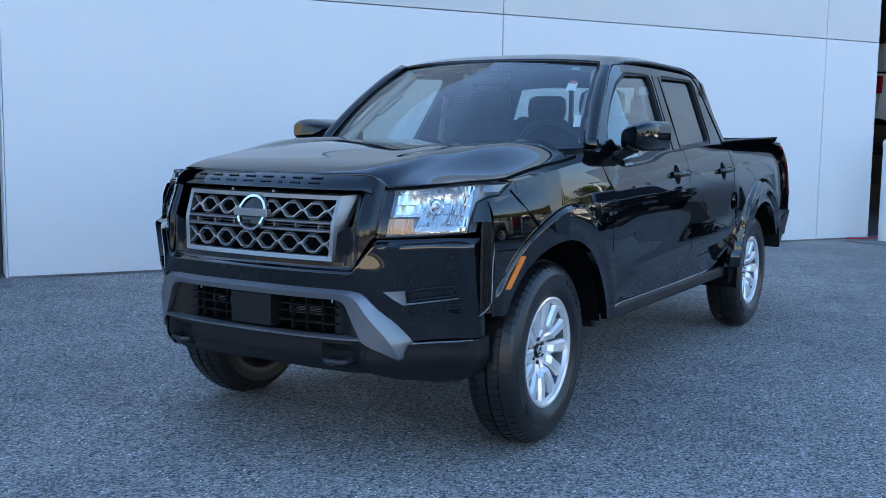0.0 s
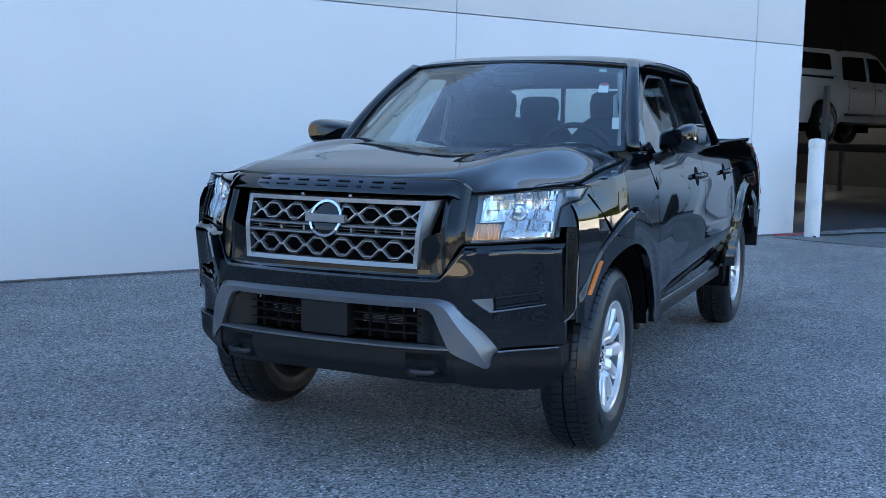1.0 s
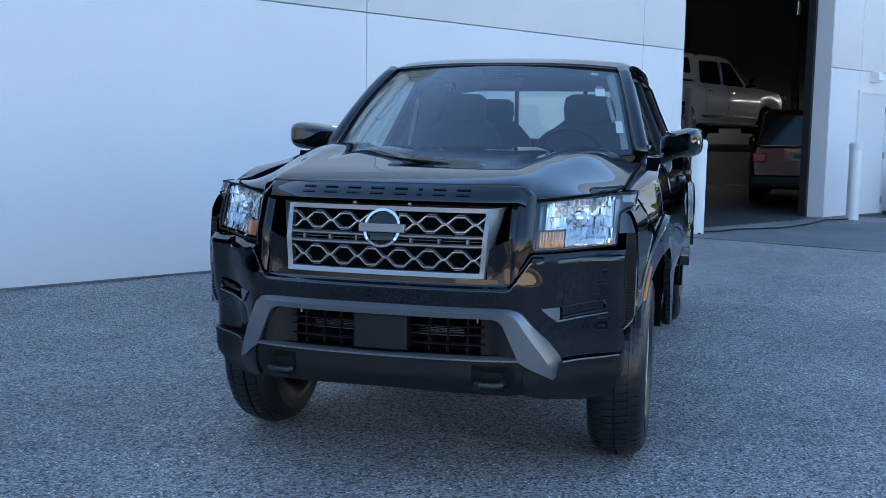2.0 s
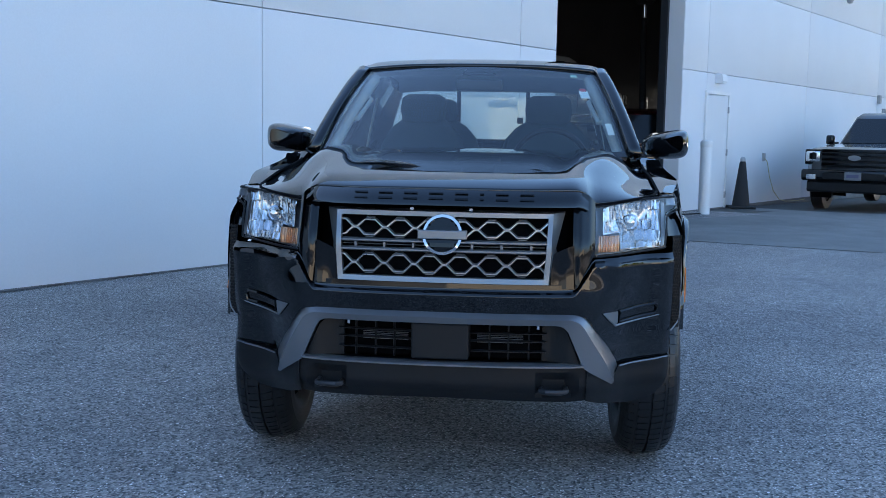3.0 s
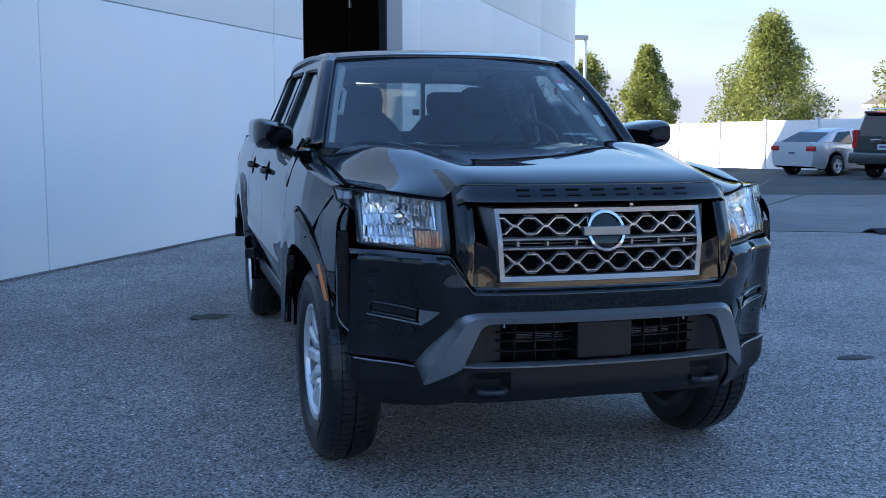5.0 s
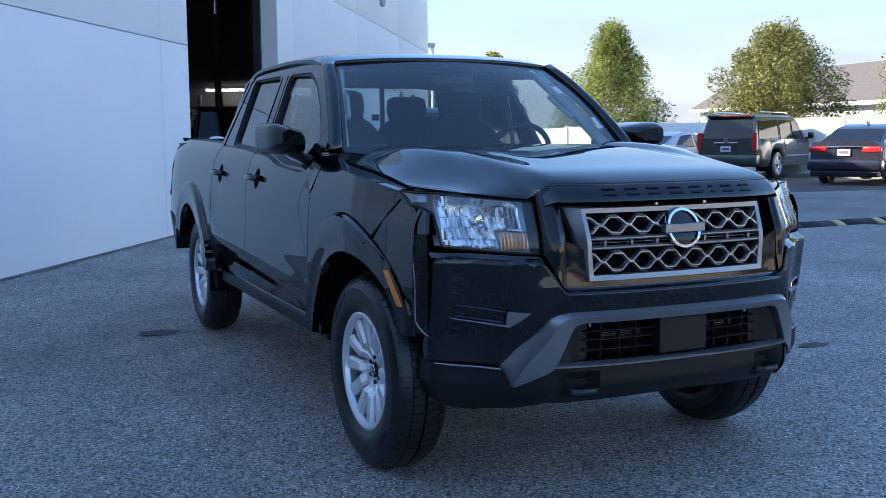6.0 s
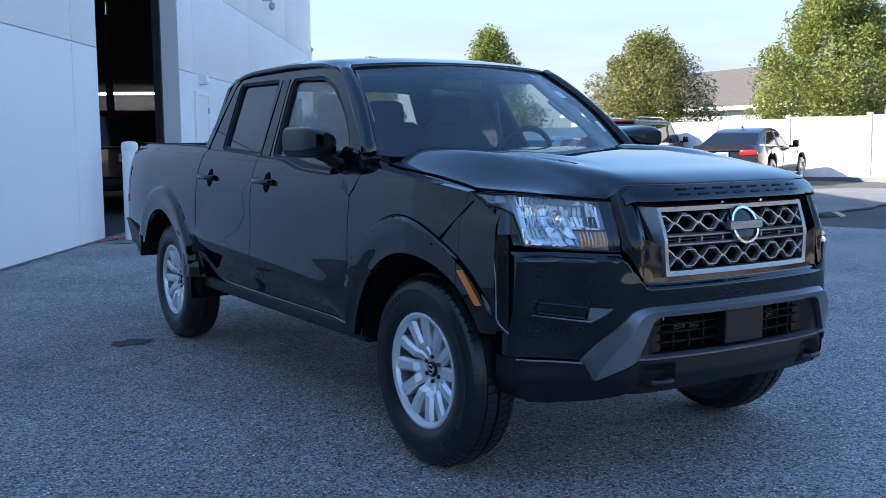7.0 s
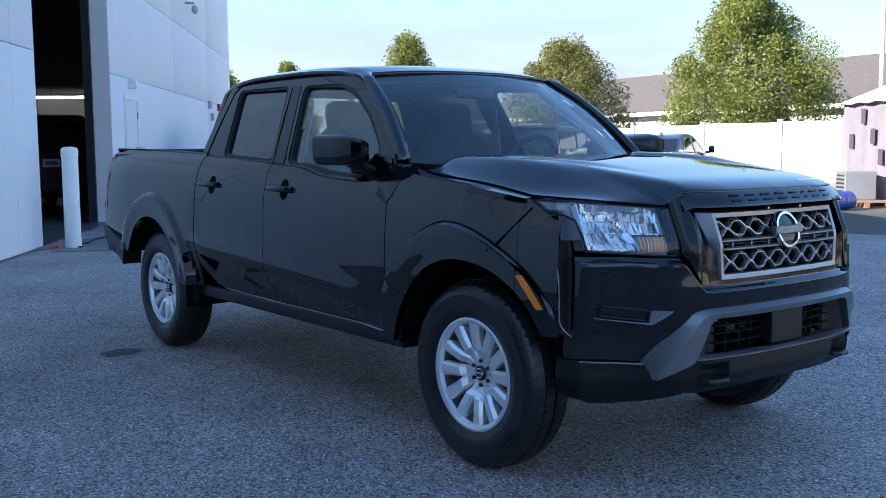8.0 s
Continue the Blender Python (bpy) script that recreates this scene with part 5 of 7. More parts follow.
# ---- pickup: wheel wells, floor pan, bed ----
# wells and pan in near-black: the shade under the body is in the colour
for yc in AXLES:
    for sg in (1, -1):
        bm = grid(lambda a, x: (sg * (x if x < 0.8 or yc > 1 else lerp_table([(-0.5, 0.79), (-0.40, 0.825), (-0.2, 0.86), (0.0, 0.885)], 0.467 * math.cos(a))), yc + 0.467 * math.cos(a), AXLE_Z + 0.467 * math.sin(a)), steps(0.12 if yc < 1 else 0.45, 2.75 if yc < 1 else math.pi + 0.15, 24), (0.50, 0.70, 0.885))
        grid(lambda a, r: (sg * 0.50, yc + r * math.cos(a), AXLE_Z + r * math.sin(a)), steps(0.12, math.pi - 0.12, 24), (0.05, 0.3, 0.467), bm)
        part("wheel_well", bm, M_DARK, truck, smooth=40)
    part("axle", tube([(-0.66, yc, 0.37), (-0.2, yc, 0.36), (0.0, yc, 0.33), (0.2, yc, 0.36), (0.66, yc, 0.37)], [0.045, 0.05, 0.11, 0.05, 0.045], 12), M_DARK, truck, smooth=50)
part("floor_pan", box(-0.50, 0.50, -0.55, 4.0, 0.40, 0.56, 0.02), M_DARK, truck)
for sg in (1, -1):
    part("sill", box(sg * 0.48 if sg > 0 else -0.845, 0.845 if sg > 0 else -0.48, 0.50, 2.66, 0.405, 0.475, 0.015), M_MATTE, truck)
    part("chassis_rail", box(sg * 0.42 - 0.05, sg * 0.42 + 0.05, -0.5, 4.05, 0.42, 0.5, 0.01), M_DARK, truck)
    # bright strip along the bottom of the doors
    part("door_edge", tube([(sg * (side_x(y, 0.468) + 0.002), y, rear_low(y) + 0.004) for y in steps(0.62, 2.40, 30)], 0.0035, 6), M_GREYSTEEL, truck)
    part("mud_flap", prism([(2.60, 0.56), (2.74, 0.60), (2.70, 0.40), (2.66, 0.36), (2.58, 0.36)], lambda y, z: (sg * 0.87, y, z), lambda y, z: (sg * 0.72, y, z)), M_DARK, truck)
bm = lathe([(0.12, 0.42), (0.34, 0.42), (0.36, 0.48), (0.34, 0.56), (0.12, 0.56)], 28, "z")
bmesh.ops.translate(bm, verts=bm.verts, vec=(0, 3.65, 0))
part("spare_wheel", bm, M_TYRE, truck, smooth=40)
# bed interior, rails and tailgate
bm = box(-0.78, 0.78, 2.60, 4.10, 0.74, 0.77)
for x in (-0.80, 0.75):
    box(x, x + 0.05, 2.60, 4.10, 0.77, 1.24, 0, bm)
part("bed_liner", bm, M_MATTE, truck)
part("bed_front", box(-0.80, 0.80, 2.60, 2.66, 0.60, 1.235, 0.01), M_PAINT, truck)
for sg in (1, -1):
    bm = bmesh.new()
    prev = None
    for y in steps(2.56, 4.11, 20):
        zt = lerp_table(BED_TOP, y)
        xo = side_x(y, zt)
        row = [bm.verts.new((sg * x, y, z)) for x, z in ((xo - 0.004, zt - 0.012), (xo - 0.006, zt + 0.003), (xo - 0.022, zt + 0.010), (0.775, zt + 0.010), (0.755, zt + 0.002), (0.752, zt - 0.05), (0.79, zt - 0.05))]
        if prev:
            for i in range(7):
                bm.faces.new((prev[i], prev[(i + 1) % 7], row[(i + 1) % 7], row[i]))
        else:
            bm.faces.new(row)
        prev = row
    bm.faces.new(prev[::-1])
    bmesh.ops.recalc_face_normals(bm, faces=bm.faces)
    part("bed_rail", bm, M_MATTE, truck, smooth=40)
    bm = prism(rounded([(4.145, 1.22), (4.06, 1.23), (4.07, 1.08), (4.09, 0.86), (4.145, 0.86)], 0.02, 3), lambda y, z: (sg * (side_x(y, z) + 0.004), y, z), lambda y, z: (sg * (side_x(y, z) - 0.10), y, z))
    part("tail_lamp", bm, M_RED, truck, "red tail lamp")
part("tailgate", box(-0.74, 0.74, 4.09, 4.15, 0.72, 1.272, 0.015), M_PAINT, truck)
bm = prism(rounded([(-0.88, 4.02), (0.88, 4.02), (0.86, 4.22), (0.70, 4.29), (-0.70, 4.29), (-0.86, 4.22)], 0.05), lambda x, y: (x, y, 0.725), lambda x, y: (x * 0.985, y - 0.02, 0.56))
part("rear_bumper", bm, M_MATTE, truck, "black rear bumper with bright top")
for sg in (1, -1):
    part("bumper_side", prism([(3.66, 0.64), (4.10, 0.735), (4.22, 0.735), (4.20, 0.58), (3.95, 0.53), (3.70, 0.50)], lambda y, z: (sg * (side_x(y, z) + 0.006), y, z), lambda y, z: (sg * (side_x(y, z) - 0.12), y, z)), M_MATTE, truck)

# rear window of the cab, with a sliding pane
bm = bmesh.new()
back = part("cab_back", loop_fill([[(-0.80, 1.10), (0.80, 1.10), (0.80, 1.24), (0.655, 1.60), (0.60, 1.655), (-0.60, 1.655), (-0.655, 1.60), (-0.80, 1.24)], [(-0.70, 1.255), (0.70, 1.255), (0.60, 1.585), (-0.60, 1.585)]], lambda y, z: 0.0, 1, 0.04), M_PAINT, truck)
back.matrix_basis = Matrix(((0, -1, 0, 0), (1, 0, 0, 2.60), (0, 0, 1, 0), (0, 0, 0, 1)))
pane = part("rear_glass", prism([(-0.70, 1.25), (0.70, 1.25), (0.602, 1.59), (-0.602, 1.59)], lambda x, z: (x, 2.588, z), lambda x, z: (x, 2.594, z)), glass_mat("rear_glass", (0.75, 0.8, 0.8)), truck)
bm = box(-0.24, -0.215, 2.575, 2.600, 1.25, 1.59)
box(0.215, 0.24, 2.575, 2.600, 1.25, 1.59, 0, bm)
box(-0.215, 0.215, 2.575, 2.600, 1.25, 1.272, 0, bm)
box(0.16, 0.20, 2.57, 2.60, 1.38, 1.42, 0, bm)
part("slider_frame", bm, M_MATTE, pane)
part("centre_brake_lamp", box(-0.12, 0.12, 2.585, 2.63, 1.625, 1.65, 0.005), M_RED, truck)

# door handles, door mirrors, shut lines
for sg in (1, -1):
    for y in (1.50, 2.345):
        h = new("door_handle")
        h.parent = truck
        x = side_x(y, 1.075)
        # near-black disc on the door skin that paints the shade of the cup
        bm = bmesh.new()
        rows = [[bm.verts.new((sg * (side_x(y, 1.075 + k * 0.05 * math.sin(a)) + o), y - 0.045 + k * 0.045 * math.cos(a), 1.075 + k * 0.052 * math.sin(a))) for a in [i * math.tau / 20 for i in range(20)]] for k, o in ((1.0, 0.0005), (0.9, 0.003), (0.5, 0.003), (0.05, 0.003))]
        for a, b in zip(rows, rows[1:]):
            for i in range(20):
                bm.faces.new((a[i], a[(i + 1) % 20], b[(i + 1) % 20], b[i]))
        bmesh.ops.recalc_face_normals(bm, faces=bm.faces)
        part("handle_cup_shade", bm, M_DARK, h, smooth=40)
        pts = [(sg * (x + 0.004), y - 0.125, 1.078), (sg * (x + 0.032), y - 0.10, 1.078), (sg * (x + 0.036), y - 0.03, 1.080), (sg * (x + 0.036), y + 0.06, 1.081), (sg * (x + 0.028), y + 0.10, 1.081), (sg * (x + 0.004), y + 0.115, 1.081)]
        bm = bmesh.new()
        prev = None
        for p in pts:
            p = Vector(p)
            row = [bm.verts.new(p + Vector((sg * a, 0, b))) for a, b in ((0.004, 0.008), (0.004, -0.008), (-0.002, -0.014), (-0.010, -0.012), (-0.010, 0.012), (-0.002, 0.014))]
            if prev:
                for i in range(6):
                    bm.faces.new((prev[i], prev[(i + 1) % 6], row[(i + 1) % 6], row[i]))
            prev = row
        bmesh.ops.recalc_face_normals(bm, faces=bm.faces)
        part("handle_bar", bm, M_PAINT, h, smooth=60)
    m = new("door_mirror")
    m.parent = truck
    bm = bmesh.new()
    rows = []
    for i in range(13):
        t = i / 12
        y = 0.640 + 0.330 * t                      # front shell to glass edge
        k = math.sin(math.pi * min(0.5, 0.07 + t * 0.9)) ** 0.38
        xc, zc = 0.922 + 0.006 * t, 1.268
        rx, rz = 0.094 * k + 0.004, 0.073 * k + 0.003
        row = []
        for j in range(28):
            a = j * math.tau / 28
            c, s = math.cos(a), math.sin(a)
            px = math.copysign(abs(c) ** 0.52, c)
            pz = math.copysign(abs(s) ** 0.60, s)
            row.append(bm.verts.new((sg * (xc + rx * px), y - 0.035 * px + 0.05 * (px < -0.2) * (-px - 0.2), zc + rz * pz * (0.86 + 0.14 * px) + 0.012 * px)))
        rows.append(row)
    for a, b in zip(rows, rows[1:]):
        for j in range(28):
            bm.faces.new((a[j], a[(j + 1) % 28], b[(j + 1) % 28], b[j]))
    bm.faces.new(rows[0][::-1])
    bmesh.ops.recalc_face_normals(bm, faces=bm.faces)
    part("mirror_shell", bm, M_GLOSS, m, "gloss black mirror shell", smooth=45)
    bm = prism(rounded([(0.858, 1.206), (0.99, 1.212), (0.995, 1.328), (0.858, 1.328)], 0.03), lambda x, z: (sg * x, 0.966 - 0.25 * (x - 0.92), z), lambda x, z: (sg * x, 0.958 - 0.25 * (x - 0.92), z))
    part("mirror_glass", bm, M_CHROME, m, "mirror glass")
    bm = bmesh.new()
    prev = None
    for x, y, z, ry, rz in ((0.75, 0.745, 1.160, 0.055, 0.034), (0.835, 0.765, 1.180, 0.050, 0.025), (0.87, 0.79, 1.200, 0.050, 0.023), (0.90, 0.82, 1.218, 0.05, 0.024)):
        row = [bm.verts.new((sg * x, y + ry * math.cos(a), z + rz * math.sin(a))) for a in [i * math.tau / 12 for i in range(12)]]
        if prev:
            for i in range(12):
                bm.faces.new((prev[i], prev[(i + 1) % 12], row[(i + 1) % 12], row[i]))
        prev = row
    bmesh.ops.recalc_face_normals(bm, faces=bm.faces)
    part("mirror_arm", bm, M_MATTE, m, smooth=40)
    part("mirror_foot", loop_fill([rounded([(0.60, 1.12), (0.80, 1.128), (0.775, 1.26), (0.70, 1.245), (0.63, 1.235)], 0.02, 3)], lambda y, z: cab_side_x(y, z) + 0.010, sg, 0.03), M_GLOSS, m)
    # upper shut lines
    for pts in ([(1.69, 1.205), (1.735, 1.40), (1.775, 1.60)],):
        part("shut_line", tube([(sg * (cab_side_x(y, z) + 0.0035), y, z) for y, z in pts], 0.003, 5), M_DARK, truck)
    pts = [(0.60, 1.225), (0.70, 1.322), (0.86, 1.455), (1.04, 1.585), (1.15, 1.628), (1.33, 1.655), (1.75, 1.672), (2.2, 1.668), (2.40, 1.655), (2.47, 1.60), (2.515, 1.40), (2.54, 1.235)]
    part("shut_line", tube([(sg * (cab_side_x(y, z) + 0.001), y, z) for y, z in pts], 0.0035, 5), M_DARK, truck)

# ---- pickup: cabin ----
cabin = [("cabin_floor", box(-0.70, 0.70, 0.40, 2.55, 0.58, 0.62)), ("headlining", grid(lambda x, y: (x, y, roof_z(x * 0.98, y) - 0.05), steps(-0.62, 0.62, 8), steps(1.10, 2.55, 8)))]
part("cabin_floor", cabin[0][1], M_DARK, truck)
part("headlining", cabin[1][1], M_TRIM, truck, smooth=40)
for sg in (1, -1):
    part("door_card", box(min(sg * 0.77, sg * 0.74), max(sg * 0.77, sg * 0.74), 0.62, 2.52, 0.60, 1.17, 0.01), M_FABRIC, truck)
bm = grid(lambda x, v: (x, lerp_table([(0, 0.50), (0.5, 0.80), (0.75, 0.92), (1, 0.95)], v), lerp_table([(0, 1.150), (0.5, 1.165), (0.75, 1.13), (1, 0.85)], v) + (0.02 * math.exp(-((x - 0.36) / 0.16) ** 2) if 0.3 < v < 0.9 else 0)), steps(-0.72, 0.72, 36), steps(0, 1, 12))
part("dashboard", bm, M_FABRIC, truck, smooth=40)
part("screen", box(-0.11, 0.11, 0.82, 0.85, 1.10, 1.19, 0.006), M_GLOSS, truck)


def seat(x, y, wide, name, head=True, rake=0.20):
    s = new(name)
    s.parent = truck
    s.matrix_basis = pose(x, y, 0)
    part("seat_cushion", box(-wide / 2, wide / 2, -0.26, 0.26, 0.74, 0.90, 0.05), M_FABRIC, s, smooth=60)
    bm = bmesh.new()
    prev = None
    for z, w, d in ((0.82, 0.92, 0.10), (0.95, 1.0, 0.12), (1.15, 1.0, 0.12), (1.28, 0.86, 0.10), (1.35, 0.66, 0.085), (1.39, 0.46, 0.06)):
        yc = 0.24 + (z - 0.82) * rake * 1.6
        row = []
        for i in range(20):
            a = i * math.tau / 20
            row.append(bm.verts.new((wide / 2 * w * math.copysign(abs(math.cos(a)) ** 0.5, math.cos(a)), yc + d / 1.4 * math.copysign(abs(math.sin(a)) ** 0.7, math.sin(a)), z)))
        if prev:
            for i in range(20):
                bm.faces.new((prev[i], prev[(i + 1) % 20], row[(i + 1) % 20], row[i]))
        prev = row
    bm.faces.new(prev[::-1])
    bmesh.ops.recalc_face_normals(bm, faces=bm.faces)
    part("seat_back", bm, M_FABRIC, s, smooth=60)
    if head:
        bm = bmesh.new()
        prev = None
        for z, w, d in ((1.365, 0.095, 0.035), (1.385, 0.125, 0.05), (1.45, 0.135, 0.055), (1.51, 0.125, 0.05), (1.53, 0.09, 0.03)):
            row = [bm.verts.new((w * math.copysign(abs(math.cos(a)) ** 0.6, math.cos(a)), 0.24 + 0.165 + (z - 1.365) * 0.1 + d * math.copysign(abs(math.sin(a)) ** 0.7, math.sin(a)), z)) for a in [i * math.tau / 20 for i in range(20)]]
            if prev:
                for i in range(20):
                    bm.faces.new((prev[i], prev[(i + 1) % 20], row[(i + 1) % 20], row[i]))
            else:
                bm.faces.new(row)
            prev = row
        bm.faces.new(prev[::-1])
        bmesh.ops.recalc_face_normals(bm, faces=bm.faces)
        part("headrest", bm, M_FABRIC, s, smooth=60)
        for q in (-0.05, 0.05):
            part("headrest_post", tube([(q, 0.40, 1.34), (q, 0.405, 1.40)], 0.006, 6), M_MATTE, s)


seat(0.36, 1.28, 0.52, "front_seat")
seat(-0.36, 1.28, 0.52, "front_seat")
seat(0.36, 2.08, 0.62, "rear_seat", rake=0.08)
seat(-0.36, 2.08, 0.62, "rear_seat", rake=0.08)
sw = new("steering_wheel")
sw.parent = truck
sw.matrix_basis = pose(0.37, 1.02, 1.16, 22, 0, 0)
bm = tube([(0.185 * math.cos(a), 0, 0.185 * math.sin(a)) for a in [i * math.tau / 32 for i in range(32)]], 0.015, 8, closed=True)
part("wheel_rim", bm, M_MATTE, sw, smooth=50)
part("wheel_boss", box(-0.07, 0.07, -0.03, 0.02, -0.06, 0.06, 0.02), M_MATTE, sw, smooth=50)
bm = box(-0.18, 0.18, -0.008, 0.008, -0.012, 0.016, 0.004)
part("wheel_spoke", bm, M_SILVER, sw)
part("interior_mirror", box(-0.12, 0.12, 1.02, 1.045, 1.525, 1.585, 0.012), M_MATTE, truck, smooth=50)
for sg in (1, -1):
    part("grab_handle", tube([(sg * 0.585, 1.02, 1.50), (sg * 0.555, 1.02, 1.475), (sg * 0.60, 0.87, 1.37), (sg * 0.635, 0.87, 1.375)], 0.012, 8), M_TRIM, truck, smooth=50)
    part("inner_pillar", tube([(sg * 0.70, 0.66, 1.20), (sg * 0.63, 0.93, 1.42), (sg * 0.555, 1.14, 1.59)], 0.03, 8), M_TRIM, truck, smooth=50)
    part("seat_belt", prism([(1.60, 1.50), (1.65, 1.50), (1.70, 0.90), (1.65, 0.90)], lambda y, z: (sg * (cab_side_x(y, max(z, 1.2)) - 0.07), y, z), lambda y, z: (sg * (cab_side_x(y, max(z, 1.2)) - 0.075), y, z)), M_TRIM, truck)
# papers stuck to the inside of the windscreen
for u, v, du, dv, m_ in ((0.83, 0.66, 0.035, 0.05, M_WHITEPAINT), (0.83, 0.72, 0.025, 0.02, mat("red_print", (0.6, 0.08, 0.1), 0.6)), (0.93, 0.27, 0.022, 0.055, M_WHITEPAINT), (0.80, 0.93, 0.03, 0.02, mat("green_print", (0.4, 0.6, 0.5), 0.6))):
    bm = prism([(u - du, v - dv), (u + du, v - dv), (u + du, v + dv), (u - du, v + dv)], lambda a, b: tuple(Vector(shield_pt(a, b)) + Vector((0, 0.009, -0.008))), lambda a, b: tuple(Vector(shield_pt(a, b)) + Vector((0, 0.010, -0.009))))
    part("sticker", bm, m_, shield, "small printed window sticker")

# ---- things along the facade ----


def facade(name, s, n, z, label, category, group=""):
    """An Empty on the facade: x along it, y out of it."""
    e = new(name)
    e.matrix_basis = WALL_M @ Matrix.Translation((s, n, z))
    return tagged(e, label, category, group)


def bollard(x, y, label):
    b = thing("bollard", (x, y, ground_z(x, y)), label, "bollard", "bollards at the bay")
    part("post", lathe([(0.0, 0.0), (0.100, 0.0), (0.100, 1.17), (0.098, 1.175)], 28, "z"), M_WHITEPAINT, b, smooth=40)
    part("cap", lathe([(0.104, 1.16), (0.106, 1.17), (0.106, 1.24), (0.098, 1.265), (0.07, 1.283), (0.0, 1.29)], 28, "z"), M_VINYL, b, "white plastic dome cap", smooth=40)
    return b


bollard(0.69, 10.15, "white sleeved steel bollard on the concrete apron")
bollard(3.05, 13.90, "white steel bollard beside the plain door")

door = facade("door_1", 5.80, 0.0, 0.0, "white painted steel door in a white frame", "door")
door["kind"] = "structure"
bm = bmesh.new()
for x0, x1, z0, z1 in ((-0.56, -0.50, 0, 2.18), (0.50, 0.56, 0, 2.18), (-0.50, 0.50, 2.12, 2.18)):
    box(x0, x1, 0.0, 0.035, z0, z1, 0, bm)
part("frame", bm, M_WHITEPAINT, door)
part("leaf", box(-0.495, 0.495, 0.002, 0.018, 0.01, 2.115), M_WALL, door)
for z in (0.25, 1.05, 1.85):
    part("hinge", box(0.485, 0.515, 0.015, 0.045, z - 0.06, z + 0.06), M_GREYSTEEL, door)
part("knob", tube([(-0.42, 0.02, 1.0), (-0.42, 0.07, 1.0)], 0.025, 10), M_GREYSTEEL, door)

wl = facade("wall_light", 5.78, 0.0, 2.42, "small pale wall light above the door", "wall light")
part("housing", prism([(0.0, -0.10), (0.16, -0.06), (0.13, 0.07), (0.0, 0.10)], lambda y, z: (-0.11, y, z), lambda y, z: (0.11, y, z)), M_WHITEPAINT, wl)
part("diffuser", box(-0.09, 0.09, 0.02, 0.14, -0.095, -0.07), M_VINYL, wl)
for s, z, m_, lab in ((16.75, 2.44, M_GREYSTEEL, "white horn strobe box on the wall"), (18.95, 2.43, M_RED, "red alarm box on the wall"), (17.3, 2.1, M_GREYSTEEL, "small grey service box on the wall")):
    w = facade("wall_box", s, 0.0, z, lab, "wall box")
    part("case", box(-0.08, 0.08, 0.0, 0.09, -0.11, 0.11, 0.012), m_, w)
    part("face", box(-0.05, 0.05, 0.091, 0.10, -0.06, 0.06, 0.004), M_GREYSTEEL, w)
cc = facade("security_camera", 12.9, 0.0, 4.70, "pale security camera on a wall bracket", "security camera")
part("bracket", tube([(0, 0, 0.10), (0, 0.22, 0.10), (0, 0.24, 0.02)], 0.025, 8), M_GREYSTEEL, cc)
part("dome", lathe([(0.0, -0.16), (0.05, -0.15), (0.08, -0.09), (0.08, 0.0), (0.06, 0.03)], 16, "z"), M_GREYSTEEL, cc, smooth=40).location = (0, 0.24, 0)
part("arm", tube([(0.05, 0.0, 0.16), (0.4, 0.12, 0.19)], 0.03, 8), M_WHITEPAINT, cc)

cone = thing("traffic_cone", (4.02, 15.80, 0), "tall dark rubber traffic cone by the wall", "traffic cone")
part("cone_body", lathe([(0.17, 0.04), (0.165, 0.06), (0.06, 0.86), (0.045, 0.90), (0.0, 0.90)], 20, "z"), M_RUBBER, cone, smooth=40)
part("cone_base", box(-0.24, 0.24, -0.24, 0.24, 0.0, 0.045, 0.012), M_RUBBER, cone)
part("cone_tip", lathe([(0.05, 0.89), (0.05, 0.94), (0.03, 0.97), (0.0, 0.97)], 16, "z"), M_GREYSTEEL, cone)
ol = facade("wall_outlet", 8.35, 0.0, 0.95, "small outlet with a pale yellow cord", "outlet")
part("plate", box(-0.06, 0.06, 0.0, 0.03, -0.08, 0.08, 0.006), M_GREYSTEEL, ol)
part("cord", tube([(0.0, 0.03, -0.02), (0.03, 0.08, -0.1), (0.14, 0.10, -0.4), (0.30, 0.14, -0.7), (0.50, 0.2, -0.88), (0.75, 0.25, -0.93), (1.3, 0.3, -0.94), (2.1, 0.22, -0.94)], 0.008, 6), M_YELLOW, ol, smooth=50)
hose = link_mesh("air_hose", tube([tuple(wall_pt(s, n, 0.022)) for s, n in ((-0.25, 0.55), (-0.1, 0.35), (0.3, 0.5), (0.8, 0.45), (1.6, 0.7), (2.6, 0.6), (3.6, 0.35), (4.4, 0.5))], 0.011, 6), M_RUBBER)
tagged(hose, "thin dark hose lying on the concrete apron", "hose")
hose2 = link_mesh("red_hose", tube([tuple(wall_pt(s, n, 0.022)) for s, n in ((-0.5, 0.10), (-0.25, 0.25), (-0.1, 0.12), (0.2, 0.2))], 0.011, 6), M_RED)
tagged(hose2, "short red hose end at the wall foot", "hose")

# ---- trees ----


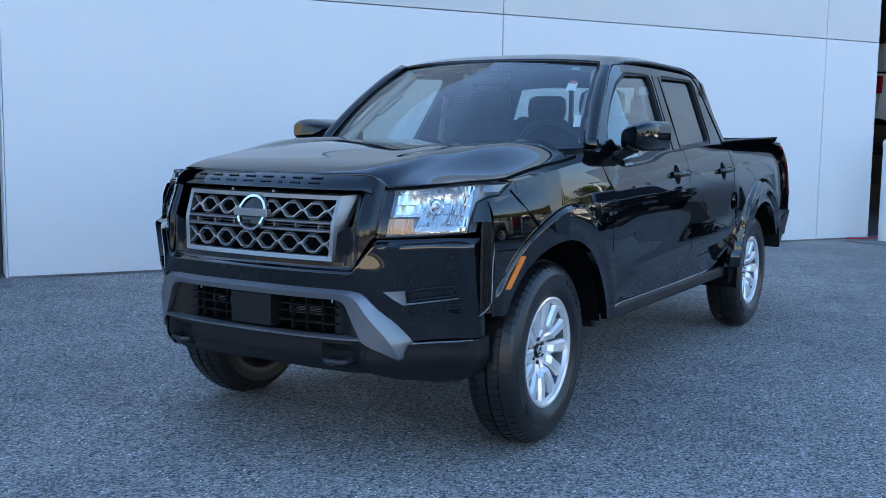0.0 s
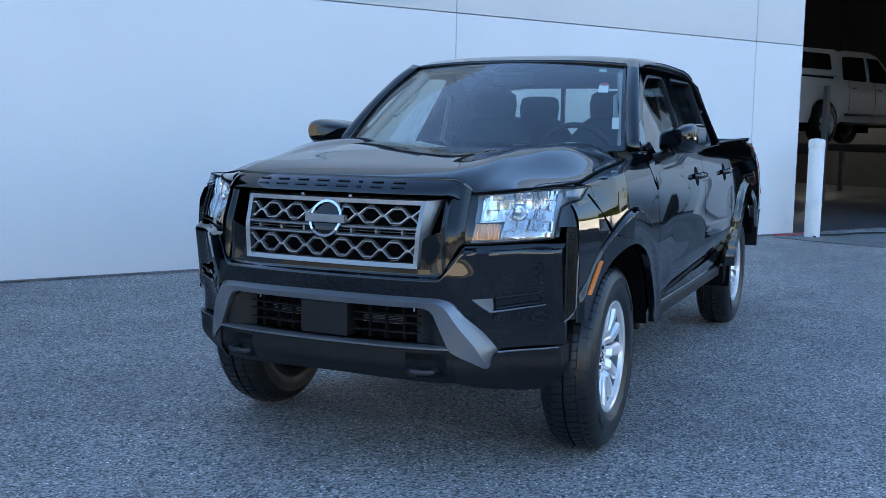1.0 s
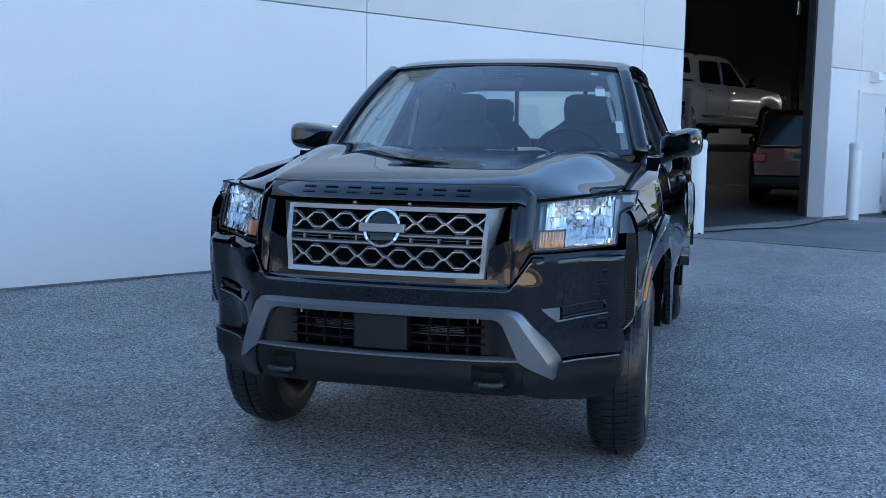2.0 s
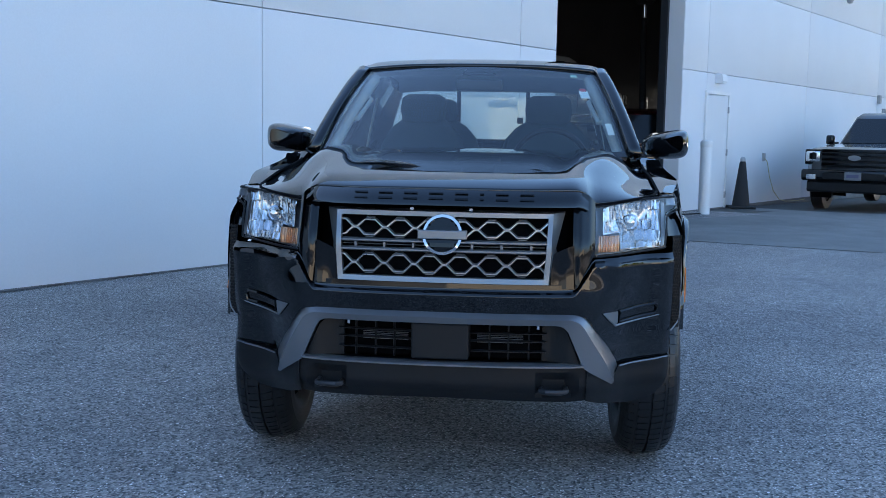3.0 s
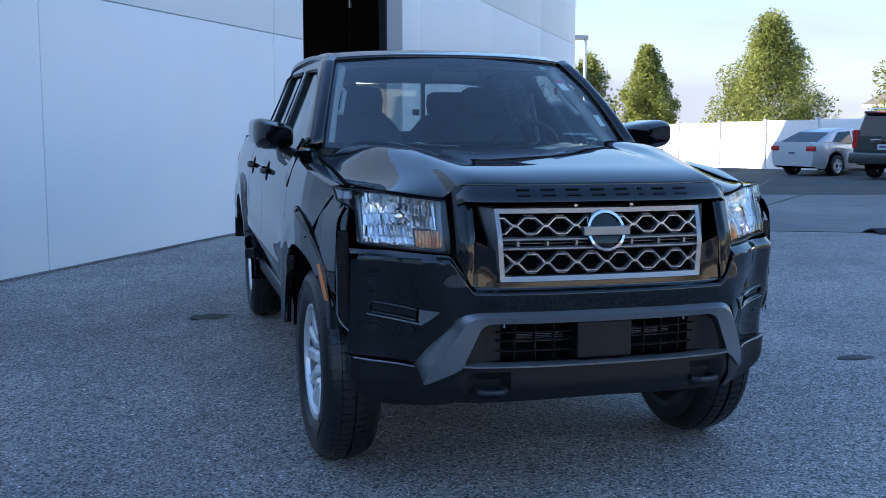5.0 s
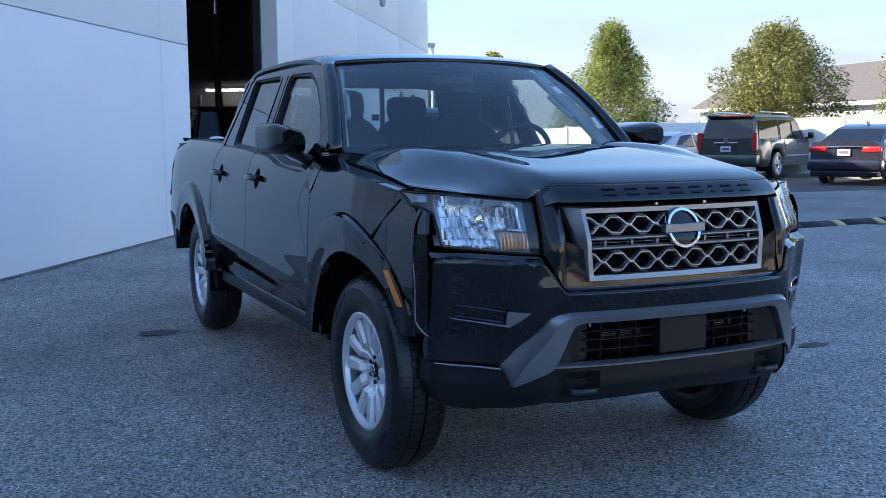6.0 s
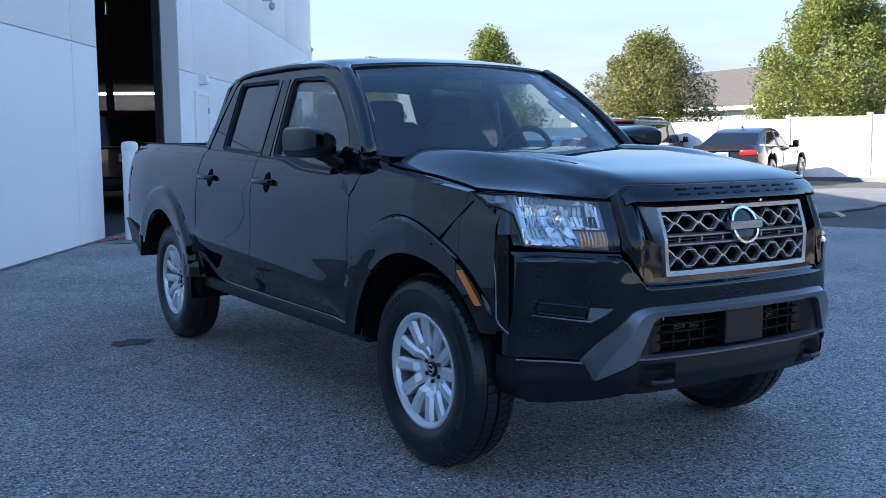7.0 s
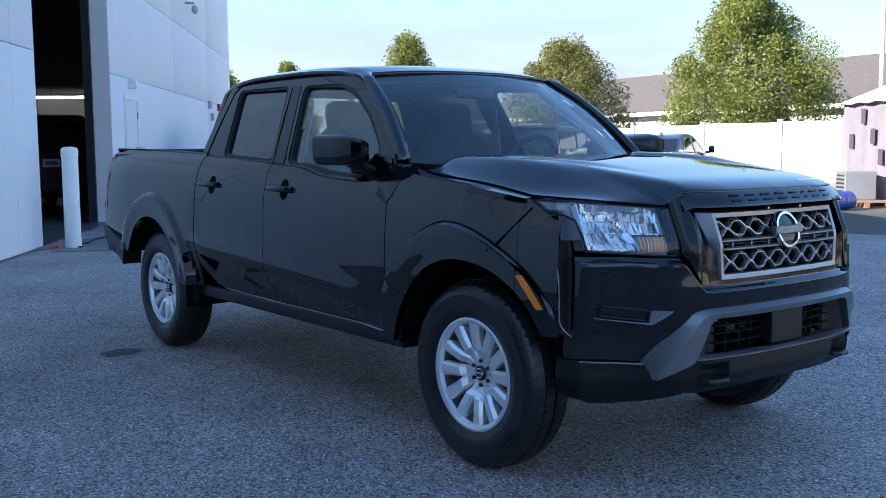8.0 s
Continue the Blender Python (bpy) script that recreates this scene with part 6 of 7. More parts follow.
def tree(x, y, h, r, seed, label, low=0.9, leaves=5200, dark=False, peak=1.0, squash=1.0, leaf=0.2, cone=False):
    """Tapered trunk with limbs, and a crown of many separate leaf cards in clumps."""
    rnd = random.Random(seed)
    t = thing("tree", (x, y, ground_z(x, min(y, 40))), label, "tree", "trees behind the fence")
    bm = bmesh.new()
    tube([(0, 0, -0.1), (0.03, 0.02, h * 0.25), (-0.02, 0.03, h * 0.55), (0.02, 0, h * 0.85)], [0.13, 0.10, 0.06, 0.02], 8, bm)
    clumps = []
    n = 110
    for i in range(n):
        f = (i + 0.5) / n
        z = low + (h - low) * f
        if cone:
            env = (f / 0.2) ** 0.6 * 0.5 + 0.5 if f < 0.2 else max(0.04, (1 - f) / 0.8) ** 0.8
        else:
            env = math.sin(math.pi * min(1.0, f ** 0.75 * 0.92 + 0.06)) ** 0.7 * (1 - 0.35 * peak * f)
        a = i * 2.39996 + rnd.uniform(-0.4, 0.4)
        rr = r * env * rnd.uniform(0.35, 1.08)
        c = Vector((rr * math.cos(a), rr * math.sin(a) * squash, z))
        clumps.append((c, r * rnd.uniform(0.14, 0.34) * (0.6 + 0.4 * env)))
        if i % 3 == 0 and f < 0.85:
            b = Vector((0, 0, max(low * 0.6, z - rr * 0.7)))
            tube([tuple(b), tuple(b.lerp(c, 0.5) + Vector((0, 0, -0.05))), tuple(c)], [0.04, 0.025, 0.01], 5, bm)
    part("trunk", bm, M_BARK, t, smooth=50)
    verts, faces = [], []
    for i in range(leaves):
        c, cr = clumps[rnd.randrange(n)]
        d = Vector((rnd.gauss(0, 1), rnd.gauss(0, 1), rnd.gauss(0, 1))).normalized() * cr * (rnd.random() ** 0.33) * 1.25
        p = c + d
        s = leaf * rnd.uniform(0.5, 1.1)
        u = Vector((rnd.gauss(0, 1), rnd.gauss(0, 1), rnd.gauss(0, 0.7))).normalized()
        w = u.cross(Vector((rnd.gauss(0, 1), rnd.gauss(0, 1), rnd.gauss(0, 1)))).normalized()
        k = len(verts)
        verts += [p - u * s * 0.5, p + w * s * 0.22 + u * s * 0.05, p + u * s * 0.5, p - w * s * 0.22 + u * s * 0.05]
        faces.append((k, k + 1, k + 2, k + 3))
    me = bpy.data.meshes.new("crown")
    me.from_pydata([tuple(v) for v in verts], [], faces)
    me.materials.append(M_LEAF_DARK if dark else M_LEAF)
    ob = new("crown", me)
    ob.parent = t
    ob["kind"] = "stuff"
    return t


tree(19.2, 38.6, 5.15, 1.7, 11, "green pear-shaped tree behind the white fence", leaves=40000, cone=True, low=0.5, leaf=0.15)
tree(21.6, 32.6, 5.75, 2.5, 12, "tall pointed green tree behind the white fence", leaves=50000, cone=True, low=0.5, leaf=0.14)
tree(24.6, 26.2, 5.1, 2.5, 13, "dense dull green tree with bronze tips", dark=True, leaves=48000, peak=0.7, leaf=0.14)
tree(26.0, 18.8, 6.15, 2.6, 14, "broad bright green tree leaning over the fence", leaves=90000, peak=0.25, low=0.5, leaf=0.13)
tree(17.3, 44.6, 5.3, 1.4, 15, "green tree beyond the building corner", leaves=9000)
tree(18.9, 44.4, 5.2, 1.5, 16, "green tree beyond the building corner", leaves=9000)
# trees round the lot that show in the paint
for i, (x, y) in enumerate(((33, 4), (33, -1))):
    tree(x, y, 6.0 + (i * 37 % 5) * 0.5, 2.8, 30 + i, "dark green tree at the edge of the lot", leaves=3500, leaf=0.45, peak=0.5)

# ---- fence, verge, house ----
FA, FB = Vector((23.1, 10.0)), Vector((16.2, 43.9))
fence = thing("fence", (0, 0, 0), "white vinyl privacy fence with square posts", "fence")
FD = (FB - FA)
FLEN = FD.length
FDN = FD.normalized()
FN = Vector((-FDN.y, FDN.x))
npan = int(FLEN / 2.42)
for i in range(npan + 1):
    p = FA + FDN * (i * 2.42)
    z = ground_z(p.x, p.y)
    m_ = Matrix(((FDN.x, FN.x, 0, p.x), (FDN.y, FN.y, 0, p.y), (0, 0, 1, z), (0, 0, 0, 1)))
    part("post", box(-0.065, 0.065, -0.065, 0.065, -0.2, 1.83, 0.006, None, m_), M_VINYL, fence)
    part("post_cap", box(-0.075, 0.075, -0.075, 0.075, 1.831, 1.875, 0.015, None, m_), M_VINYL, fence)
    if i < npan:
        q = FA + FDN * ((i + 1) * 2.42)
        zq = ground_z(q.x, q.y) - z
        for b in range(14):
            x0 = 0.07 + b * 0.163
            part("board", box(x0, x0 + 0.160, -0.011, 0.011, 0.06 + zq * b / 14, 1.74 + zq * b / 14, 0, None, m_), M_VINYL, fence)
        for z0, z1 in ((0.03, 0.16), (1.67, 1.80)):
            part("rail", box(0.066, 2.354, -0.022, 0.022, z0 + zq / 2, z1 + zq / 2, 0.004, None, m_), M_VINYL, fence)
# dry verge and kerb at its foot
for nm, a, b, h, m_ in (("verge", -1.0, 2.5, 0.05, M_EARTH), ("kerb", -1.15, -1.0, 0.13, M_CONC)):
    sgn = -1 if FN.x > 0 else 1
    bm = bmesh.new()
    grid(lambda s, k: (*(FA + FDN * s + FN * sgn * -(a + (b - a) * k)), ground_z(0, (FA + FDN * s).y) + h), steps(-3, FLEN + 4, 12), (0, 1), bm)
    ext = bmesh.ops.extrude_face_region(bm, geom=list(bm.faces))
    for v in [g for g in ext["geom"] if isinstance(g, bmesh.types.BMVert)]:
        v.co.z -= 0.3
    bmesh.ops.recalc_face_normals(bm, faces=bm.faces)
    tagged(link_mesh(nm, bm, m_), "dry earth verge along the fence" if nm == "verge" else "pale concrete kerb along the verge", nm, kind="structure")

house = thing("house", (0, 0, -0.33), "long low house with dark shingle roof and pale siding", "house")
HA, HB = Vector((34.4, 12.0)), Vector((40.2, 46.0))
HD = (HB - HA).normalized()
HN = Vector((-HD.y, HD.x))
if HN.x > 0:
    HN = -HN
HL = (HB - HA).length


def house_pt(s, n, z):
    p = HA + HD * s + HN * n
    return (p.x, p.y, z)


bm = bmesh.new()
prof = [(3.6, 2.95), (0.0, 4.95), (-3.6, 2.95)]
a = [bm.verts.new(house_pt(-0.4, n, z)) for n, z in prof]
b = [bm.verts.new(house_pt(HL + 0.4, n, z)) for n, z in prof]
for i in range(2):
    bm.faces.new((a[i], a[i + 1], b[i + 1], b[i]))
part("roof", bm, M_SHINGLE, house, mods=(("SOLIDIFY", (0.14, 0)),))
part("wall", prism([(0, -3.2), (HL, -3.2), (HL, 3.2), (0, 3.2)], lambda s, n: house_pt(s, n, 2.85), lambda s, n: house_pt(s, n, -1)), M_SIDING, house)
for i in range(14):
    z = 0.9 + i * 0.14
    part("siding_board", prism([(0, 3.2), (HL, 3.2), (HL, 3.215), (0, 3.23)], lambda s, n: house_pt(s, n, z), lambda s, n: house_pt(s, n, z + 0.125)), M_SIDING, house)
part("gutter", prism([(-0.4, 3.55), (HL + 0.4, 3.55), (HL + 0.4, 3.75), (-0.4, 3.75)], lambda s, n: house_pt(s, n, 2.78), lambda s, n: house_pt(s, n, 2.96)), M_WHITEPAINT, house)
for s in (8.0, 17.0, 25.0):
    w_ = part("window", prism([(s, 3.2), (s + 1.1, 3.2), (s + 1.1, 3.26), (s, 3.26)], lambda u, n: house_pt(u, n, 1.5), lambda u, n: house_pt(u, n, 2.4)), M_WHITEPAINT, house)
    part("pane", prism([(s + 0.08, 3.262), (s + 1.02, 3.262), (s + 1.02, 3.27), (s + 0.08, 3.27)], lambda u, n: house_pt(u, n, 1.58), lambda u, n: house_pt(u, n, 2.32)), M_PRIVACY, w_)
part("vent_pipe", tube([house_pt(16, 1.6, 3.9), house_pt(16, 1.6, 4.5)], 0.06, 8), M_WHITEPAINT, house)

# lamp posts
for (x, y, h, arm, lab) in ((17.0, 40.5, 5.9, True, "white steel lot lamp on a tall pole"), (29.5, 16.0, 11.0, False, "tall white pole beyond the fence")):
    lp = thing("lamp_post", (x, y, ground_z(x, min(y, 40))), lab, "lamp post")
    part("pole", tube([(0, 0, -0.1), (0, 0, h)], [0.085, 0.065], 12), M_WHITEPAINT, lp, smooth=50)
    part("base", lathe([(0.0, 0.0), (0.22, 0.0), (0.22, 0.45), (0.2, 0.5), (0.0, 0.5)], 16, "z"), M_CONC, lp)
    if arm:
        part("head", prism(rounded([(-0.9, -0.14), (0.1, -0.14), (0.1, 0.14), (-0.9, 0.14)], 0.05, 3), lambda u, v: (u, v, h + 0.02), lambda u, v: (u, v, h - 0.16)), M_GREYSTEEL, lp, "pale shoebox lamp head")
        part("lamp_glass", box(-0.8, -0.2, -0.1, 0.1, h - 0.18, h - 0.165), M_VINYL, lp)

# ---- paving details ----
bump = thing("speed_bump", (0, 0, 0), "black rubber speed bump with worn yellow stripes", "speed bump")
BA, BB = Vector((7.0, 6.95)), Vector((10.9, 7.15))
bd = (BB - BA).normalized()
bn = Vector((-bd.y, bd.x))
for i in range(5):
    o = BA + bd * (i * 0.79)
    for (a0, a1, m_, nm) in ((0.0, 0.62, M_RUBBER, "rubber_segment"), (0.62, 0.78, M_YELLOW if i else M_RUBBER, "yellow_stripe")):
        bm = grid(lambda s, v: (*(o + bd * s + bn * (v * 0.17)), 0.008 + 0.06 * (1 - abs(v) ** 1.6)), (a0, a1), steps(-1, 1, 8))
        part(nm, bm, m_, bump, smooth=50, mods=(("SOLIDIFY", (0.02, -1)),))
cable = link_mesh("ground_cable", tube([(10.9, 7.15, 0.02), (11.6, 7.5, 0.02), (12.4, 7.6, 0.02), (13.2, 8.0, 0.02), (14.3, 8.2, 0.02)], 0.014, 6), M_RUBBER)
tagged(cable, "dark cable lying across the asphalt", "cable")
M_TAR = mat("tar_seal", (0.03, 0.03, 0.03), 0.5, var=0.3)


def crack(pts, wide, seed, label):
    rnd = random.Random(seed)
    path = []
    for (a, b) in zip(pts, pts[1:]):
        d = Vector(b) - Vector(a)
        k = max(2, int(d.length / 0.18))
        nn = Vector((-d.y, d.x)).normalized()
        path += [Vector(a) + d * (i / k) + nn * rnd.uniform(-0.03, 0.03) for i in range(k)]
    bm = bmesh.new()
    rows = []
    for i, p in enumerate(path):
        d = (path[min(i + 1, len(path) - 1)] - path[max(i - 1, 0)]).normalized()
        nn = Vector((-d.y, d.x)) * wide * rnd.uniform(0.3, 1.0)
        rows.append([bm.verts.new((*(p + nn), ground_z(*p) + 0.0135)), bm.verts.new((*(p - nn), ground_z(*p) + 0.0135))])
    for a, b in zip(rows, rows[1:]):
        bm.faces.new((a[0], a[1], b[1], b[0]))
    tagged(link_mesh("crack", bm, M_TAR), label, "crack", kind="structure")


crack([(5.0, 7.9), (9.3, 13.4), (11.5, 16.8), (14.8, 21.5)], 0.035, 3, "dark tarred joint across the paving")
crack([(0.3, 9.74), (4.9, 7.93), (7.4, 6.88)], 0.02, 4, "thin dark joint at the edge of the concrete")
crack([(5.2, 15.32), (8.2, 14.47), (10.4, 13.57)], 0.02, 5, "thin dark joint at the edge of the concrete")

crack([tuple(wall_pt(-34.0, 0.045, 0)[:2]), tuple(wall_pt(-14.7, 0.045, 0)[:2])], 0.022, 6, "dark dirty joint at the foot of the wall")
crack([tuple(wall_pt(-10.2, 0.045, 0)[:2]), tuple(wall_pt(-0.1, 0.045, 0)[:2])], 0.022, 7, "dark dirty joint at the foot of the wall")
crack([tuple(wall_pt(4.4, 0.04, 0)[:2]), tuple(wall_pt(22.0, 0.04, 0)[:2])], 0.016, 8, "dark dirty joint at the foot of the wall")


def stain(x, y, rx, ry, seed, label, turn=0.0):
    rnd = random.Random(seed)
    pts = []
    for i in range(28):
        a = i * math.tau / 28
        k = rnd.uniform(0.75, 1.1)
        u, v = rx * k * math.cos(a), ry * k * math.sin(a)
        pts.append((x + u * math.cos(turn) - v * math.sin(turn), y + u * math.sin(turn) + v * math.cos(turn)))
    bm = bmesh.new()
    bm.faces.new([bm.verts.new((*p, ground_z(*p) + 0.0085)) for p in pts])
    tagged(link_mesh("stain", bm, M_STAIN), label, "stain", kind="structure")


M_STAIN = speckled("oil_stain", (0.07, 0.068, 0.066), (0.2, 0.2, 0.19), (0.03, 0.03, 0.03), 110, 2.0, 0.7, 0.7)
stain(-1.17, 3.15, 0.15, 0.11, 1, "dark round oil stain on the asphalt")
stain(2.35, 0.97, 0.12, 0.06, 2, "small dark oil stain on the asphalt")

# ---- party tent with stored goods ----
tent = thing("canopy_tent", (14.75, 6.85, 0), "white canopy tent with draped grey side sheets", "tent", turn=-38)
M_CANVAS = mat("white_canvas", (0.78, 0.78, 0.76), 0.8, var=0.06, scale=2)
# mauve sheet darkened in colour to read as shaded though the sun reaches it
M_SHEET_SHADED = mat("shaded_mauve_sheet", (0.2, 0.175, 0.205), 0.85, var=0.15, scale=4)
for x in (0.0, 3.0):
    for y in (0.0, 3.0):
        part("pole", tube([(x, y, 0), (x, y, 2.05)], 0.03, 8), M_WHITEPAINT, tent)
bm = bmesh.new()
grid(lambda u, v: (u, v, 2.02 + 0.62 * (1 - max(abs(u - 1.5) / 1.65, 0) ** 1.1) + 0.02 * math.sin(v * 7)), steps(-0.15, 3.15, 14), steps(-0.15, 3.15, 14), bm)
part("canopy", bm, M_CANVAS, tent, smooth=50, mods=(("SOLIDIFY", (0.02, 0)),))
bm = grid(lambda v, z: (-0.03 + 0.05 * math.sin(v * 9 + z) * (2.1 - z) / 2, v, z), steps(-0.1, 3.1, 40), steps(0.06, 2.05, 10))
part("side_sheet", bm, M_SHEET_SHADED, tent, smooth=60)
bm = grid(lambda u, z: (u, 3.0 + 0.06 * math.sin(u * 8 + z * 1.3), z), steps(0.0, 3.0, 40), steps(0.06, 2.05, 10))
part("side_sheet", bm, M_SHEET_SHADED, tent, smooth=60)
bm = grid(lambda v, z: (-0.09 - 0.15 * (1 - z / 2.1) + 0.03 * math.sin(z * 6), -0.12 + v, z), steps(-0.1, 0.16, 4), steps(0.02, 2.1, 12))
part("front_flap", bm, M_CANVAS, tent, smooth=60, mods=(("SOLIDIFY", (0.01, 0)),))
for i, (v, z) in enumerate(((0.5, 1.5), (1.3, 1.2), (1.8, 1.6), (2.4, 1.1), (0.9, 0.8))):
    part("print_patch", box(-0.085, -0.075, v, v + 0.22, z, z + 0.3), mat("plum_print", (0.06, 0.05, 0.07), 0.8), tent, "dark printed square")
M_BLUE = mat("blue_plastic", (0.03, 0.07, 0.35), 0.4)
drum = thing("blue_drum", (13.75, 7.55, 0.0), "small blue plastic drum lying on the ground", "drum")
bm = lathe([(0.0, -0.30), (0.15, -0.30), (0.17, -0.28), (0.17, 0.28), (0.15, 0.30), (0.0, 0.30)], 20, "x")
bmesh.ops.translate(bm, verts=bm.verts, vec=(0, 0, 0.172))
part("shell", bm, M_BLUE, drum, smooth=40)
part("band", (lambda b: (bmesh.ops.translate(b, verts=b.verts, vec=(0, 0, 0.172)), b)[1])(lathe([(0.174, -0.05), (0.178, -0.04), (0.178, 0.0), (0.174, 0.01)], 20, "x")), M_BLUE, drum, smooth=40)
pal = thing("pallet", (14.9, 7.9, 0.0), "low brown wooden pallet on the ground", "pallet", turn=-38)
M_WOOD = mat("pallet_wood", (0.3, 0.19, 0.12), 0.85, var=0.3, stretch=(1, 8, 8))
for k in range(6):
    part("deck_board", box(-0.6, 0.6, -0.5 + k * 0.18, -0.37 + k * 0.18, 0.10, 0.125), M_WOOD, pal)
for k in range(3):
    part("bearer", box(-0.6 + k * 0.55, -0.5 + k * 0.55, -0.5, 0.53, 0.0, 0.099), M_WOOD, pal)
ac = thing("metal_crate", (15.0, 8.0, 0.126), "grey metal unit standing on the pallet", "crate", turn=-38)
part("case", box(-0.3, 0.3, -0.25, 0.25, 0.0, 0.55, 0.02), M_GREYSTEEL, ac)
for k in range(6):
    part("louvre", box(-0.31, -0.302, -0.2, 0.2, 0.08 + k * 0.075, 0.11 + k * 0.075), M_DARKSTEEL, ac)

# ---- other vehicles ----


def small_wheel(parent, x, y, z, sg, r=0.36, wide=0.24, spokes=6, bright=True):
    w = new("wheel")
    w.parent = parent
    w.matrix_basis = pose(x, y, z)
    h = wide / 2
    part("tyre", lathe([(r * 0.62, sg * h * 0.8), (r * 0.66, sg * h), (r * 0.9, sg * h), (r * 0.985, sg * h * 0.8), (r, sg * h * 0.3), (r, -sg * h * 0.3), (r * 0.97, -sg * h), (r * 0.6, -sg * h)], 40), M_TYRE, w, smooth=40)
    rim = part("rim", lathe([(r * 0.67, sg * h * 0.93), (r * 0.63, sg * h * 0.98), (r * 0.60, sg * h * 0.7), (r * 0.58, -sg * h * 0.8)], 40), M_ALLOY if bright else M_ALLOY_DARK, w, smooth=40)
    part("brake", lathe([(0.0, 0.0), (r * 0.55, 0.0), (r * 0.55, -sg * 0.03), (0.0, -sg * 0.03)], 24), M_DARKSTEEL, w)
    for k in range(spokes):
        bm = prism([(-0.042, 0.03), (0.042, 0.03), (0.042, r * 0.62), (-0.042, r * 0.62)], lambda a, b: (sg * h * 0.72, a, b), lambda a, b: (sg * h * 0.4, a, b))
        bmesh.ops.transform(bm, matrix=Matrix.Rotation(k * math.tau / spokes, 4, "X"), verts=bm.verts)
        part("spoke", bm, M_ALLOY if bright else M_ALLOY_DARK, rim)
    part("hub", lathe([(0.0, sg * h * 0.78), (0.055, sg * h * 0.76), (0.065, sg * h * 0.4)], 16), M_GLOSS, rim, smooth=40)


def vehicle(name, at, turn, label, category, paint, top, cab, wins, wb, half, low, r, nose, tail, glass, bed=None, screen=(0, 0), rear=(0, 0), belt_in=0.1, roof_in=0.26, bright=True, spokes=6):
    """A parked vehicle, front axle at its origin, front towards -y. top: upper edge of the lower body along it; cab: outline of the cabin from the side;
    wins: side window outlines; screen and rear: pairs of cab points between which the front and rear glass lie."""
    v = thing(name, at, label, category, turn=turn)
    y0, y1 = nose, tail
    az = r + 0.0
    ra = r + 0.09

    def plan(y):
        k = 1.0
        if y < y0 + 0.55:
            k = 1 - 0.20 * ((y0 + 0.55 - y) / 0.55) ** 2.2
        if y > y1 - 0.5:
            k = 1 - 0.13 * ((y - y1 + 0.5) / 0.5) ** 2.2
        return half * k

    def body_x(y, f):
        return plan(y) * lerp_table([(0, 0.90), (0.2, 0.965), (0.55, 1.0), (0.8, 0.985), (1.0, 0.93)], f)

    def bottom(y):
        z = low + 0.10 * smooth01((y0 + 0.3 - y) / 0.3) + 0.08 * smooth01((y - y1 + 0.4) / 0.4)
        for yc in (0.0, wb):
            d = abs(y - yc)
            if d < ra:
                z = max(z, az + math.sqrt(ra * ra - d * d))
        return z

    ys = set(steps(y0, y1, 44))
    for yc in (0.0, wb):
        ys |= {yc + ra * math.cos(math.pi * k / 16) for k in range(17)}
    ys = sorted(ys)
    ys = [y for i, y in enumerate(ys) if i == 0 or y - ys[i - 1] > 0.004]
    fs = (0.0, 0.1, 0.2, 0.35, 0.5, 0.65, 0.8, 0.9, 0.96, 1.0)
    bm = bmesh.new()

    def ring(y, q):
        zt, zb = lerp_table(top, y), bottom(y)
        sgn = 1 if q >= 0 else -1
        f = abs(q)
        if f <= 1.0:
            return (sgn * body_x(y, f), y, zb + (zt - zb) * f)
        g = f - 1.0
        return (sgn * body_x(y, 1.0) * (1 - g), y, zt + 0.035 * (1 - (1 - g) ** 2) + 0.012 * math.sin(math.pi * min(1, g * 2)))

    qs = [f for f in fs] + [1.04, 1.12, 1.3, 1.6, 2.0]
    for sg in (1, -1):
        grid(lambda y, q: (lambda p: (sg * p[0], p[1], p[2]))(ring(y, q)), ys, qs, bm)
    bmesh.ops.remove_doubles(bm, verts=bm.verts, dist=0.002)
    for y in (y0, y1):
        a = [ring(y, q) for q in qs]
        loop = a + [(-p[0], p[1], p[2]) for p in a[-2::-1]]
        d = 0.0
        bm.faces.new([bm.verts.new((p[0], p[1] + d, p[2])) for p in loop])
    bmesh.ops.remove_doubles(bm, verts=bm.verts, dist=0.002)
    bmesh.ops.recalc_face_normals(bm, faces=bm.faces)
    body = part("body", bm, paint, v, smooth=35)
    # near-black underside and wells, shade included in the colour
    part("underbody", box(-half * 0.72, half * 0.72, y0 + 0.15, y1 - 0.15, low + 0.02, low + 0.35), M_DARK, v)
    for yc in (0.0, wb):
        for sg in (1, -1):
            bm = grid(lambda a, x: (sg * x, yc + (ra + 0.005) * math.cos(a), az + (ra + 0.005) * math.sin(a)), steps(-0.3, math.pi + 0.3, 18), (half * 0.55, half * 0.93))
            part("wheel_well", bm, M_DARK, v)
            small_wheel(v, sg * (half - 0.115), yc, r, sg, r, 0.24, spokes, bright)
    zb = min(p[1] for p in cab)
    zt = max(p[1] for p in cab)

    def gx(z):
        f = (z - zb) / (zt - zb)
        return half * 0.93 - belt_in - (roof_in - belt_in) * f ** 1.15

    bm = bmesh.new()
    lf = [bm.verts.new((gx(z), y, z)) for y, z in cab]
    rt = [bm.verts.new((-gx(z), y, z)) for y, z in cab]
    n = len(cab)
    for i in range(n):
        bm.faces.new((lf[i], lf[(i + 1) % n], rt[(i + 1) % n], rt[i]))
    bmesh.ops.triangulate(bm, faces=[bm.faces.new(lf), bm.faces.new(rt[::-1])])
    bmesh.ops.recalc_face_normals(bm, faces=bm.faces)
    part("cabin", bm, paint, v, smooth=30, mods=(("BEVEL", (0.07, 4)),))
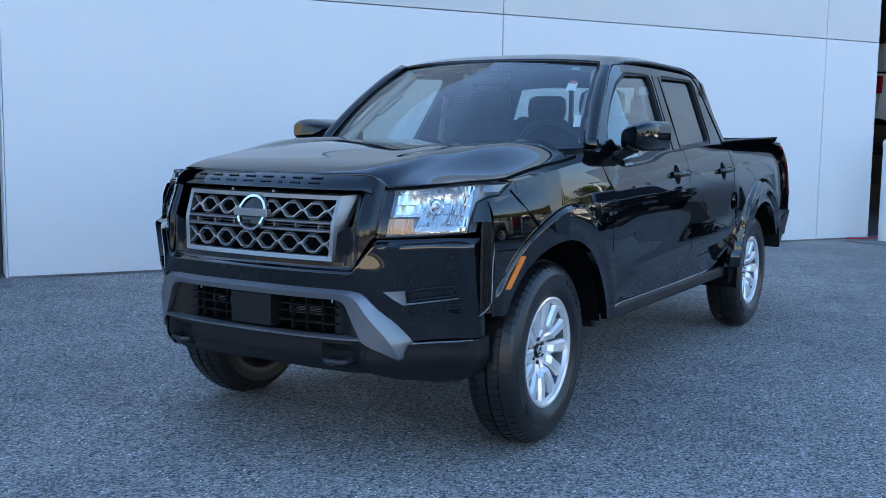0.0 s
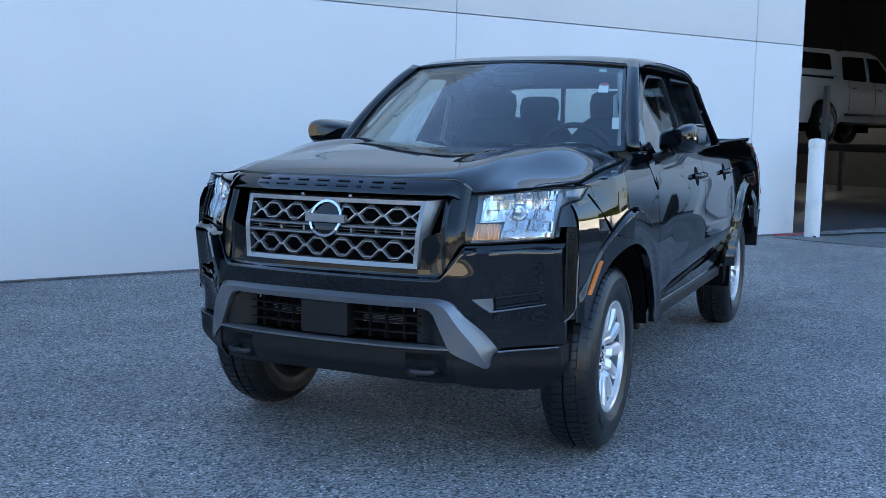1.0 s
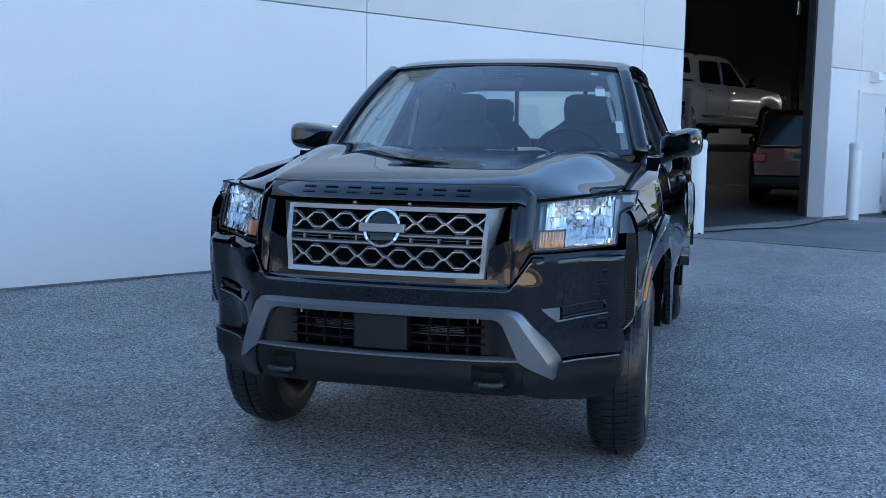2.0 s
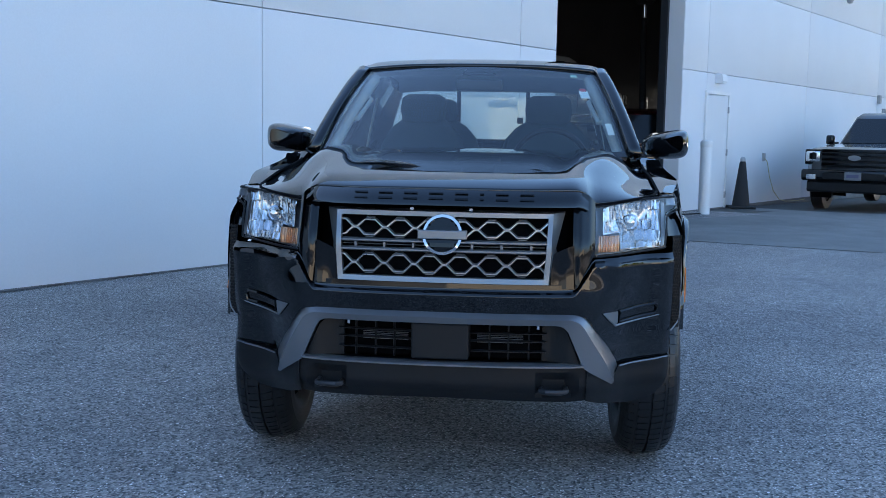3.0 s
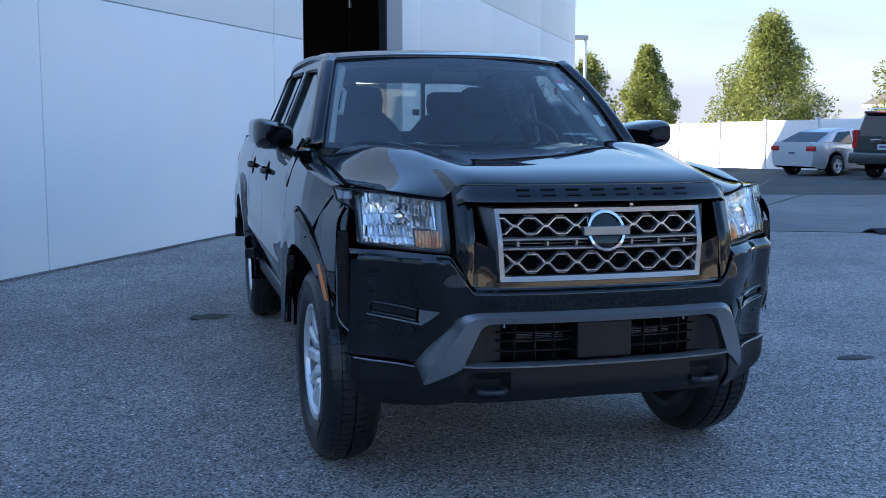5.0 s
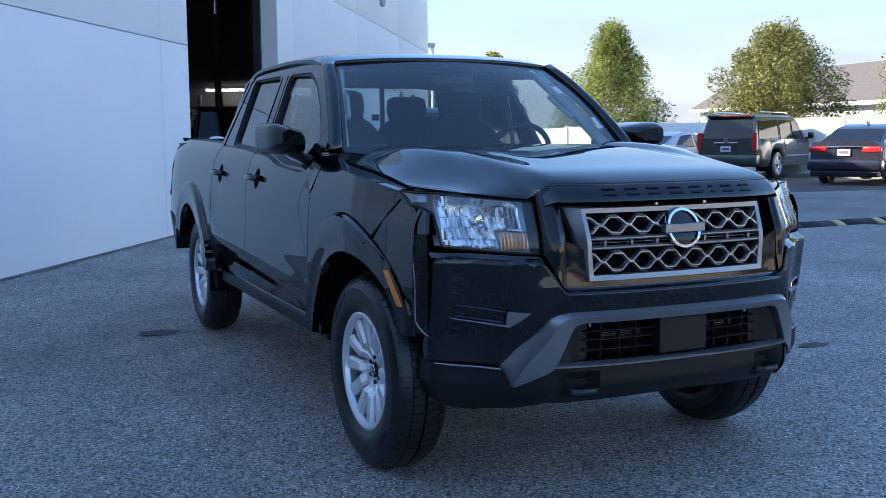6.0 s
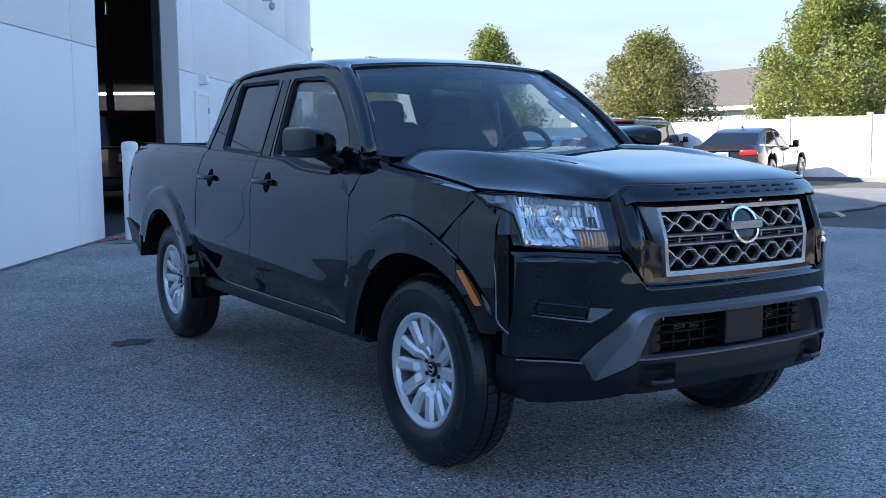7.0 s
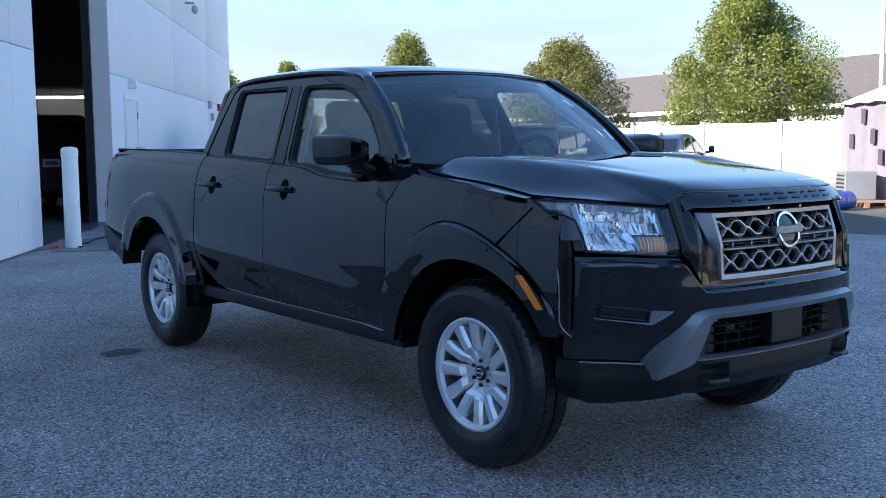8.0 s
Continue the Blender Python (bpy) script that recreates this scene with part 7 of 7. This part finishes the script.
    for w in wins:
        for sg in (1, -1):
            p = part("side_window", prism(rounded(w, 0.05, 4), lambda y, z: (sg * (gx(z) + 0.005), y, z), lambda y, z: (sg * (gx(z) - 0.01), y, z)), glass, v)
            part("window_trim", tube([(sg * (gx(z) + 0.006), y, z) for y, z in rounded(w, 0.05, 4)], 0.009, 5, closed=True), M_CHROME if bright and category == "sedan" else M_GLOSS, p)
    for nm, (i, j), o in (("windscreen", screen, -1), ("rear_window", rear, 1)):
        a, b = Vector(cab[i]), Vector(cab[j])
        nrm = Vector((-(b - a).y, (b - a).x)).normalized()
        if nrm.x * o < 0:
            nrm = -nrm
        p0, p1 = a.lerp(b, 0.10) + nrm * 0.008, a.lerp(b, 0.92) + nrm * 0.008
        bm = grid(lambda u, f: (u * (gx(p0.lerp(p1, f).y) - 0.07), p0.lerp(p1, f).x - o * 0.0 + (abs(u) ** 2) * 0.0, p0.lerp(p1, f).y), steps(-1, 1, 8), (0, 0.5, 1))
        part(nm, bm, glass, v, mods=(("SOLIDIFY", (0.006, 0)),))
    # shut lines and handles
    for w in wins[:2]:
        yb = max(p[0] for p in w)
        for sg in (1, -1):
            part("shut_line", tube([(sg * (body_x(yb, f) + 0.001), yb, bottom(yb) + (lerp_table(top, yb) - bottom(yb)) * f) for f in (0.12, 0.3, 0.55, 0.8, 0.98)], 0.005, 5), M_DARK, v)
            f = 0.86
            part("door_handle", box(sg * body_x(yb, f) - 0.02, sg * body_x(yb, f) + 0.02, yb - 0.26, yb - 0.08, lerp_table(top, yb) - 0.17, lerp_table(top, yb) - 0.14, 0.008), M_CHROME if bright else paint, v)
    wf = wins[0]
    yf, zf = min(wf, key=lambda p: p[0])
    for sg in (1, -1):
        m_ = part("door_mirror", box(sg * (half + 0.09) - 0.08, sg * (half + 0.09) + 0.08, yf + 0.02, yf + 0.14, zf - 0.02, zf + 0.17, 0.035), M_GLOSS, v, smooth=50)
        part("mirror_arm", box(min(sg * (half - 0.08), sg * (half + 0.03)), max(sg * (half - 0.08), sg * (half + 0.03)), yf + 0.04, yf + 0.12, zf - 0.03, zf + 0.03, 0.01), M_MATTE, m_)
    v["half"] = half
    return v, body, plan, bottom


M_NAVY = mat("dark_slate_paint", (0.014, 0.016, 0.02), 0.3, 0.2, coat=1.0, var=0.08)
M_GREEN = mat("grey_green_paint", (0.055, 0.065, 0.06), 0.3, 0.3, coat=1.0, var=0.08)
M_DUSK = mat("dark_violet_paint", (0.022, 0.02, 0.032), 0.3, 0.3, coat=1.0, var=0.08)
M_WHITECAR = mat("white_car_paint", (0.62, 0.62, 0.61), 0.35, coat=0.8, var=0.04)
M_MAROON = mat("maroon_paint", (0.06, 0.004, 0.007), 0.3, 0.2, coat=1.0, var=0.08)
M_PEARL = mat("silver_white_paint", (0.6, 0.61, 0.62), 0.35, 0.2, coat=0.8, var=0.04)
M_BLACKGLASS = mat("dark_car_glass", (0.008, 0.009, 0.010), 0.08, var=0.05, spec=0.4)
M_PLATE = mat("plate_white", (0.6, 0.6, 0.62), 0.5)
M_PLATEBAR = mat("plate_bar", (0.12, 0.12, 0.2), 0.5)


def number_plate(v, y, z, o, w=0.31, h=0.155, face=None):
    p = part("number_plate", box(-w / 2, w / 2, y - 0.008, y + 0.008, z - h / 2, z + h / 2, 0.003), face or M_PLATE, v)
    part("plate_bar", box(-w * 0.36, w * 0.36, y + o * 0.012 - 0.003, y + o * 0.012 + 0.003, z - h * 0.2, z + h * 0.22), M_PLATEBAR, p)


# slate pickup by the facade, nose towards the lot
PK_TOP = [(-0.98, 0.98), (-0.9, 1.10), (-0.6, 1.20), (0.3, 1.27), (0.6, 1.28), (1.0, 1.27), (3.0, 1.30), (5.0, 1.32)]
PK_CAB = [(0.62, 1.25), (1.42, 1.86), (1.75, 1.94), (2.6, 1.94), (2.98, 1.90), (3.15, 1.26)]
PK_WINS = [[(0.98, 1.30), (1.92, 1.31), (1.94, 1.80), (1.52, 1.79)], [(2.04, 1.31), (2.90, 1.32), (2.84, 1.78), (2.06, 1.80)]]


def pickup(name, at, turn, label, paint, glass, front=True, lift=0.0):
    v, body, plan, bottom = vehicle(name, (at[0], at[1], at[2] + lift), turn, label, "pickup truck", paint, PK_TOP, PK_CAB, PK_WINS, 3.68, 1.01, 0.42, 0.40, -0.98, 4.86, glass, screen=(0, 1), rear=(4, 5), roof_in=0.24)
    # bed opening: a near-black slab on the closed body paints the hollow's shade
    part("bed", box(-0.78, 0.78, 3.22, 4.78, 1.335, 1.36), M_DARK, v)
    g = part("grille", box(-0.62, 0.62, -1.045, -0.96, 0.86, 1.20, 0.03), M_MATTE, v, smooth=50)
    for z in (0.92, 1.01, 1.10, 1.17):
        part("grille_bar", box(-0.60, 0.60, -1.075, -1.04, z - 0.026, z + 0.026, 0.006), M_GLOSS, g)
    bm = lathe([(0.0, -0.01), (1.0, -0.008), (1.0, 0.008), (0.0, 0.01)], 24, "y")
    bmesh.ops.transform(bm, matrix=Matrix.Translation((0, -1.082, 1.04)) @ Matrix.Diagonal((0.115, 1, 0.05, 1)), verts=bm.verts)
    part("oval_badge", bm, M_SILVER, g, "plain silver oval badge")
    part("front_bumper", box(-0.97, 0.97, -1.10, -0.86, 0.60, 0.81, 0.04), M_GLOSS, v, smooth=50)
    part("bumper_intake", box(-0.56, 0.56, -1.11, -1.07, 0.64, 0.76, 0.01), M_MATTE, v)
    part("lower_valance", box(-0.88, 0.88, -1.02, -0.8, 0.38, 0.60, 0.04), M_MATTE, v)
    number_plate(v, -1.115, 0.70, -1, 0.3, 0.15, M_GUN)
    for sg in (1, -1):
        h = part("headlamp", box(min(sg * 0.64, sg * 0.93), max(sg * 0.64, sg * 0.93), -0.985, -0.78, 0.94, 1.16, 0.03), M_REFLECT, v, smooth=50)
        part("lamp_bar", box(min(sg * 0.72, sg * 0.86), max(sg * 0.72, sg * 0.86), -0.992, -0.95, 1.00, 1.12, 0.012), M_GLOSS, h)
        part("lamp_surround", box(min(sg * 0.63, sg * 0.95), max(sg * 0.63, sg * 0.95), -0.975, -0.76, 0.90, 1.19, 0.03), M_GLOSS, h)
        part("fog_lamp", box(min(sg * 0.68, sg * 0.86), max(sg * 0.68, sg * 0.86), -1.112, -1.09, 0.62, 0.72, 0.01), M_REFLECT, v)
        part("sill_trim", box(min(sg * 0.98, sg * 1.02), max(sg * 0.98, sg * 1.02), 0.62, 3.08, 0.58, 0.63, 0.008), M_CHROME, v)
        part("running_board", box(min(sg * 0.86, sg * 1.04), max(sg * 0.86, sg * 1.04), 0.6, 3.1, 0.40, 0.45, 0.015), M_MATTE, v)
        part("tail_lamp", box(min(sg * 0.74, sg * 0.89), max(sg * 0.74, sg * 0.89), 4.80, 4.88, 0.95, 1.28, 0.02), M_RED, v)
    return v, body


pickup("parked_pickup", (6.55, 16.45, ground_z(0, 17.5)), -31.5, "dark slate pickup truck parked beside the white facade", M_NAVY, M_BLACKGLASS)

# long sport utility, seen from behind
SU_TOP = [(-0.95, 0.92), (-0.8, 1.06), (0.3, 1.14), (0.6, 1.16), (2.0, 1.17), (4.6, 1.17)]
SU_CAB = [(0.62, 1.13), (1.35, 1.78), (1.8, 1.88), (4.1, 1.88), (4.35, 1.82), (4.58, 1.14)]
SU_WINS = [[(0.98, 1.19), (1.80, 1.19), (1.80, 1.70), (1.45, 1.68)], [(1.90, 1.19), (2.75, 1.19), (2.75, 1.72), (1.90, 1.71)], [(2.86, 1.19), (4.30, 1.19), (4.18, 1.70), (2.86, 1.72)]]
suv, _, _, _ = vehicle("sport_utility", (21.3, 21.9, ground_z(0, 20.5)), 116, "large grey-green sport utility with tinted windows parked at the fence", "suv", M_GREEN, SU_TOP, SU_CAB, SU_WINS, 3.30, 1.0, 0.38, 0.40, -0.95, 4.60, M_BLACKGLASS, screen=(0, 1), rear=(4, 5), roof_in=0.22, spokes=7)
for sg in (1, -1):
    part("tail_lamp", box(min(sg * 0.76, sg * 0.90), max(sg * 0.76, sg * 0.90), 4.50, 4.62, 0.86, 1.36, 0.02), M_RED, suv)
    part("roof_rail", tube([(sg * 0.66, 1.9, 1.90), (sg * 0.66, 2.1, 1.95), (sg * 0.66, 3.9, 1.95), (sg * 0.66, 4.1, 1.90)], 0.02, 8), M_CHROME, suv)
    part("door_trim", box(min(sg * 0.985, sg * 1.01), max(sg * 0.985, sg * 1.01), 0.6, 2.7, 0.66, 0.71, 0.006), M_CHROME, suv)
part("rear_bumper", box(-0.95, 0.95, 4.45, 4.74, 0.44, 0.74, 0.05), M_GREEN, suv, smooth=50)
part("plate_trim", box(-0.36, 0.36, 4.60, 4.65, 1.00, 1.10, 0.01), M_CHROME, suv)
part("round_badge", tube([(0, 4.62, 1.14), (0, 4.67, 1.14)], 0.07, 16), M_CHROME, suv)
number_plate(suv, 4.65, 0.90, 1)
part("rear_spoiler", box(-0.66, 0.66, 4.22, 4.50, 1.80, 1.87, 0.02), M_MAROON, suv, "dull red roof spoiler lamp")

# dark sedan, seen from behind and its side
SE_TOP = [(-0.98, 0.60), (-0.8, 0.76), (0.3, 0.92), (0.6, 0.95), (2.0, 0.97), (3.0, 1.0), (3.5, 1.03), (3.95, 1.03)]
SE_CAB = [(0.35, 0.92), (1.25, 1.40), (1.75, 1.49), (2.3, 1.48), (2.8, 1.38), (3.65, 1.02)]
SE_WINS = [[(0.95, 0.99), (1.85, 1.01), (1.85, 1.40), (1.42, 1.36)], [(1.93, 1.01), (2.95, 1.06), (2.55, 1.36), (1.93, 1.40)]]
sed, _, _, _ = vehicle("sedan", (20.1, 16.5, ground_z(0, 16)), 115, "dark violet sedan with bright window trim parked on asphalt", "sedan", M_DUSK, SE_TOP, SE_CAB, SE_WINS, 2.84, 0.93, 0.24, 0.345, -0.98, 3.95, M_BLACKGLASS, screen=(0, 1), rear=(4, 5), belt_in=0.06, roof_in=0.28, spokes=9)
for sg in (1, -1):
    part("tail_lamp", box(min(sg * 0.42, sg * 0.85), max(sg * 0.42, sg * 0.85), 3.84, 3.975, 0.80, 0.94, 0.03), M_RED, sed, smooth=50)
part("boot_trim", box(-0.42, 0.42, 3.96, 3.99, 0.90, 0.94, 0.008), M_CHROME, sed)
part("rear_bumper", box(-0.88, 0.88, 3.72, 4.04, 0.36, 0.64, 0.06), M_DUSK, sed, smooth=50)
part("rear_valance", box(-0.80, 0.80, 3.72, 4.02, 0.22, 0.36, 0.03), M_MATTE, sed)
number_plate(sed, 3.985, 0.80, 1)
part("roof_fin", box(-0.02, 0.02, 2.3, 2.45, 1.48, 1.54, 0.008), M_GLOSS, sed)
for sg in (1, -1):
    part("sill_trim", box(min(sg * 0.90, sg * 0.935), max(sg * 0.90, sg * 0.935), 0.45, 2.40, 0.27, 0.31, 0.006), M_CHROME, sed)

# pale car farther along the fence, and a second dark sedan behind the sport utility
pale, _, _, _ = vehicle("pale_sedan", (20.75, 25.2, ground_z(0, 25)), 108, "silver-white sedan parked with its tail to the lot", "sedan", M_PEARL, SE_TOP, SE_CAB, SE_WINS, 2.84, 0.90, 0.24, 0.33, -0.98, 3.85, M_BLACKGLASS, screen=(0, 1), rear=(4, 5), belt_in=0.06, roof_in=0.28)
for sg in (1, -1):
    part("tail_lamp", box(min(sg * 0.50, sg * 0.82), max(sg * 0.50, sg * 0.82), 3.76, 3.87, 0.78, 0.94, 0.03), M_RED, pale, smooth=50)
number_plate(pale, 3.875, 0.72, 1)

# ---- workshop interior ----
wp = wall_pt(7.6, -5.4, 0.0)
white, _ = pickup("white_pickup", (wp.x + 1.22, wp.y + 1.88, 0.0), 90 + 62, "white pickup truck with a cap raised on a lift", M_WHITECAR, M_BLACKGLASS, lift=1.18)
bm = prism(rounded([(3.20, 1.36), (4.84, 1.36), (4.80, 1.88), (3.22, 1.90)], 0.08), lambda y, z: (0.93 - 0.18 * (z - 1.36), y, z), lambda y, z: (-0.93 + 0.18 * (z - 1.36), y, z))
part("bed_cap", bm, M_WHITECAR, white, "white cap over the bed")
for sg in (1, -1):
    part("cap_window", prism(rounded([(3.45, 1.48), (4.65, 1.48), (4.62, 1.80), (3.47, 1.80)], 0.06), lambda y, z: (sg * (0.94 - 0.18 * (z - 1.36)), y, z), lambda y, z: (sg * (0.92 - 0.18 * (z - 1.36)), y, z)), M_BLACKGLASS, white)
lift = thing("vehicle_lift", tuple(white.matrix_basis.translation - Vector((0, 0, 1.18))), "dark four-post lift below the white truck", "vehicle lift", turn=90 + 62)
for x in (-1.45, 1.45):
    for y in (-0.9, 4.4):
        part("post", box(x - 0.05, x + 0.05, y - 0.05, y + 0.05, 0, 2.3, 0.01), M_GREYSTEEL, lift)
for x in (-0.85, 0.85):
    part("runway", box(x - 0.25, x + 0.25, -1.2, 4.7, 1.05, 1.18, 0.01), M_DARKSTEEL, lift)
for y in (-0.9, 4.4):
    part("crossbeam", box(-1.36, 1.36, y - 0.07, y + 0.07, 0.98, 1.049, 0.01), M_DARKSTEEL, lift)

red, _, _, _ = vehicle("red_suv", (2.62, 20.85, 0.0), 176, "dark red sport utility inside the workshop", "suv", M_MAROON, SU_TOP, SU_CAB, SU_WINS, 2.9, 0.95, 0.32, 0.38, -0.95, 4.2, M_BLACKGLASS, screen=(0, 1), rear=(4, 5), roof_in=0.24)
for sg in (1, -1):
    part("tail_lamp", box(min(sg * 0.60, sg * 0.86), max(sg * 0.60, sg * 0.86), 4.12, 4.23, 0.86, 1.04, 0.02), M_RED, red)
number_plate(red, 4.215, 0.98, 1)
part("rear_bumper", box(-0.90, 0.90, 4.05, 4.32, 0.36, 0.62, 0.05), M_MATTE, red, smooth=50)

M_TUBE = mat("lit_tube", (0.9, 0.9, 0.9), 0.5, emit=(1.0, 0.95, 0.85), strength=4.5)
for s, n, z, ln in ((12.75, -3.3, 2.47, 2.4), (12.75, -8.6, 2.45, 2.4)):
    fl = facade("strip_light", s, n, z, "lit fluorescent strip low on the workshop wall", "strip light", "workshop strip lights")
    part("tray", box(-0.06, 0.11, -ln / 2, ln / 2, 0.045, 0.09), M_WHITEPAINT, fl)
    part("hanger", tube([(0.03, 0, 0.09), (0.03, 0, TOP - 2.8)], 0.008, 5), M_DARKSTEEL, fl)
    part("tube", tube([(0, -ln / 2 + 0.05, 0.02), (0, ln / 2 - 0.05, 0.02)], 0.03, 8), M_TUBE, fl)
reel = facade("exhaust_hose", 6.7, -2.0, 0.0, "thick black exhaust hose hanging from the workshop roof", "exhaust hose")
part("hose", tube([(0.0, 0, 3.72), (0.01, 0, 3.0), (0.04, 0, 2.4), (0.07, 0, 2.02)], [0.06, 0.065, 0.07, 0.075], 12), M_RUBBER, reel, smooth=40)
part("collar", tube([(0, 0, 3.70), (0, 0, 3.98)], 0.055, 14), M_CHROME, reel, "bright metal collar", smooth=40)
part("drum", lathe([(0.0, -0.12), (0.24, -0.12), (0.24, 0.12), (0.0, 0.12)], 24, "y"), M_RUBBER, reel, smooth=30).location = (0, 0, 4.22)
part("nozzle", tube([(0.07, 0, 2.04), (0.075, 0, 1.82)], [0.085, 0.07], 14), M_DARKSTEEL, reel, smooth=40)
part("hanger", tube([(0, 0, 4.4), (0, 0, TOP - 0.31)], 0.03, 6), M_DARKSTEEL, reel)
for k in range(4):
    ch = facade("wall_conduit", 8.0 + k * 0.55, -13.0, 0.0, "dark vertical pipe on the workshop wall", "pipe", "workshop pipes")
    part("pipe", tube([(0, 0, 0.02), (0, 0, 7)], 0.05, 8), M_DARKSTEEL, ch)
tb = facade("tool_chest", 8.6, -9.6, 0.0, "dark metal tool chest with drawers", "tool chest")
part("case", box(-0.45, 0.45, -0.25, 0.25, 0.10, 1.15, 0.01), M_DARKSTEEL, tb)
for k in range(5):
    d = part("drawer", box(-0.42, 0.42, 0.25, 0.27, 0.15 + k * 0.19, 0.32 + k * 0.19, 0.004), M_GUN, tb)
    part("pull", box(-0.38, 0.38, 0.27, 0.285, 0.30 + k * 0.19, 0.315 + k * 0.19), M_CHROME, d)
for x in (-0.36, 0.36):
    part("caster", tube([(x - 0.03, 0, 0.05), (x + 0.03, 0, 0.05)], 0.05, 10), M_RUBBER, tb)
# rolled bay doors under the roof
for o in (BAY, BAY2):
    rd = facade("rolled_door", (o[0] + o[1]) / 2, -THICK - 0.55, o[2] + 0.55, "rolled-up dark steel bay door", "bay door")
    part("roll", lathe([(0.0, -2.1), (0.30, -2.1), (0.30, 2.1), (0.0, 2.1)], 24, "x"), M_DARKSTEEL, rd, smooth=40)
